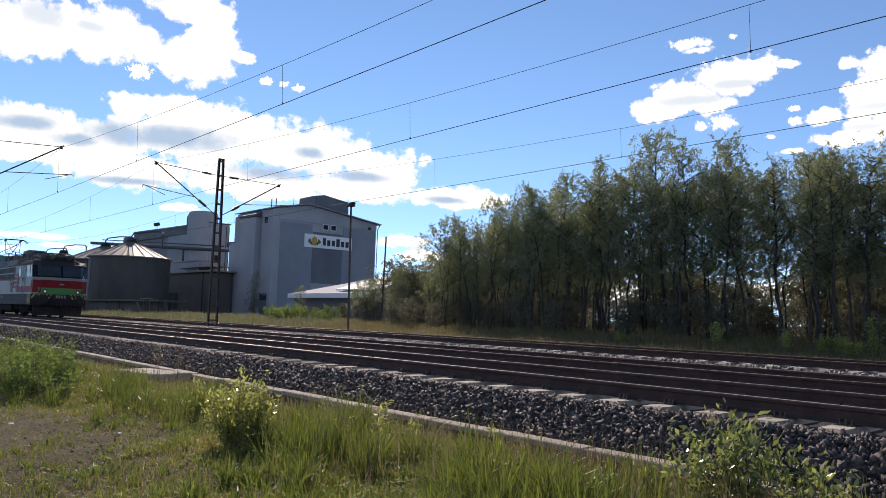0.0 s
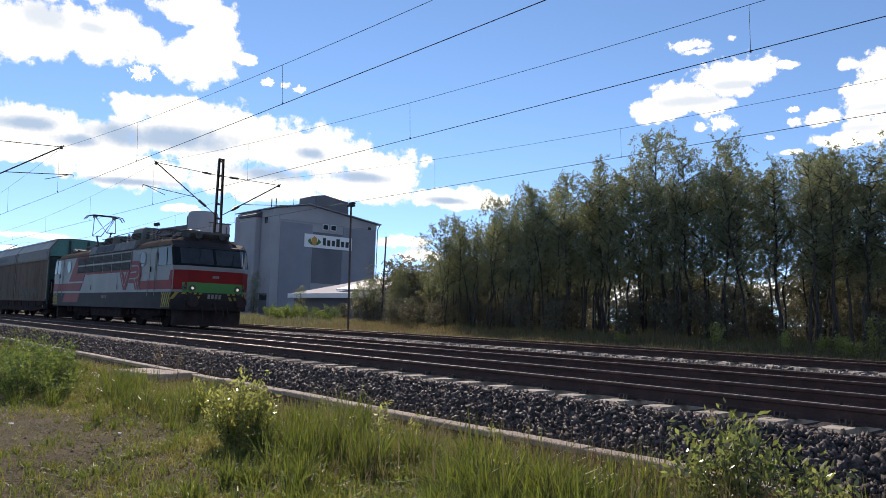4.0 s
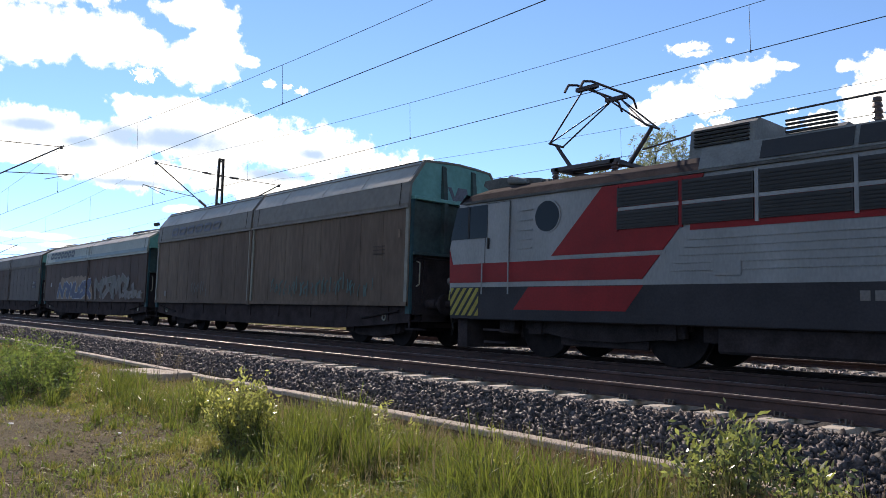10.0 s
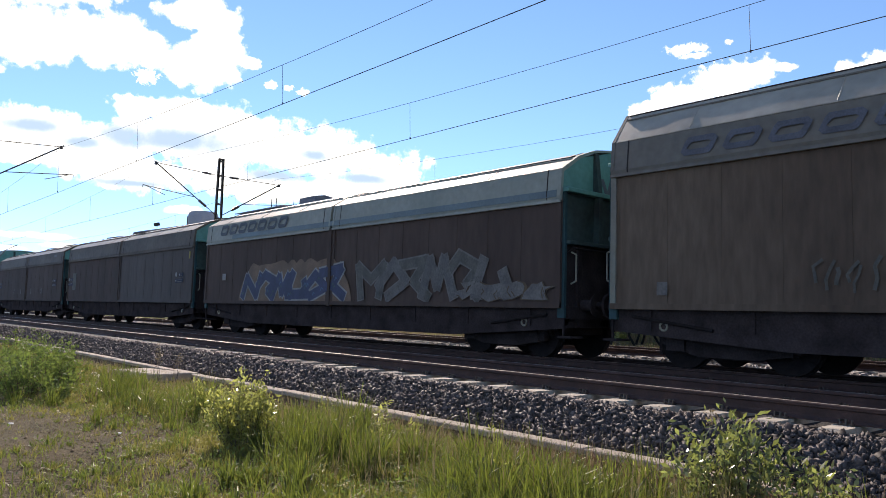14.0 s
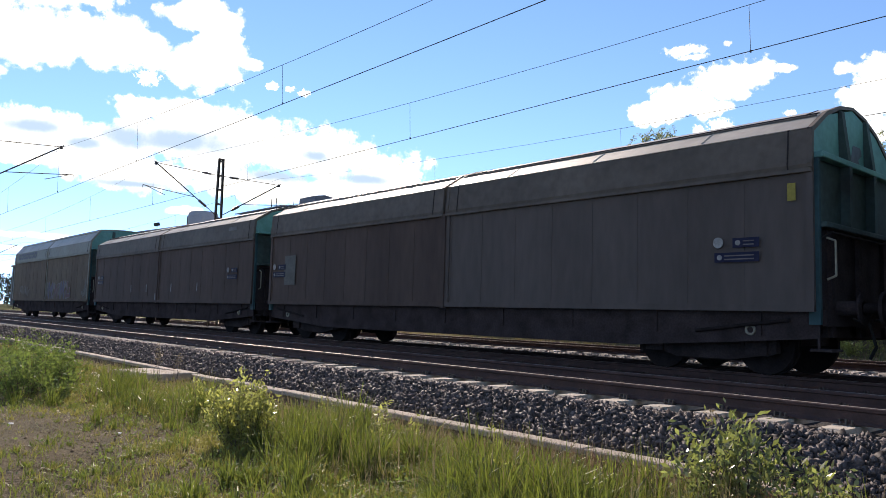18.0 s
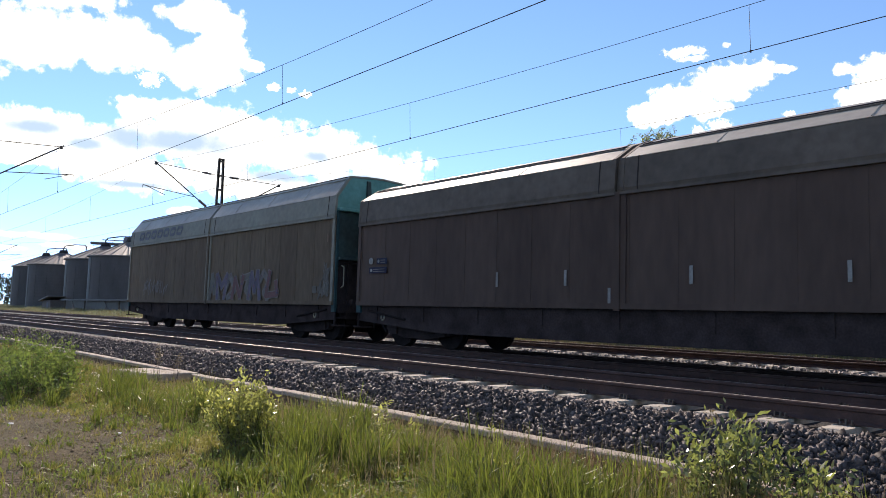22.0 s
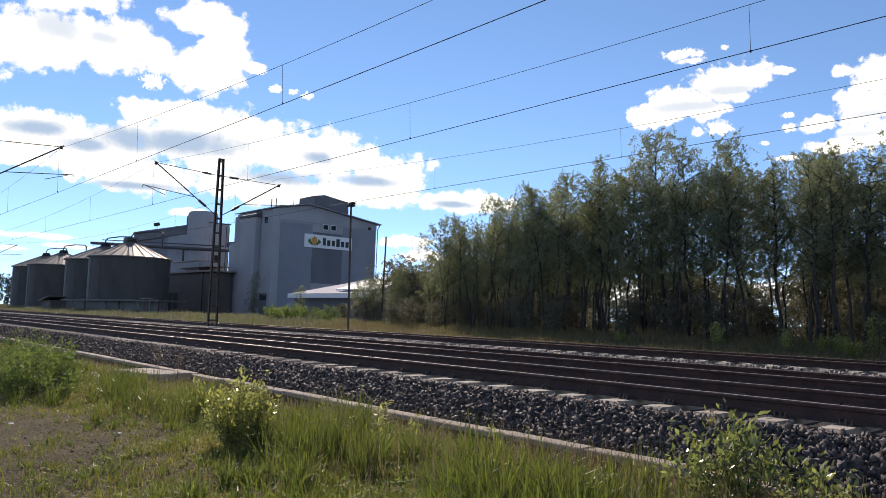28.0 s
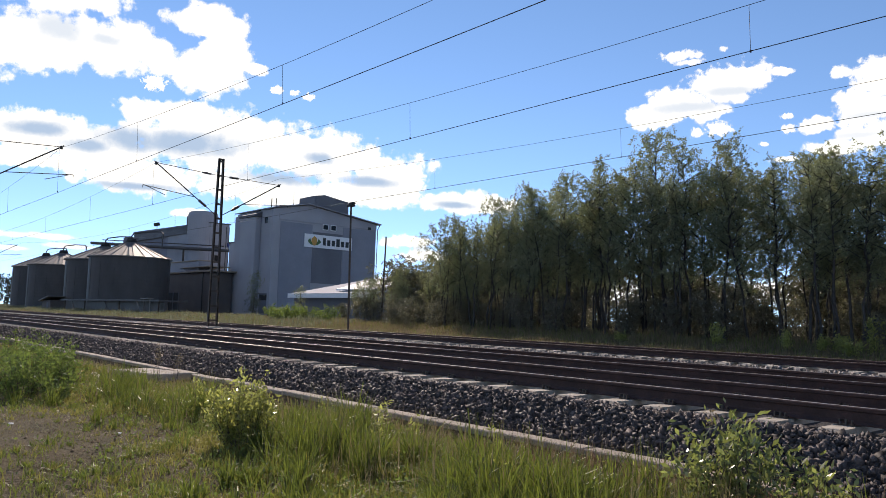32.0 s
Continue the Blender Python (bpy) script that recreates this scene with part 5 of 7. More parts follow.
def pantograph(parent, x, raised):
    p = part("pantograph", boxes((x - 0.85, x + 0.85, -0.6, -0.52, 3.86, 3.94), (x - 0.85, x + 0.85, 0.52, 0.6, 3.86, 3.94), (x - 0.75, x - 0.65, -0.6, 0.6, 3.86, 3.94), (x + 0.65, x + 0.75, -0.6, 0.6, 3.86, 3.94)), M["wire"], parent, "black raised pantograph" if raised else "black folded pantograph")
    for dx in (-0.75, 0.75):
        for y in (-0.56, 0.56):
            bm = bmesh.new()
            for k in range(4):
                rod(bm, (x + dx, y, 3.60 + 0.07 * k), (x + dx, y, 3.65 + 0.07 * k), 0.085, 0.06, n=10)
            part("insulator", bm, M["insulator"], p)
    top = 5.60 if raised else 4.10
    knee = 4.60 if raised else 4.02
    ks = 1.22 if raised else 1.5
    for d in (-1, 1):
        part("lower_arm", rods(((x + d * 0.72, 0, 3.95), (x + d * ks, 0, knee), 0.05, 0.04)), M["wire"], p)
        part("knee_tube", rods(((x + d * ks, -0.24, knee), (x + d * ks, 0.24, knee), 0.026)), M["wire"], p)
        for y in (-1, 1):
            part("upper_arm", rods(((x + d * ks, y * 0.22, knee), (x + d * 0.1, y * 0.5, top - 0.1), 0.02, 0.016)), M["wire"], p)
        part("diagonal", rods(((x + d * ks, -0.22, knee), (x + d * 0.1, 0.5, top - 0.1), 0.014)), M["wire"], p)
    for dx in (-0.19, 0.19):
        part("collector_strip", chain([(x + dx, -0.98, top - 0.24), (x + dx, -0.86, top - 0.06), (x + dx, -0.6, top), (x + dx, 0.6, top), (x + dx, 0.86, top - 0.06), (x + dx, 0.98, top - 0.24)], 0.026), M["wire"], p)
    for y in (-0.5, 0.5):
        part("head_bar", boxes((x - 0.26, x + 0.26, y - 0.05, y + 0.05, top - 0.12, top - 0.04)), M["wire"], p)
    part("spring_box", boxes((x - 0.7, x + 0.6, -0.14, 0.14, 3.9, 4.02), bevel=0.04), M["wire"], p)
    return p


def locomotive():
    o = tagged(empty("locomotive", 0, YB, ZR), "white, red and dark blue electric locomotive with raised pantograph", "locomotive")
    bm = bmesh.new()
    rings = []
    for z, w, c, f in LEVELS:
        pts = [(f, -0.72 * w), (f, 0.72 * w), (c, w), (-c, w), (-f, 0.72 * w), (-f, -0.72 * w), (-c, -w), (c, -w)]
        rings.append([bm.verts.new((x, y, z)) for x, y in pts])
    for a, b in zip(rings, rings[1:]):
        for k in range(8):
            bm.faces.new((a[k], a[(k + 1) % 8], b[(k + 1) % 8], b[k]))
    bm.faces.new(rings[0][::-1])
    bm.faces.new(rings[-1])
    bm.normal_update()
    for f in bm.faces:
        f.material_index = 1 if f.calc_center_median().z > 3.25 else 2 if f.calc_center_median().z < 1.1 else 0
    part("body", bm, [M["loco_white"], M["underframe"], M["underframe"]], o)
    Y = -1.55
    # painted fields on the side towards the camera, and plain bands on the other
    for y, s in ((Y, 1), (1.562, 1)):
        part("skirt_band", sheet(rect(-8.33, 8.33, 0.74, 1.40), y, 0.012), M["loco_dark"], o, "dark blue lower band")
        part("waist_stripe", sheet(rect(-8.37, 8.37, 1.40, 1.48), y, 0.014), M["loco_white"], o)
    part("red_band", sheet([(5.05, 1.5), (8.38, 1.5), (8.4, 2.23), (8.22, 2.23), (8.1, 1.86), (4.9, 1.86)], Y, 0.014), M["loco_red"], o)
    part("red_band", sheet([(-8.38, 1.5), (-3.45, 1.5), (-3.1, 1.9), (-8.3, 1.9), (-8.4, 2.2)], Y, 0.014), M["loco_red"], o)
    part("red_band", sheet([(-6.45, 0.94), (-3.78, 0.94), (-3.42, 1.39), (-6.05, 1.39)], Y, 0.016), M["loco_red"], o)
    part("red_sweep", sheet([(-5.48, 1.98), (-3.05, 1.98), (-2.5, 2.62), (-2.3, 3.19), (-4.3, 3.19)], Y, 0.014), M["loco_red"], o)
    part("red_band", sheet([(-2.55, 2.28), (3.6, 2.28), (3.75, 2.72), (-2.5, 2.72)], Y, 0.013), M["loco_red"], o)
    part("white_line", sheet(rect(-5.3, -3.0, 1.925, 1.975), Y, 0.012), M["loco_white"], o)
    # the emblem: a double-lined chevron and a double-lined loop
    for fill, lines in (([(2.39, 2.27), (2.83, 2.29), (3.06, 1.99), (3.32, 2.32), (3.78, 2.32), (3.28, 1.49), (2.98, 1.49)], [[(2.57, 2.30), (3.0, 1.71), (3.14, 1.71), (3.53, 2.31)]]),
                        ([(3.79, 2.26), (3.69, 2.71), (4.64, 2.71), (4.83, 2.64), (4.96, 2.52), (5.05, 2.38), (5.07, 2.24), (5.05, 2.06), (4.98, 1.93), (4.77, 1.81), (5.0, 1.5), (4.46, 1.5), (4.25, 1.78), (3.6, 1.79), (3.68, 1.97)],
                         [[(3.92, 2.51), (4.62, 2.51), (4.78, 2.45), (4.86, 2.3), (4.84, 2.12), (4.72, 2.02), (4.5, 1.98), (3.7, 1.97)], [(3.79, 2.23), (4.56, 2.25)], [(4.17, 1.96), (4.36, 1.96), (4.68, 1.51)], [(4.77, 1.80), (4.98, 1.5)]])):
        e = part("emblem", sheet(fill, Y - 0.016, 0.01), M["loco_red"], o, "red double-line emblem")
        for pts in lines:
            part("inner_line", sheet(stroke(pts, 0.055), Y - 0.027, 0.005), M["loco_white"], e)
    # louvre windows, two rows below and one in the roof
    for x0, x1 in ((-3.96, -2.75), (-2.68, -1.47), (-1.38, -0.05), (0.02, 1.24), (1.34, 2.52), (2.6, 3.75)):
        for z0, z1 in ((2.38, 2.70), (2.78, 3.12)):
            g = part("louvre_window", sheet(rect(x0, x1, z0, z1), Y - 0.012, 0.03), M["louvre"], o)
            for k in range(5):
                z = z0 + 0.03 + k * (z1 - z0 - 0.04) / 5
                part("slat", boxes((x0 + 0.03, x1 - 0.03, Y - 0.055, Y - 0.042, z, z + 0.022)), M["dark"], g)
    for x in (-3.97, -2.71, -1.42, -0.01, 1.29, 2.56, 3.78):
        part("pillar_trim", boxes((x - 0.03, x + 0.03, Y - 0.035, Y, 2.34, 3.15)), M["loco_white"] if x > -1.6 else M["loco_red"], o)
    part("window_rail", boxes((-3.96, 3.8, Y - 0.03, Y, 2.71, 2.77)), M["loco_white"], o)
    # round windows, doors, grab rails, ribs, flaps
    for x in (5.2, -5.6):
        bm = rods(((x, Y - 0.02, 2.76), (x, Y + 0.02, 2.76), 0.30), n=32)
        w = part("round_window", bm, M["dark_glass"], o)
        part("rim", rods(((x, Y - 0.012, 2.76), (x, Y + 0.02, 2.76), 0.33), n=32), M["loco_white"], w)
    for x in (6.38, -6.95):
        d = part("door", sheet(rect(x - 0.34, x + 0.34, 1.5, 3.14), Y, 0.006), M["loco_white"], o)
        part("door_handle", boxes((x - 0.26, x - 0.22, Y - 0.05, Y, 2.2, 2.42)), M["dark"], d)
        for dx in (-0.38, 0.38):
            part("grab_rail", rods(((x + dx, Y - 0.06, 1.25), (x + dx, Y - 0.06, 2.95 if dx > 0 else 1.9), 0.014)), M["loco_white"], o)
        part("step", boxes((x - 0.3, x + 0.3, Y - 0.06, Y + 0.1, 0.5, 0.54), (x - 0.3, x + 0.3, Y - 0.02, Y + 0.1, 0.25, 0.29)), M["underframe"], o)
        part("seam", sheet(stroke([(x - 0.35, 1.5), (x - 0.35, 3.16), (x + 0.35, 3.16), (x + 0.35, 1.5)], 0.018), Y - 0.006, 0.004), M["dark"], d)
    for k in range(6):
        z = 1.62 + 0.125 * k
        for x0, x1 in (((-2.9, 2.3),) if k < 5 else ()):
            part("rib", boxes((x0 + 0.08 * k, x1 - 0.06 * k, Y - 0.018, Y, z, z + 0.022)), M["loco_white"], o)
    for z in (2.15, 2.33, 2.52, 2.72, 2.92):
        part("rib", boxes((5.62, 5.86, Y - 0.02, Y, z, z + 0.02)), M["loco_white"], o)
        part("rib", boxes((-6.34, -5.98, Y - 0.02, Y, z, z + 0.02)), M["loco_white"], o)
        part("rib", boxes((4.2 if z > 2.6 else 4.95, 4.85 if z > 2.6 else 5.6, Y - 0.02, Y, z + 0.05, z + 0.07)), M["loco_white"], o)
    for x in (-1.9, 1.9):
        part("flap", sheet(rect(x - 0.22, x + 0.22, 1.53, 1.76), Y - 0.012, 0.014), M["loco_white"], o)
    for k in range(4):
        part("number_bar", sheet(rect(0.0 + 0.19 * k, 0.13 + 0.19 * k, 1.14, 1.28), Y - 0.012, 0.006), M["spray_grey"], o)
    part("gutter", boxes((-8.0, 8.0, Y - 0.03, Y + 0.06, 3.20, 3.25)), M["roof_grey"], o)
    # cabs
    for d in (1, -1):
        part("windscreen_band", front_panel(-1.535, 1.535, 2.42, 3.20, d, 0.010, 9), M["dark_glass"], o, "dark grey window band")
        for y0, y1 in ((-1.3, -0.06), (0.06, 1.3)):
            w = part("windscreen", front_panel(y0, y1, 2.50, 3.12, d, 0.02, 4), M["cab_glass"], o)
            part("wiper", rods(((d * (nose_x(2.5, 0.3) + 0.05), (y0 + y1) / 2, 2.48), (d * (nose_x(2.95, 0.3) + 0.05), (y0 + y1) / 2 + 0.14, 2.95), 0.012), n=4), M["dark"], w)
        part("front_red_band", front_panel(-1.52, 1.52, 1.49, 2.25, d, 0.010, 9), M["loco_red"], o)
        part("front_green_band", front_panel(-1.26, 1.26, 1.40, 1.78, d, 0.016, 9), M["loco_green"], o, "bright green front band")
        part("front_skirt", front_panel(-1.545, 1.545, 0.74, 1.40, d, 0.006, 9), M["loco_dark"], o, "dark front skirt")
        part("front_emblem", front_panel(-0.13, 0.13, 1.97, 2.06, d, 0.018, 3), M["loco_white"], o)
        part("stripe_field", front_panel(-1.54, 1.54, 1.10, 1.40, d, 0.010, 9), M["dark"], o)
        for s in (-1, 1):
            for k in range(5):
                part("warning_stripe", front_slant(s * (0.50 + 0.21 * k), s * 0.11, 1.12, 1.39, s * 0.14, d, 0.02), M["yellow"], o)
        for k in range(4):
            part("number_bar", front_panel(-0.28 + 0.15 * k, -0.18 + 0.15 * k, 1.17, 1.34, d, 0.02, 2), M["spray_white"], o)
        for y in (-0.92, 0.92):
            for z, r, m in ((1.56, 0.13, "lamp_glass"), (1.56, 0.09, "lamp_off")):
                yy = y if m == "lamp_glass" else y + (0.27 if y > 0 else -0.27)
                x = nose_x(1.56, yy)
                l = part("headlight" if m == "lamp_glass" else "tail_light", rods(((d * (x - 0.05), yy, 1.56), (d * (x + 0.06), yy, 1.56), r), n=18), M["roof_grey"], o)
                part("lens", rods(((d * (x + 0.06), yy, 1.56), (d * (x + 0.066), yy, 1.56), r * 0.42), n=18), M["lamp_glass" if d > 0 and m == "lamp_glass" else "dark_glass"], l)
        hood = part("lamp_hood", prisms(([(d * 6.35, 3.56), (d * 6.45, 3.72), (d * 7.6, 3.86), (d * 8.1, 3.84), (d * 8.14, 3.74), (d * 7.9, 3.56)], "y", -0.82, 0.82)), M["roof_grey"], o, "dark hood over the roof headlights")
        for y in (-0.48, 0.48):
            lamp = part("roof_headlight", rods(((d * 7.8, y, 3.66), (d * 8.16, y, 3.68), 0.135), n=18), M["roof_grey"], hood)
            part("lens", rods(((d * 8.16, y, 3.68), (d * 8.168, y, 3.68), 0.11), n=18), M["cab_glass"], lamp)
        for y in (-0.62, 0.62):
            part("horn", rods(((d * 6.7, y * 1.5, 3.66), (d * 7.2, y * 1.5, 3.74), 0.05, 0.10), n=12), M["roof_box"], o)
        part("cab_visor", front_panel(-1.5, 1.5, 3.14, 3.42, d, 0.03, 9), M["loco_dark"], o, "dark visor over the windscreen")
        # side windows of the cab
        for s in (-1, 1):
            w = part("cab_side_window", prisms(([(d * (6.86 if d > 0 else 7.24), 2.44), (d * 8.385, 2.44), (d * 8.18, 3.14), (d * (6.86 if d > 0 else 7.24), 3.14)], "y", *sorted((s * 1.515, s * (1.562))))), M["dark_glass"], o)
            part("window_bar", boxes((*sorted((d * 7.78, d * 7.83)), *sorted((s * 1.53, s * 1.572)), 2.45, 3.12)), M["dark"], w)
        # buffer beam with slanting yellow stripes at the corners
        part("buffer_beam", boxes((*sorted((d * 8.0, d * 8.5)), -1.3, 1.3, 0.72, 1.2)), M["underframe"], o)
        buffers(o, d * 8.5, d)
        part("plough", boxes((*sorted((d * 8.0, d * 8.3)), -1.35, 1.35, 0.12, 0.74)), M["underframe"], o)
        part("stripe_field", sheet([(d * 7.42, 1.39), (d * 8.34, 1.39), (d * 8.32, 0.78), (d * 7.50, 0.78)], Y - 0.012, 0.006), M["dark"], o)
        for k in range(7):
            x0 = 7.02 + 0.20 * k
            pts = below([(x0, 1.385), (x0 + 0.11, 1.385), (x0 + 0.56, 0.80), (x0 + 0.45, 0.80)], 7.46, 8.33)
            if len(pts) > 2:
                part("warning_stripe", sheet([(d * a, b) for a, b in pts], Y - 0.018, 0.005), M["yellow"], o)
    # roof: raised machine-room roof with its upper louvres, fans, resistors
    rf = part("machine_roof", prisms(([(-1.56, 3.26), (-1.44, 3.62), (-0.9, 3.70), (0.9, 3.70), (1.44, 3.62), (1.56, 3.26)], "x", -2.4, 3.9)), M["roof_box"], o)
    for x0, x1 in ((-1.38, -0.05), (0.02, 1.22)):
        part("roof_louvre", prisms(([(-1.566, 3.30), (-1.462, 3.59), (-1.43, 3.59), (-1.53, 3.30)], "x", x0, x1)), M["louvre"], rf)
    for x0, x1, z1, w in ((-3.1, -1.9, 4.26, 0.66), (0.9, 2.1, 4.42, 0.66), (2.25, 2.75, 4.12, 0.5), (-1.6, -0.6, 4.0, 0.4)):
        h = part("roof_hood", prisms(([(-w, 3.6), (-w + 0.08, z1 - 0.08), (-w + 0.2, z1), (w - 0.2, z1), (w - 0.08, z1 - 0.08), (w, 3.6)], "x", x0, x1)), M["roof_box"], o)
        for k in range(5):
            part("vent_slat", boxes((x0 + 0.1, x1 - 0.1, -w - 0.01, -w + 0.05, 3.86 + 0.065 * k, 3.89 + 0.065 * k)), M["dark"], h)
    part("roof_hatch", boxes((-7.4, -6.3, -0.7, 0.7, 3.55, 3.72), bevel=0.05), M["roof_grey"], o)
    part("roof_hatch", boxes((6.2, 7.3, -0.7, 0.7, 3.55, 3.78), bevel=0.05), M["roof_grey"], o)
    for x in (-2.3, -0.1, 0.45, 0.8, 3.15, 3.6, 4.0):
        bm = bmesh.new()
        for k in range(7):
            rod(bm, (x, -0.45, 3.66 + 0.085 * k), (x, -0.45, 3.72 + 0.085 * k), 0.10 - 0.005 * k, 0.06, n=10)
        part("roof_insulator", bm, M["insulator"], o)
    part("roof_busbar", chain([(-4.2, -0.45, 4.05), (-2.3, -0.45, 4.26), (-0.1, -0.45, 4.3), (0.8, -0.45, 4.28), (3.15, -0.45, 4.3), (4.2, -0.3, 4.1)], 0.018), M["wire"], o)
    part("breaker", rods(((0.2, 0.1, 3.8), (0.2, 0.1, 4.35), 0.14), n=12), M["insulator"], o)
    pantograph(o, -5.5, True)
    pantograph(o, 5.0, False)
    # running gear
    for x in (-4.7, 4.7):
        bogie(o, x, 3.0, 0.625)
    part("under_tank", boxes((-2.2, 2.2, -1.35, 1.35, 0.30, 0.74), bevel=0.04), M["underframe"], o)
    return o


# -- the wagons --
def wagon(kind, label, side, side_rear, hood, roof, extras):
    tall = kind == "tall"
    o = tagged(empty("covered_wagon", 0, YB, ZR), label, "freight wagon", "covered sliding-wall wagons of the train")
    eave, bend, wb = (3.41, 3.95, 1.52) if tall else (3.09, 3.65, 1.52)
    shoulder, ws, top = (4.53, 1.12, 4.60) if tall else (3.98, 1.02, 4.25)
    Y = 1.55
    # the ends, teal, with two ribs and a lower part painted dark like a recess
    for d in (1, -1):
        xs = sorted((d * 7.86, d * 7.98))
        end = part("end_wall", prisms(([(-1.46, 1.0), (1.46, 1.0), (1.48, eave), (wb - 0.03, bend), (ws - 0.02, shoulder - 0.03), (0, top - 0.04), (-ws + 0.02, shoulder - 0.03), (-wb + 0.03, bend), (-1.48, eave)], "x", *xs)), M["teal"], o, "faded teal steel end wall")
        for y in (-0.5, 0.5):
            part("end_rib", prisms(([(d * 7.98, eave + 0.2), (d * 8.12, eave + 0.2), (d * 8.03, top - 0.16), (d * 7.98, top - 0.12)], "y", y - 0.06, y + 0.06)), M["teal_grime_shade"], end)
        part("end_beam", boxes((*sorted((d * 7.98, d * 8.13)), -1.5, 1.5, eave + 0.12, eave + 0.21), bevel=0.012), M["teal"], end)
        part("end_panel", boxes((*sorted((d * 7.982, d * 7.995)), -1.44, 1.44, 2.28, eave + 0.12)), M["teal_grime_shade"], end, "grimy greyish teal panel")
        for y in (-0.5, 0.5):
            part("end_rib", prisms(([(d * 7.99, 2.28), (d * 8.13, 2.28), (d * 8.13, eave + 0.12), (d * 7.99, eave + 0.12)], "y", y - 0.055, y + 0.055)), M["teal_grime_shade"], end)
        part("end_beam", boxes((*sorted((d * 7.98, d * 8.14)), -1.46, 1.46, 2.2, 2.28), bevel=0.012), M["teal_grime_shade"], end)
        # Flat dark plate: the open recess's shade painted on together with its grime.
        part("end_recess_shade", boxes((*sorted((d * 7.985, d * 8.0)), -1.42, 1.42, 0.62, 2.2)), M["underframe"], end, "dark lower end, recess shade and grime in one colour")
        for y in (-1.05, 0.0, 1.05):
            part("end_stiffener", boxes((*sorted((d * 8.0, d * 8.06)), y - 0.06, y + 0.06, 0.62, 2.2)), M["underframe"], end)
        part("end_handrail", chain([(d * 8.0, -1.4, 2.02), (d * 8.16, -1.36, 2.12), (d * 8.16, 1.36, 2.12), (d * 8.0, 1.4, 2.02)], 0.02), M["wheel_steel"], end)
        part("faded_mark", prisms(([(-0.34, top - 0.62), (-0.22, top - 0.62), (-0.1, top - 0.85), (0.0, top - 0.6), (0.3, top - 0.6), (0.34, top - 0.72), (0.2, top - 0.8), (0.3, top - 0.95), (0.05, top - 0.92), (-0.14, top - 0.98)], "x", *sorted((d * 7.981, d * 7.986)))), M["logo_navy"], end)
        for y in (-1.52, 1.52):
            part("corner_post", boxes((*sorted((d * 7.9, d * 8.06)), *sorted((y * 0.995, y * 0.95)), 0.8, eave + 0.12)), M["teal_post"], end)
        for y in (-1.36, 1.2):
            part("grab_handle", chain([(d * 8.1, y, 1.45), (d * 8.22, y, 1.5), (d * 8.22, y, 2.0), (d * 8.1, y, 2.05)], 0.017), M["handle_pale"], o, "pale grab handle")
        part("end_step", boxes((*sorted((d * 7.9, d * 8.2)), -1.5, -1.1, 0.42, 0.46), (*sorted((d * 8.0, d * 8.03)), -1.48, -1.44, 0.42, 1.0)), M["underframe"], o)
        part("sole_corner", boxes((*sorted((d * 7.6, d * 8.1)), -1.4, 1.4, 0.78, 1.02)), M["underframe"], o)
        buffers(o, d * 8.1, d)
        bogie(o, d * 6.05, 1.8, 0.46)
    # two sliding halves, each a wall with pressed ribs and its hood
    for half, (x0, x1) in enumerate(((0.06, 8.0), (-8.0, -0.06))):
        sm = side if half == 0 else side_rear
        for s in (-1, 1):
            w = part("sliding_wall", boxes((x0, x1, *sorted((s * (Y - 0.07), s * (Y - 0.015))), 0.98, eave)), M[sm], o)
            n = 8
            for k in range(n + 1):
                x = x0 + 0.12 + (x1 - x0 - 0.24) * k / n
                part("wall_rib", boxes((x - 0.045, x + 0.045, *sorted((s * (Y - 0.015), s * (Y - 0.009))), 1.1, eave - 0.12)), M[sm], w)
            for xe in (x0, x1 - 0.11):
                part("edge_frame", boxes((xe, xe + 0.11, *sorted((s * (Y - 0.015), s * (Y + 0.02))), 1.0, eave - 0.05)), M["hood_dirty" if tall else sm], w)
            part("sill_rail", boxes((x0, x1, *sorted((s * (Y - 0.02), s * (Y + 0.03))), 0.98, 1.08)), M[sm], w)
        prof = [(Y + 0.02, eave - 0.03), (Y + 0.035, eave + 0.03), (wb + 0.02, bend), (ws, shoulder), (ws * 0.5, top - 0.02 if tall else top - 0.08), (0, top)]
        outer = prof + [(-y, z) for y, z in prof[-2::-1]]
        inner = [(y * 0.965, z - 0.04) for y, z in outer]
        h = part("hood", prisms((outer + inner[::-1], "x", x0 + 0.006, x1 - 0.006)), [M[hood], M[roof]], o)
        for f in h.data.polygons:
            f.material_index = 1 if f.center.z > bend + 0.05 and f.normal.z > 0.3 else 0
        for s in (-1, 1):
            part("eaves_ledge", boxes((x0, x1, *sorted((s * (Y - 0.01), s * (Y + 0.055))), eave - 0.09, eave - 0.035)), M[hood], h)
        for xx in ((x0, x0 + 0.07), (x1 - 0.07, x1)):
            part("hood_frame", prisms(([(y * 1.006, z + 0.012) for y, z in outer] + inner[::-1], "x", *xx)), M[hood], h)
        for xx in (x0 + 0.34, x1 - 0.36):
            part("hood_seam", prisms(([(y * 1.004, z + 0.008) for y, z in outer] + inner[::-1], "x", xx, xx + 0.022)), M["underframe"], h)
        # buckled sheets on the two slopes of the roof
        for s in (-1, 1):
            r = random.Random(len(label) * 10 + half * 3 + s)
            nx2, nz2 = 40, 5
            phase = [r.uniform(0, 6.28) for _ in range(6)]
            verts = []
            for a in range(nx2 + 1):
                x = x0 + 0.08 + (x1 - x0 - 0.16) * a / nx2
                for b in range(nz2 + 1):
                    u = b / nz2
                    edge = math.sin(math.pi * u) * min(1, a / 2, (nx2 - a) / 2)
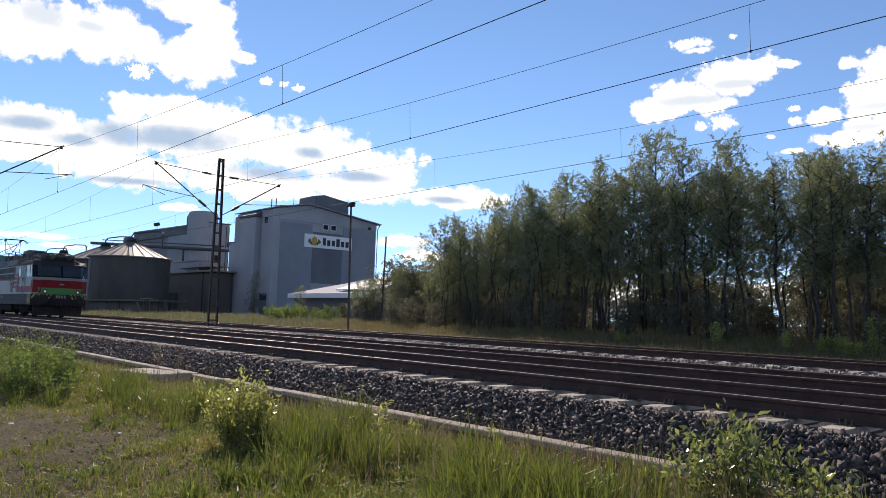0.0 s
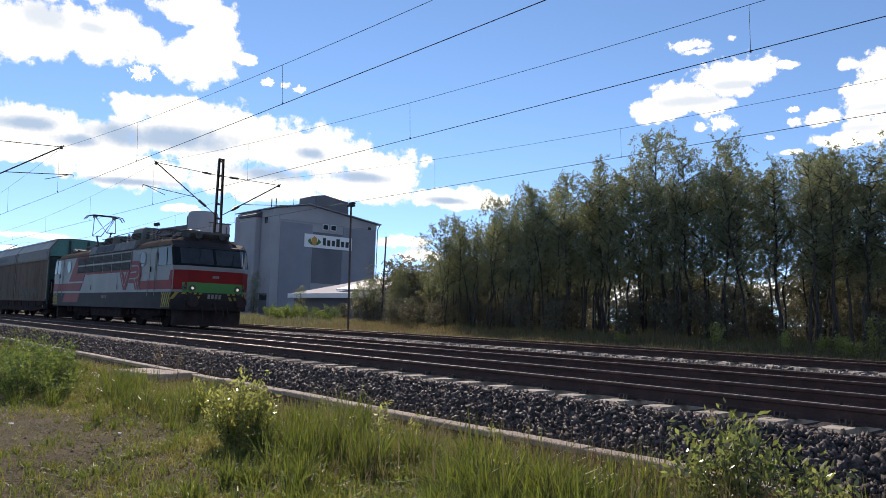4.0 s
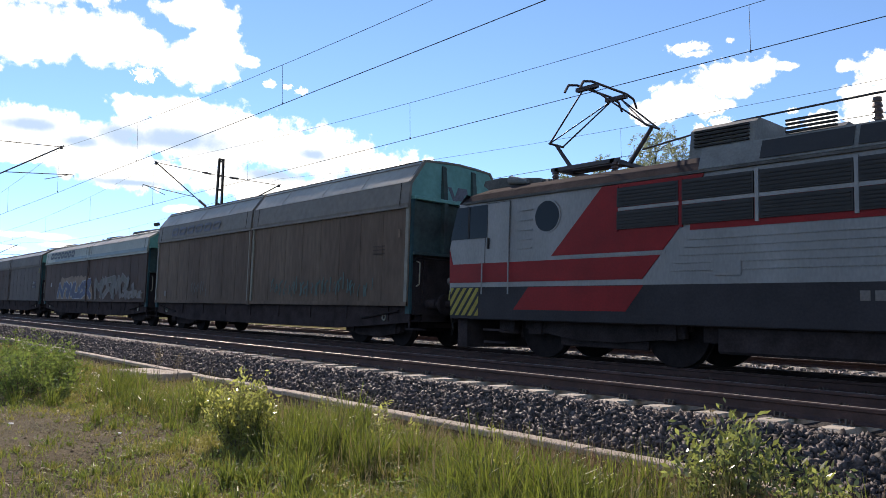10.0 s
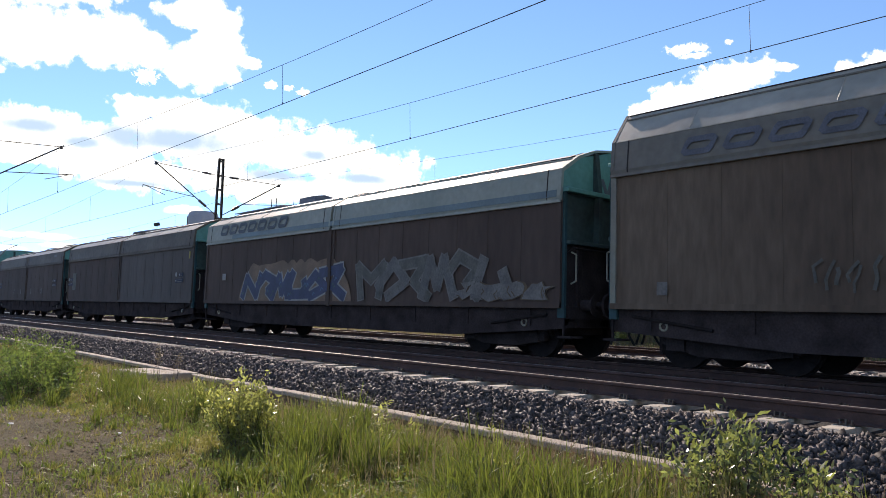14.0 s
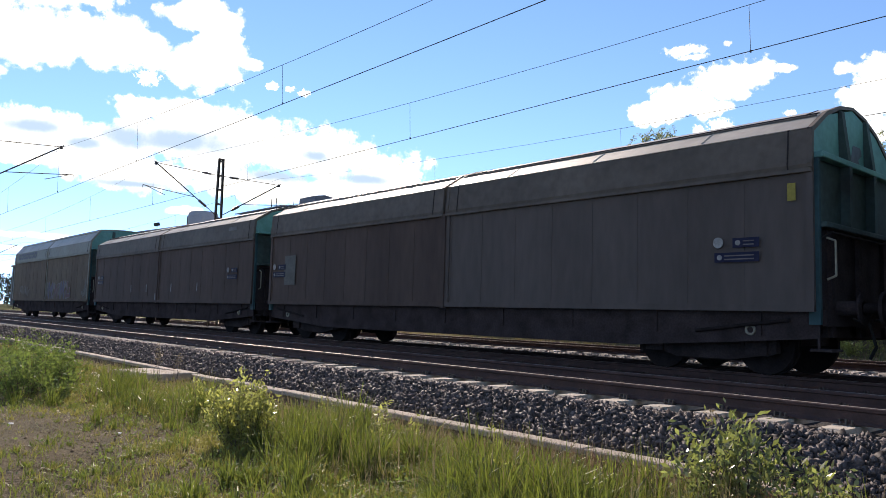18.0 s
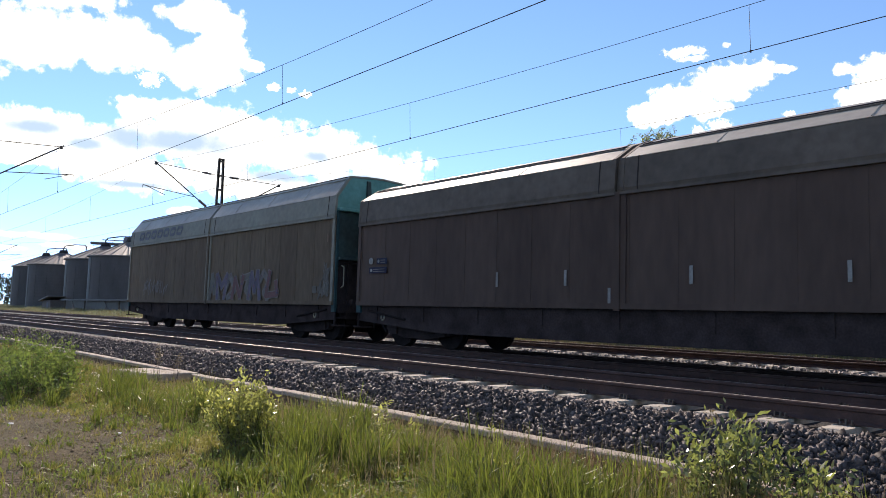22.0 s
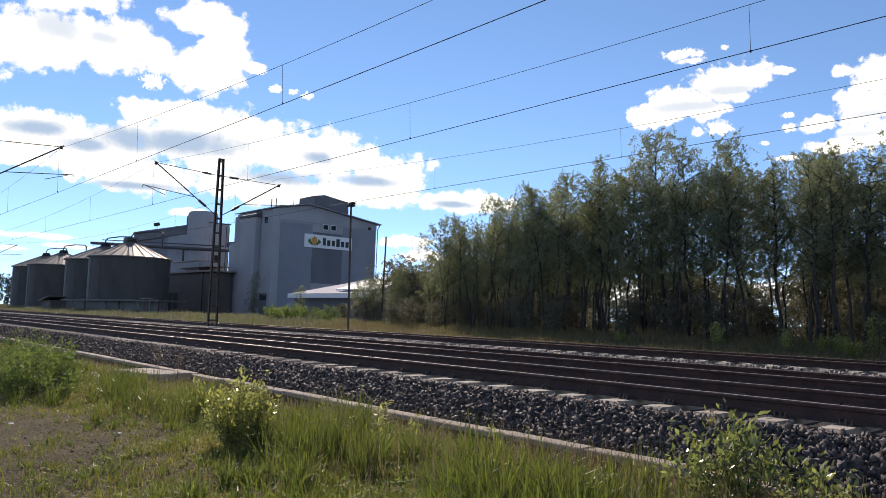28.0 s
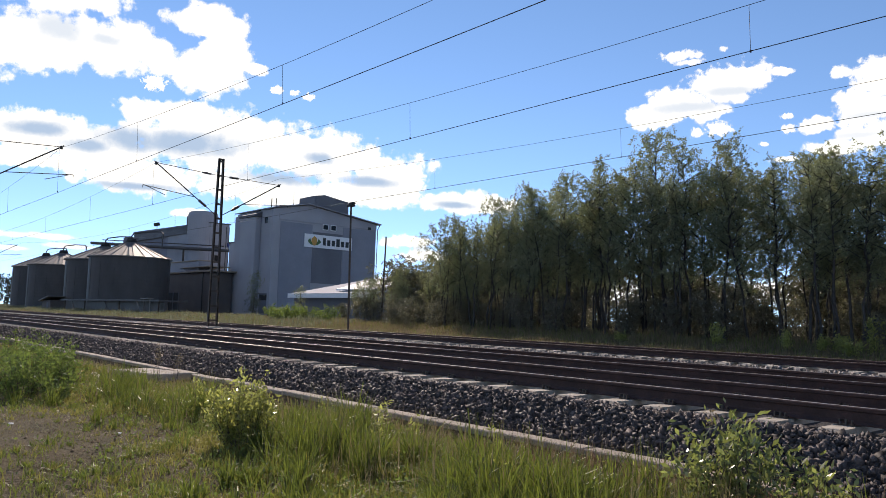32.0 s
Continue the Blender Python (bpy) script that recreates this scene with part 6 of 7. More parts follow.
                    buckle = 0.5 + 0.5 * math.sin(3.1 * x + 2.2 * u + phase[0] + 1.5 * math.sin(0.9 * x + phase[1]))
                    d2 = 0.012 + edge * 0.010 * buckle * (0.5 + 0.5 * math.sin(0.7 * x + phase[2]))
                    y2 = wb + 0.02 + (ws - wb - 0.02) * u
                    z2 = bend + (shoulder - bend) * u
                    nrm = Vector((0, shoulder - bend, wb + 0.02 - ws)).normalized()
                    verts.append((x, s * (y2 + nrm.y * d2), z2 + nrm.z * d2))
            w2 = nz2 + 1
            fs = [(a * w2 + b, (a + 1) * w2 + b, (a + 1) * w2 + b + 1, a * w2 + b + 1)[::-s] for a in range(nx2) for b in range(nz2)]
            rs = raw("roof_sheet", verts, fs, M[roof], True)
            rs.parent = h

            def slope(u, up):
                nrm = Vector((0, shoulder - bend, wb + 0.02 - ws)).normalized()
                return Vector((0, s * (wb + 0.02 + (ws - wb - 0.02) * u + nrm.y * up), bend + (shoulder - bend) * u + nrm.z * up))
            edge = Vector((x0 + 0.1, 0, 0)), Vector((x1 - 0.1, 0, 0))
            part("roof_moulding", rods((edge[0] + slope(0.80, 0.018), edge[1] + slope(0.80, 0.018), 0.022), n=5), M[hood], h)
            part("roof_moulding", rods((edge[0] + slope(0.97, 0.012), edge[1] + slope(0.97, 0.012), 0.018), n=5), M["underframe"], h)
            for k in range(3):
                at = Vector((x0 + (x1 - x0) * (0.22 + 0.27 * k + r.uniform(-0.06, 0.06)), 0, 0))
                part("roof_seam", rods((at + slope(0.05, 0.012), at + slope(0.78, 0.012), 0.014), n=4), M[roof], rs)
    # the frame between the two halves
    hoop = [(Y - 0.03, eave - 0.05), (Y - 0.02, eave + 0.03), (wb - 0.03, bend), (ws - 0.04, shoulder - 0.03), (ws * 0.5, top - 0.08 if tall else top - 0.13), (0, top - 0.05)]
    hoop = hoop + [(-y, z) for y, z in hoop[-2::-1]]
    part("middle_hoop", prisms((hoop, "x", -0.05, 0.05)), M[hood], o)
    for s in (-1, 1):
        part("middle_post", boxes((-0.055, 0.055, *sorted((s * (Y - 0.06), s * (Y + 0.05))), 0.95, eave - 0.04)), M[side_rear], o)
    for y0, y1 in ((-1.42, -1.3), (1.3, 1.42), (-0.3, 0.3)):
        part("sole_bar", boxes((-8.0, 8.0, y0, y1, 0.66, 0.98)), M["underframe"], o)
    part("floor", boxes((-7.9, 7.9, -1.45, 1.45, 0.94, 1.0)), M["underframe"], o)
    for s in (-1, 1):
        part("side_skirt", prisms(([(-8.0, 0.60), (-7.2, 0.54), (-4.9, 0.38), (4.9, 0.38), (7.2, 0.54), (8.0, 0.60), (8.0, 0.97), (-8.0, 0.97)], "y", *sorted((s * 1.40, s * 1.44)))), M["underframe"], o, "grimy dark side skirt")
        for k in range(9):
            part("skirt_bracket", boxes((-7.3 + 1.8 * k, -7.22 + 1.8 * k, *sorted((s * 1.44, s * 1.47)), 0.62, 0.97)), M["underframe"], o)
    part("brake_tank", rods(((1.0, -0.5, 0.62), (2.4, -0.5, 0.62), 0.17), n=14), M["underframe"], o)
    for d in (-1, 1):
        part("brace_rod", rods(((d * 7.6, -1.47, 0.86), (d * 6.1, -1.47, 0.66), 0.028)), M["wheel_steel"], o)
    for x in (-7.0, 7.0):
        part("tow_ring", chain([(x + 0.07 * math.cos(a), -1.45, 0.70 + 0.07 * math.sin(a)) for a in np.linspace(0, 2 * math.pi, 11)], 0.02, 5), M["handle_pale"], o)
    extras(o, -Y - 0.012, eave, bend)
    return o


def plate(o, name, x, z, w, h, material, y, label=""):
    return part(name, sheet(rect(x, x + w, z, z + h), y, 0.006), M[material], o, label)


def placards(o, y, x, z):
    """A round mark and two small notices with unreadable lines."""
    part("round_mark", rods(((x, y - 0.02, z + 0.19), (x, y - 0.008, z + 0.19), 0.085), n=18), M["spray_white"], o)
    for dx, dz, w in ((0.24, 0.10, 0.42), (-0.06, -0.12, 0.72)):
        a = plate(o, "notice_plate", x + dx, z + dz, w, 0.15, "sign_blue", y - 0.012, "small blue notice plate with light lines")
        for k in range(2):
            plate(a, "text_bar", x + dx + 0.17, z + dz + 0.035 + 0.055 * k, w - 0.25, 0.018, "spray_grey", y - 0.02)
        part("symbol", rods(((x + dx + 0.085, y - 0.026, z + dz + 0.075), (x + dx + 0.085, y - 0.018, z + dz + 0.075), 0.042), n=12), M["spray_white"], a)


def tag_shapes(o, y, x0, x1, z0, z1, colours, seed, n=8, backdrop=None):
    """Sprayed blocks of colour: rough interlocking shapes with pale outlines, no letters."""
    r = random.Random(seed)
    g = part("graffiti", bmesh.new(), M[colours[0]], o, "faded sprayed graffiti shapes")
    if backdrop:
        pts = []
        m = 90
        for k in range(m + 1):
            u = k / m
            dome = min(1.0, 6 * u, 6 * (1 - u))
            pts.append((x0 - 0.4 + (x1 - x0 + 0.8) * u, z0 + (z1 - z0 + 0.06) * dome ** 0.5 + 0.13 * abs(math.sin(u * 27 + 2 * math.sin(u * 9)))))
        part("sprayed_cloud", sheet([(x0 - 0.4, z0)] + pts + [(x1 + 0.4, z0)], y, 0.004), M[backdrop], g)
    w = (x1 - x0) / n
    for k in range(n):
        cx = x0 + (k + 0.5) * w + r.uniform(-0.12, 0.12) * w
        cz = (z0 + z1) / 2 + r.uniform(-0.05, 0.05)
        hx, hz = w * r.uniform(0.5, 0.72), (z1 - z0) / 2 * r.uniform(0.82, 1.06)
        m = r.randint(9, 13)
        turn = r.uniform(0, 6.28)
        quad = []
        for q in range(m):
            a = turn + 2 * math.pi * (q + r.uniform(-0.3, 0.3)) / m
            f = r.choice((0.4, 0.6, 0.9, 1.0, 1.15, 1.35))
            quad.append((cx + hx * f * math.cos(a) + 0.25 * hz * f * math.sin(a), cz + hz * min(f, 1.1) * math.sin(a)))
        big = [(cx + (u - cx) * 1.16 + 0.008, cz + (v - cz) * 1.07) for u, v in quad]
        lift = 0.0012 * (k % 4)
        part("outline_shape", sheet(big, y - 0.005 - lift, 0.004), M[colours[1]], g)
        part("fill_shape", sheet(quad, y - 0.0105 - lift, 0.004), M[colours[2 + k % (len(colours) - 2)]], g)
        for q in range(3):
            a = (cx + r.uniform(-0.8, 0.8) * hx, cz + r.uniform(-0.9, 0.2) * hz)
            b = (a[0] + r.uniform(-0.3, 0.5) * hx, a[1] + r.uniform(0.3, 1.1) * hz)
            mid = ((a[0] + b[0]) / 2 + r.uniform(-0.15, 0.15) * w, (a[1] + b[1]) / 2)
            part("sprayed_line", sheet(stroke([a, mid, b], 0.026), y - 0.016 - lift, 0.003), M[colours[1 if q else 0]], g)
    return g


BOLD = [[(0.0, 0.0), (0.22, 0.92), (0.72, 0.12), (0.95, 1.0)], [(0.0, 0.25), (0.5, 0.95), (1.0, 0.4), (0.35, 0.0)], [(0.0, 0.0), (0.3, 1.0), (0.5, 0.25), (0.75, 1.0), (1.0, 0.0)],
        [(0.25, 1.0), (0.0, 0.1), (0.95, 0.15), (0.8, 0.6)], [(0.0, 0.55), (0.4, 1.0), (0.95, 0.7), (0.6, 0.3), (0.9, 0.0)], [(0.0, 0.9), (0.85, 1.0), (0.5, 0.45), (0.95, 0.0)], [(0.1, 0.0), (0.0, 0.95), (0.5, 0.5), (0.95, 0.95), (0.8, 0.0)]]


def bold_piece(o, y, x0, x1, z0, z1, order, bar, edge, fill, spots, seed, backdrop=None):
    """A sprayed piece: thick bent bars with a pale edge, a fill and small marks."""
    r = random.Random(seed)
    g = part("graffiti", bmesh.new(), M[fill[0]], o, "bold sprayed graffiti shapes with pale edges")
    if backdrop:
        m = 110
        pts = [(x0 - 0.45, z0)]
        for k in range(m + 1):
            u = k / m
            dome = min(1.0, 7 * u, 7 * (1 - u)) ** 0.6
            pts.append((x0 - 0.45 + (x1 - x0 + 0.9) * u, z0 + (z1 - z0 + 0.14) * dome + 0.12 * abs(math.sin(u * 23 + 2 * math.sin(u * 11)))))
        part("sprayed_cloud", sheet(pts + [(x1 + 0.45, z0)], y, 0.003), M[backdrop], g)
    step = (x1 - x0) / len(order)
    for k, kind in enumerate(order):
        h = z1 - z0 - bar
        lean, size = r.uniform(-0.06, 0.12), r.uniform(0.88, 1.08)
        pts = [(x0 + step * (k - 0.16 + 1.3 * u + lean * v) + r.uniform(-0.03, 0.03), z0 + bar / 2 + h * v * size + r.uniform(-0.03, 0.03)) for u, v in BOLD[kind]]
        for q, (a, b) in enumerate(zip(pts, pts[1:])):  # each bar squared off past its corners
            dv = (Vector(b) - Vector(a)).normalized()
            lift = 0.0004 * q + 0.002 * (k % 2)
            for w, m2, out, more in ((bar * 1.36, edge, 0.004, 0.42), (bar, fill[k % len(fill)], 0.010, 0.30)):
                e = dv * bar * more
                part("sprayed_bar", sheet(stroke([(a[0] - e.x, a[1] - e.y), (b[0] + e.x, b[1] + e.y)], w), y - out - lift, 0.0003), M[m2], g)
        for q in range(4):
            a, b = r.choice(list(zip(pts, pts[1:])))
            u = r.random()
            px, pz = a[0] + (b[0] - a[0]) * u, a[1] + (b[1] - a[1]) * u
            part("sprayed_spot", sheet(stroke([(px - 0.05, pz - 0.04), (px, pz + 0.05), (px + 0.06, pz)], 0.03), y - 0.0145 - 0.0004 * q, 0.0003), M[r.choice(spots)], g)
    return g


def scrawl(o, y, x0, x1, z0, z1, material, seed, n):
    """Faded spray strokes, no letters."""
    r = random.Random(seed)
    g = part("graffiti", bmesh.new(), M[material], o, "faded teal spray strokes" if material == "spray_teal" else "faded spray strokes")
    for k in range(n):
        x = x0 + (x1 - x0) * (k + r.random()) / n
        z = z0 + (z1 - z0) * r.uniform(0, 0.35)
        h = (z1 - z0) * r.uniform(0.3, 0.75)
        pts = [(x, z), (x + r.uniform(-0.04, 0.05), z + h * 0.35), (x + r.uniform(-0.04, 0.06), z + h * 0.7), (x + r.uniform(-0.03, 0.16), z + h)]
        part("sprayed_line", sheet(stroke(pts, r.uniform(0.03, 0.065)), y - 0.0004 * (k % 5), 0.002), M[material], g)
    return g


def name_bars(o, y, x, z, w, h, material, n=6):
    """A company name on the hood as plain slanted bars."""
    s = part("hood_lettering", bmesh.new(), M[material], o, "faded company name as plain slanted shapes")
    step = w / n
    for k in range(n):
        a, b, lean, c = x + k * step, x + k * step + step * 0.78, h * 0.3, h * 0.22
        outer = [(a + c, z), (b - c, z), (b, z + c), (b + lean, z + h - c), (b + lean - c, z + h), (a + lean + c, z + h), (a + lean, z + h - c), (a, z + c)]
        mx, mz = sum(u for u, v in outer) / 8, z + h / 2
        inner = [(mx + (u - mx) * 0.66, mz + (v - mz) * 0.4) for u, v in outer]
        ring, hole = outer + outer[:1], inner + inner[:1]
        part("lettering_shape", sheet(ring + hole[::-1], y, 0.006), M[material], s)
    return s


def extras_one(o, y, eave, bend):
    hood_y = y + 0.03
    name_bars(o, y - 0.028, -6.6, eave + 0.10, 4.4, 0.30, "logo_navy")
    scrawl(o, y, 1.3, 6.6, 1.2, 1.8, "spray_teal", 5, 34)
    scrawl(o, y, -4.6, -3.2, 1.2, 1.85, "spray_faded", 6, 9)
    plate(o, "notice_plate", -7.05, 1.22, 0.2, 0.22, "spray_grey", y - 0.01, "small pale notice plate")
    for k in range(3):
        plate(o, "stencil_bar", 6.6, 2.25 + 0.09 * k, 0.5, 0.03, "side_dark", y - 0.006)
    plate(o, "yellow_patch", 7.62, 2.62, 0.08, 0.2, "spray_orange", y - 0.01)


def extras_two(o, y, eave, bend):
    s = part("hood_stripe", prisms(([(y - 0.03, eave + 0.02), (y - 0.018, eave + 0.16), (y, eave + 0.16), (y, eave + 0.02)], "x", -6.0, 7.9)), M["hood_blue"], o, "dull blue stripe along the hood")
    name_bars(o, y - 0.022, -6.9, eave + 0.17, 4.6, 0.34, "logo_dark", 7)
    bold_piece(o, y, -4.9, 0.6, 1.06, 2.02, [0, 4, 2, 3, 1, 5], 0.27, "spray_white", ["spray_navy"], ["spray_teal", "spray_blue"], 9, "spray_orange")
    bold_piece(o, y, 1.5, 6.6, 1.10, 2.12, [6, 1, 5, 2, 4, 3], 0.22, "spray_grey", ["spray_faded", "spray_dull"], ["spray_faded"], 12)
    plate(o, "notice_plate", -6.6, 1.75, 0.25, 0.22, "spray_white", y - 0.01)
    tag_shapes(o, y, 5.2, 7.7, 1.1, 1.55, ["spray_grey", "side_brown", "spray_grey"], 33, 4)


def extras_three(o, y, eave, bend):
    placards(o, y, 6.55, 1.85)
    plate(o, "yellow_patch", 7.64, 2.6, 0.12, 0.26, "yellow", y - 0.01)
    plate(o, "pale_sheet", -7.1, 1.55, 0.62, 0.85, "spray_faded", y - 0.004)
    placards(o, y, -7.7, 1.9)


def extras_four(o, y, eave, bend):
    placards(o, y, 6.3, 1.9)
    placards(o, y, -7.4, 1.9)
    plate(o, "roof_patch", 6.2, eave + 0.3, 0.6, 0.12, "spray_grey", y - 0.02)
    for k, x in enumerate((-3.0, -1.2, 1.4, 3.8)):
        plate(o, "chalk_mark", x, 1.4, 0.06, 0.3, "spray_white", y - 0.004)
    plate(o, "white_drip", -0.2, 1.0, 0.06, 0.35, "spray_white", y - 0.004)


def extras_five(o, y, eave, bend):
    name_bars(o, y - 0.028, -6.9, eave + 0.12, 4.6, 0.34, "logo_navy", 7)
    bold_piece(o, y, 0.35, 5.0, 1.06, 2.0, [2, 6, 1, 0, 5, 2, 4, 3], 0.17, "spray_grey", ["spray_faded", "spray_violet", "spray_grey", "spray_red"], ["spray_red", "spray_navy"], 21)
    scrawl(o, y, -6.2, -3.6, 1.25, 2.0, "spray_grey", 22, 22)
    tag_shapes(o, y, 7.3, 7.85, 1.1, 1.6, ["spray_grey", "spray_grey", "spray_faded"], 34, 3)
    tag_shapes(o, y, 7.55, 7.8, 1.5, 2.1, ["spray_grey", "spray_grey", "spray_faded"], 35, 2)
    plate(o, "notice_plate", 7.0, 1.3, 0.0 + 0.2, 0.2, "spray_faded", y - 0.003)
    plate(o, "yellow_patch", 7.66, 2.7, 0.07, 0.22, "spray_orange", y - 0.01)


TRAIN = [
    (-58.4, locomotive()),
    (-76.3, wagon("tall", "tall grimy covered wagon with dull teal ends and faded graffiti", "side_rust", "side_rust", "hood_rust", "roof_sheet", extras_one)),
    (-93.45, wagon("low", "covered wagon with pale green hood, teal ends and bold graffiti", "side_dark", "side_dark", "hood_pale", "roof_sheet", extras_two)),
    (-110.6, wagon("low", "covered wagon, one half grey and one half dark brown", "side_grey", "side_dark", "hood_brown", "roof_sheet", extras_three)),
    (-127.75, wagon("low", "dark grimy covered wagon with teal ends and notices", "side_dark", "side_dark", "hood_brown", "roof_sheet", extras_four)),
    (-144.9, wagon("tall", "last tall covered wagon, brown with violet graffiti", "side_brown", "side_brown", "hood_dirty", "roof_sheet", extras_five)),
]


# ---- clouds ----
def cloud(label, way, puffs, shades, drift, seed, dark=0.8, soft=0.3):
    """A far cloud: a sheet of vapour across the line of sight. puffs and shades: middle and half size, in metres on the sheet."""
    far = 2200.0
    wide = max(abs(p[0]) + 1.7 * p[2] for p in puffs)
    high = max(abs(p[1]) + 1.9 * p[3] for p in puffs)
    m = bpy.data.materials.new("cloud_vapour")
    m.use_nodes = True
    nt = m.node_tree
    nt.nodes.remove(nt.nodes["Principled BSDF"])
    tc = nt.nodes.new("ShaderNodeTexCoord")

    def calc(op, a, b=None, c=None):
        n = nt.nodes.new("ShaderNodeMath")
        n.operation = op
        for k, v in enumerate((a, b, c)):
            if v is None:
                continue
            if isinstance(v, (int, float)):
                n.inputs[k].default_value = v
            else:
                nt.links.new(v, n.inputs[k])
        return n.outputs[0]

    def noise(scale, detail, w):
        n = nt.nodes.new("ShaderNodeTexNoise")
        n.noise_dimensions = "4D"
        n.inputs["W"].default_value = w
        n.inputs["Scale"].default_value, n.inputs["Detail"].default_value, n.inputs["Roughness"].default_value = scale, detail, 0.66
        nt.links.new(tc.outputs["Object"], n.inputs["Vector"])
        return n.outputs[0]

    def union(rows, blend):
        total = None
        for px, py, rx, ry in rows:
            mp = nt.nodes.new("ShaderNodeMapping")
            mp.inputs["Location"].default_value = (-px / rx, -py / ry, 0)
            mp.inputs["Scale"].default_value = (1 / rx, 1 / ry, 0)
            nt.links.new(tc.outputs["Object"], mp.inputs[0])
            ln = nt.nodes.new("ShaderNodeVectorMath")
            ln.operation = "LENGTH"
            nt.links.new(mp.outputs[0], ln.inputs[0])
            d = calc("SUBTRACT", 1.0, ln.outputs["Value"])
            total = d if total is None else calc("SMOOTH_MAX", total, d, blend)
        return total

    def smooth(value, lo, hi):
        n = nt.nodes.new("ShaderNodeMapRange")
        n.interpolation_type = "SMOOTHSTEP"
        n.inputs["From Min"].default_value, n.inputs["From Max"].default_value = lo, hi
        nt.links.new(value, n.inputs[0])
        return n.outputs[0]

    fine = max(1.0, 330 / wide) ** 1.3                    # small clouds are torn more finely
    # rounded billows on the edge, with finer tatters on them
    cells = nt.nodes.new("ShaderNodeTexVoronoi")
    cells.feature = "SMOOTH_F1"
    cells.inputs["Scale"].default_value, cells.inputs["Detail"].default_value, cells.inputs["Smoothness"].default_value = 0.02 * fine, 3.5, 0.3
    nt.links.new(tc.outputs["Object"], cells.inputs["Vector"])
    wob = calc("MULTIPLY", calc("SUBTRACT", noise(0.010 * fine, 13, seed), 0.48), 1.9 if wide > 330 else 2.5)
    billow = calc("MULTIPLY", calc("SUBTRACT", 0.85, cells.outputs["Distance"]), 0.36)
    dens = calc("ADD", calc("ADD", union(puffs, 0.2), wob), billow)
    alpha = smooth(dens, 0.0, soft)
    col = nt.nodes.new("ShaderNodeMix")
    col.data_type = "RGBA"
    col.inputs["A"].default_value = (1.16, 1.26, 1.24, 1)
    col.inputs["B"].default_value = (0.22, 0.44, 0.74, 1)
    # the underside's shade, painted into the glow of the sheet
    if shades:
        under = smooth(calc("ADD", union(shades, 0.2), calc("MULTIPLY", calc("SUBTRACT", noise(0.014, 7, seed + 3), 0.5), 1.4)), -0.45, 0.75)
        thin = smooth(noise(0.02, 6, seed + 9), 0.5, 0.72)
        nt.links.new(calc("MULTIPLY", calc("MAXIMUM", under, calc("MULTIPLY", thin, 0.22)), dark), col.inputs["Factor"])
    else:
        col.inputs["Factor"].default_value = 0.08
    em = nt.nodes.new("ShaderNodeEmission")
    nt.links.new(col.outputs["Result"], em.inputs[0])
    tr = nt.nodes.new("ShaderNodeBsdfTransparent")
    mx = nt.nodes.new("ShaderNodeMixShader")
    nt.links.new(alpha, mx.inputs[0])
    nt.links.new(tr.outputs[0], mx.inputs[1])
    nt.links.new(em.outputs[0], mx.inputs[2])
    nt.links.new(mx.outputs[0], nt.nodes["Material Output"].inputs[0])
    at = eye + way * far
    bm = bmesh.new()
    bmesh.ops.create_grid(bm, x_segments=8, y_segments=4, size=1)
    bmesh.ops.scale(bm, vec=(wide, high, 1), verts=bm.verts[:])
    for v in bm.verts:
        v.co.z = -0.00006 * v.co.x ** 2
    o = part("cloud", bm, m)
    place = look(at, at + way)
    o.matrix_world = place
    tagged(o, label, "cloud", "fair-weather clouds")
    DRIFT.append((o, place, drift))
    return o


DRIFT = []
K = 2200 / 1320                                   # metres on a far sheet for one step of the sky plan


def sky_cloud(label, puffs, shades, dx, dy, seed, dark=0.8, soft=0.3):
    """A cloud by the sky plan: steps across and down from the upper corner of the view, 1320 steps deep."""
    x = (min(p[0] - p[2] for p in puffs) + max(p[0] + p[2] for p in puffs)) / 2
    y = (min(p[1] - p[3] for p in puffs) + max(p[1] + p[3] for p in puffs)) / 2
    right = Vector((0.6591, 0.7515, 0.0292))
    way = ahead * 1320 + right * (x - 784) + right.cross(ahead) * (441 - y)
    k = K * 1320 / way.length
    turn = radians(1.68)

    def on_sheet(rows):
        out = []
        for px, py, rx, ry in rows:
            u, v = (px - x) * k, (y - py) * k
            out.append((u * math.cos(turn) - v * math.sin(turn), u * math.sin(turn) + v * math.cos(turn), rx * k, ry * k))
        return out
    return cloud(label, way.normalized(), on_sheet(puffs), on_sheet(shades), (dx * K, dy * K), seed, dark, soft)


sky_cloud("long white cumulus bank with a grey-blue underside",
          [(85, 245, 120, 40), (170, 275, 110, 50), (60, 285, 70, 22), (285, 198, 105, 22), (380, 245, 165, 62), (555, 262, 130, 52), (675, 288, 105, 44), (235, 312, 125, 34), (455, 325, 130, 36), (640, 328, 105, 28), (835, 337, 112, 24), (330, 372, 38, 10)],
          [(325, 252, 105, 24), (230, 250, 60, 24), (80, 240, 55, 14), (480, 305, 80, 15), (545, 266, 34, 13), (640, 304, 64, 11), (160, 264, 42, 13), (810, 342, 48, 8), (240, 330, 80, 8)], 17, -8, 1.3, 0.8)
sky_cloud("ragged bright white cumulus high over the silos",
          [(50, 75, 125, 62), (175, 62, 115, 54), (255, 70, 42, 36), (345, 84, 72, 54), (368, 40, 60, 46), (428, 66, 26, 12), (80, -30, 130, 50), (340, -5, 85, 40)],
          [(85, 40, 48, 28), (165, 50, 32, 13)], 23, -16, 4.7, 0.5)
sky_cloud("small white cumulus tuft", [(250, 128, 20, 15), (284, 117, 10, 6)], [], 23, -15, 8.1)
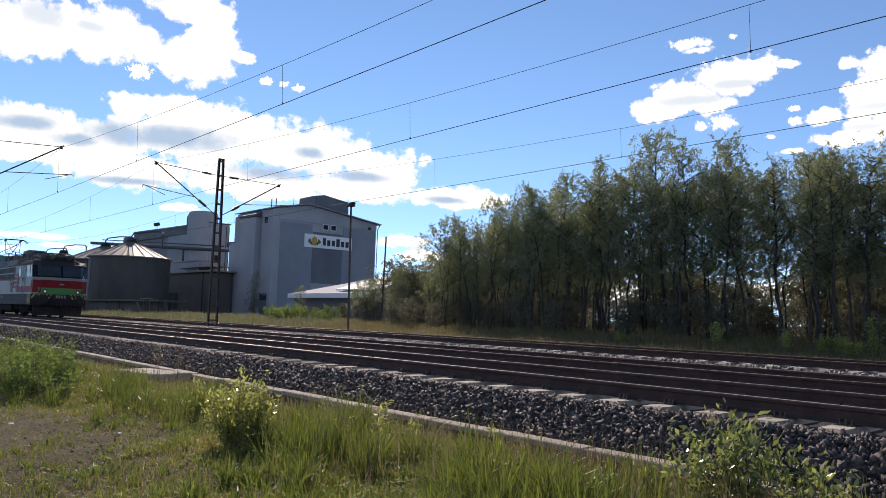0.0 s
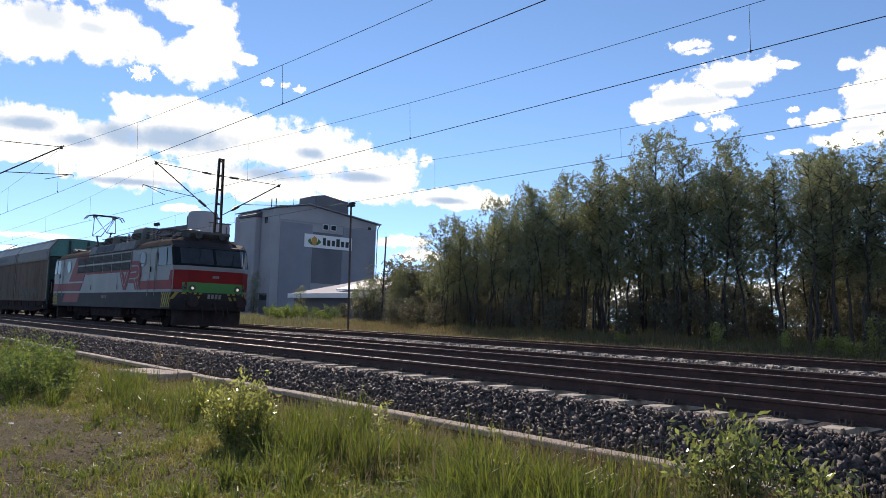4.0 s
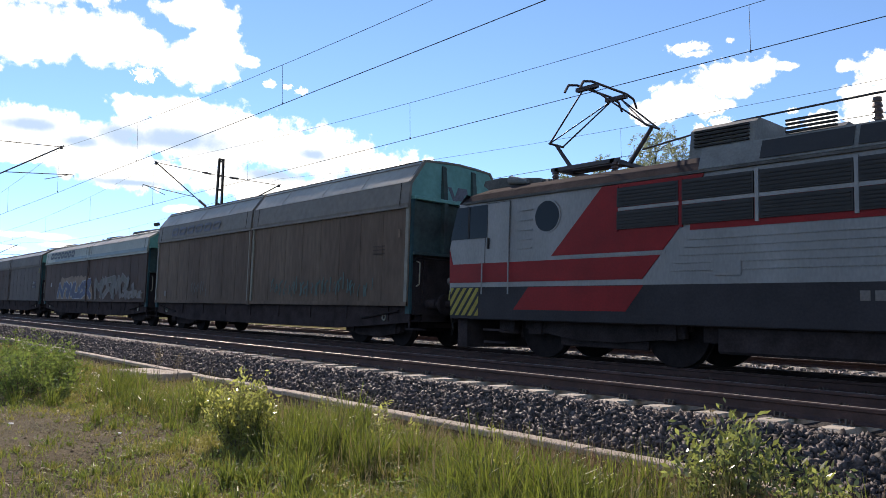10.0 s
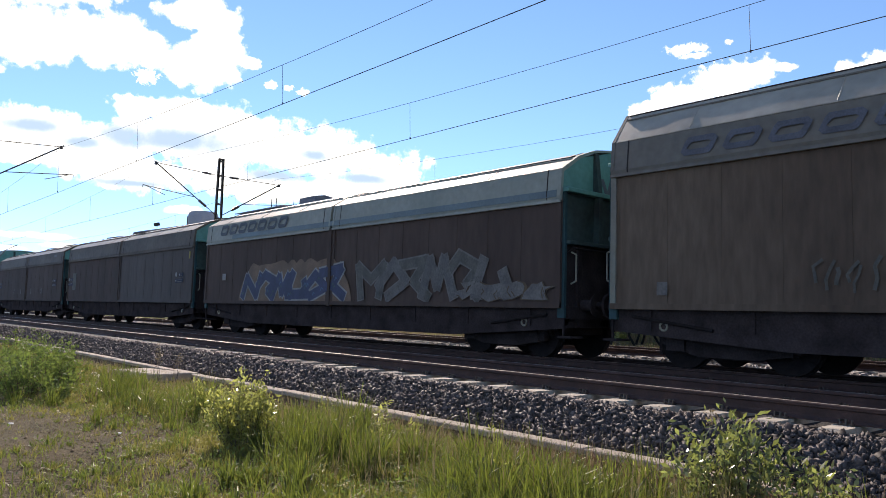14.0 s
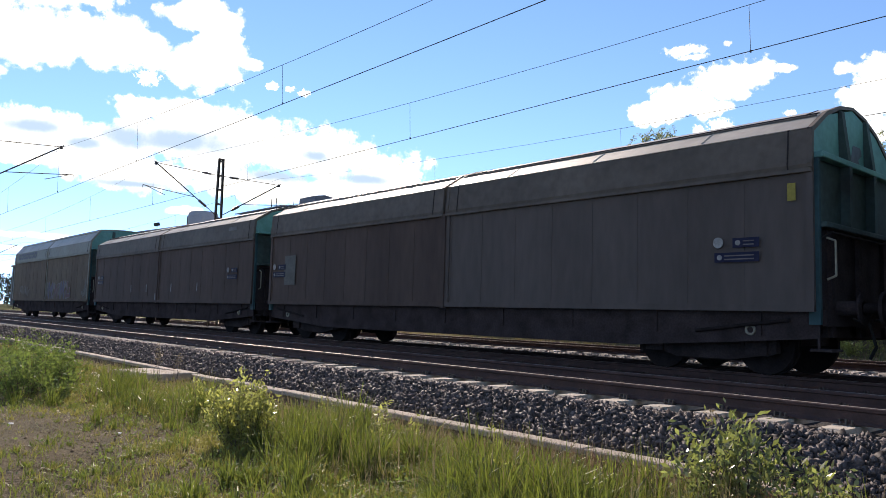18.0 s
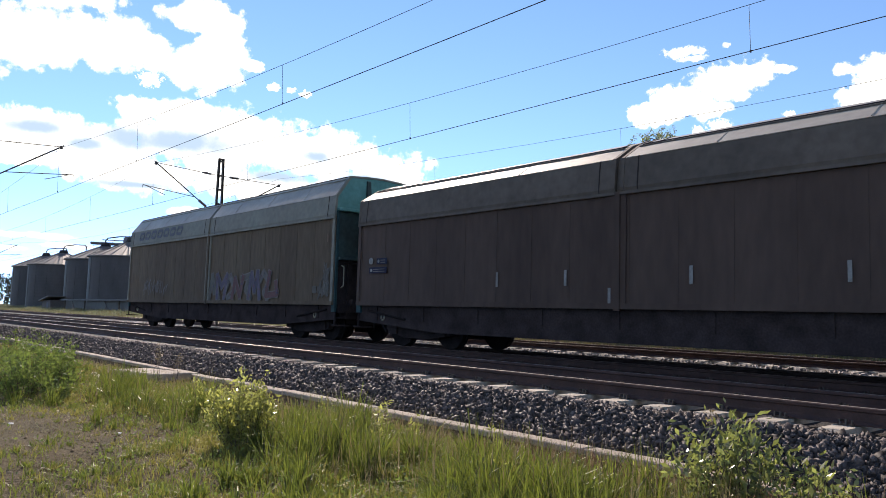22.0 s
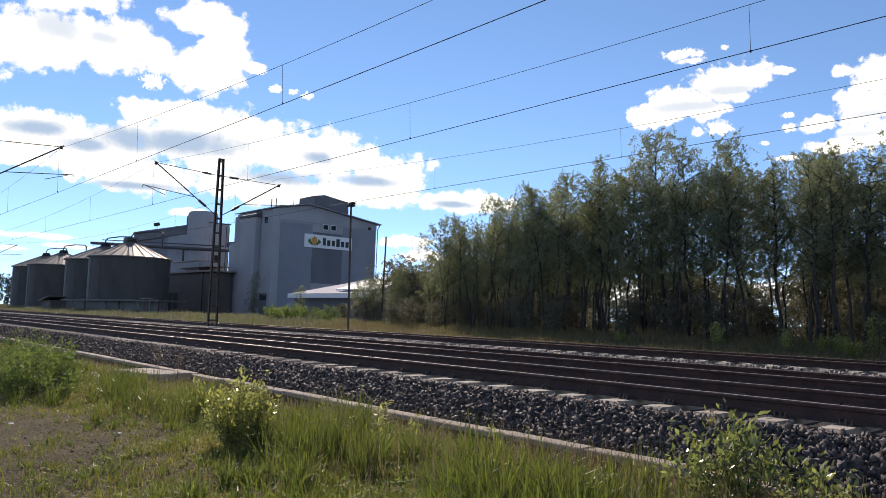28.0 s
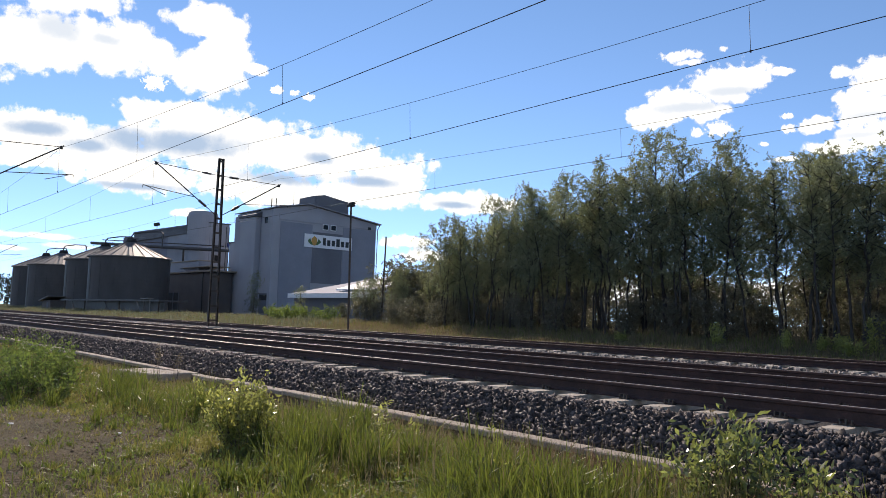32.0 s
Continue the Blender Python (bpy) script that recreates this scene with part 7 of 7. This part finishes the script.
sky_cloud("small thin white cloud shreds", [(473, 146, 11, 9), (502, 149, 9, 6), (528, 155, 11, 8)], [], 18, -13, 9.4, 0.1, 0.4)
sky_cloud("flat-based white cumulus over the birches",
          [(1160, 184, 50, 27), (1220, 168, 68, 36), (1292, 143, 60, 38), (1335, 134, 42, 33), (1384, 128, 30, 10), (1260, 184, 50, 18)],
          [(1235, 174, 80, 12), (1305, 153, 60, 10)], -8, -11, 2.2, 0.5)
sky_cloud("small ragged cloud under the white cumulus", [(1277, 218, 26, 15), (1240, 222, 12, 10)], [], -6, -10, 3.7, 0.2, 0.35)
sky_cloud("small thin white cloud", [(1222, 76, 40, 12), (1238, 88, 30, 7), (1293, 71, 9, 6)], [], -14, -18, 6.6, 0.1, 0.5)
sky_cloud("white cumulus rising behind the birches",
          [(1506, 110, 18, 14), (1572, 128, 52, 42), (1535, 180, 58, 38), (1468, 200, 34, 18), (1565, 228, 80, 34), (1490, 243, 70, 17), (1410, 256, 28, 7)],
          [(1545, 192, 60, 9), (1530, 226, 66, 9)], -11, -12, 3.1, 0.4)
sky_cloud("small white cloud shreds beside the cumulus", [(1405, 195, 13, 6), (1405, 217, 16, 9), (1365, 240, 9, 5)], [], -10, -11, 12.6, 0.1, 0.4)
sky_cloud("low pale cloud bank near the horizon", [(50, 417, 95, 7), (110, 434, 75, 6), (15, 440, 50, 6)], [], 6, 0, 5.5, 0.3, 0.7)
# Glowing sheets added to cover the yellow horizon behind the trees.
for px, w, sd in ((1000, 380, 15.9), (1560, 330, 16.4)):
    sky_cloud("long glowing cloud sheet added over the yellow horizon", [(px - 0.4 * w, 515, 0.6 * w, 26), (px + 0.3 * w, 520, 0.7 * w, 28)], [], 3, 0, sd, 0.2, 0.5)
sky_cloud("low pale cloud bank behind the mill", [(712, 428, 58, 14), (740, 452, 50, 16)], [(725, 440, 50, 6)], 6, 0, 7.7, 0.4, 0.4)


# broken cloud cover outside the view: unseen glowing sheets, added as white fill light
crowd = random.Random(5)
for k in range(12):
    a, e = heading + radians(58 + 20.5 * k + crowd.uniform(-6, 6)), radians(crowd.uniform(12, 48))
    way = Vector((-math.cos(a) * math.cos(e), math.sin(a) * math.cos(e), math.sin(e)))
    w, h = crowd.uniform(420, 700), crowd.uniform(150, 260)
    cloud("unseen glowing cloud sheet added for white fill light", way, [(-0.4 * w, -0.1 * h, 0.5 * w, 0.6 * h), (0.3 * w, 0.15 * h, 0.5 * w, 0.6 * h), (0.0, -0.3 * h, 0.7 * w, 0.4 * h)],
          [(0, -0.3 * h, 0.5 * w, 0.2 * h)], (20, -8), 11.0 + k, 0.5)


# ---- what moves ----
def motions():
    """The train rolls through at a steady speed, its wheels turn, the clouds drift."""
    for x, vehicle in TRAIN:
        walk(vehicle, [(t, pose(x + SPEED * t, YB, ZR)) for t in (0, 8, 16, 24, 32.0)])
    for ws, r, w in SPIN:
        turn = math.degrees(SPEED / r)
        step = 80 / turn
        n = int(32.0 / step) + 1
        walk(ws, [(32.0 * k / n, pose(w, 0, r, 0, 0, 0) @ Matrix.Rotation(radians(turn * 32.0 * k / n), 4, "Y")) for k in range(n + 1)])
    for ob, place, (dx, dy) in DRIFT:
        walk(ob, [(0, place), (32.0, place @ Matrix.Translation((dx, dy, 0)))])


motions()
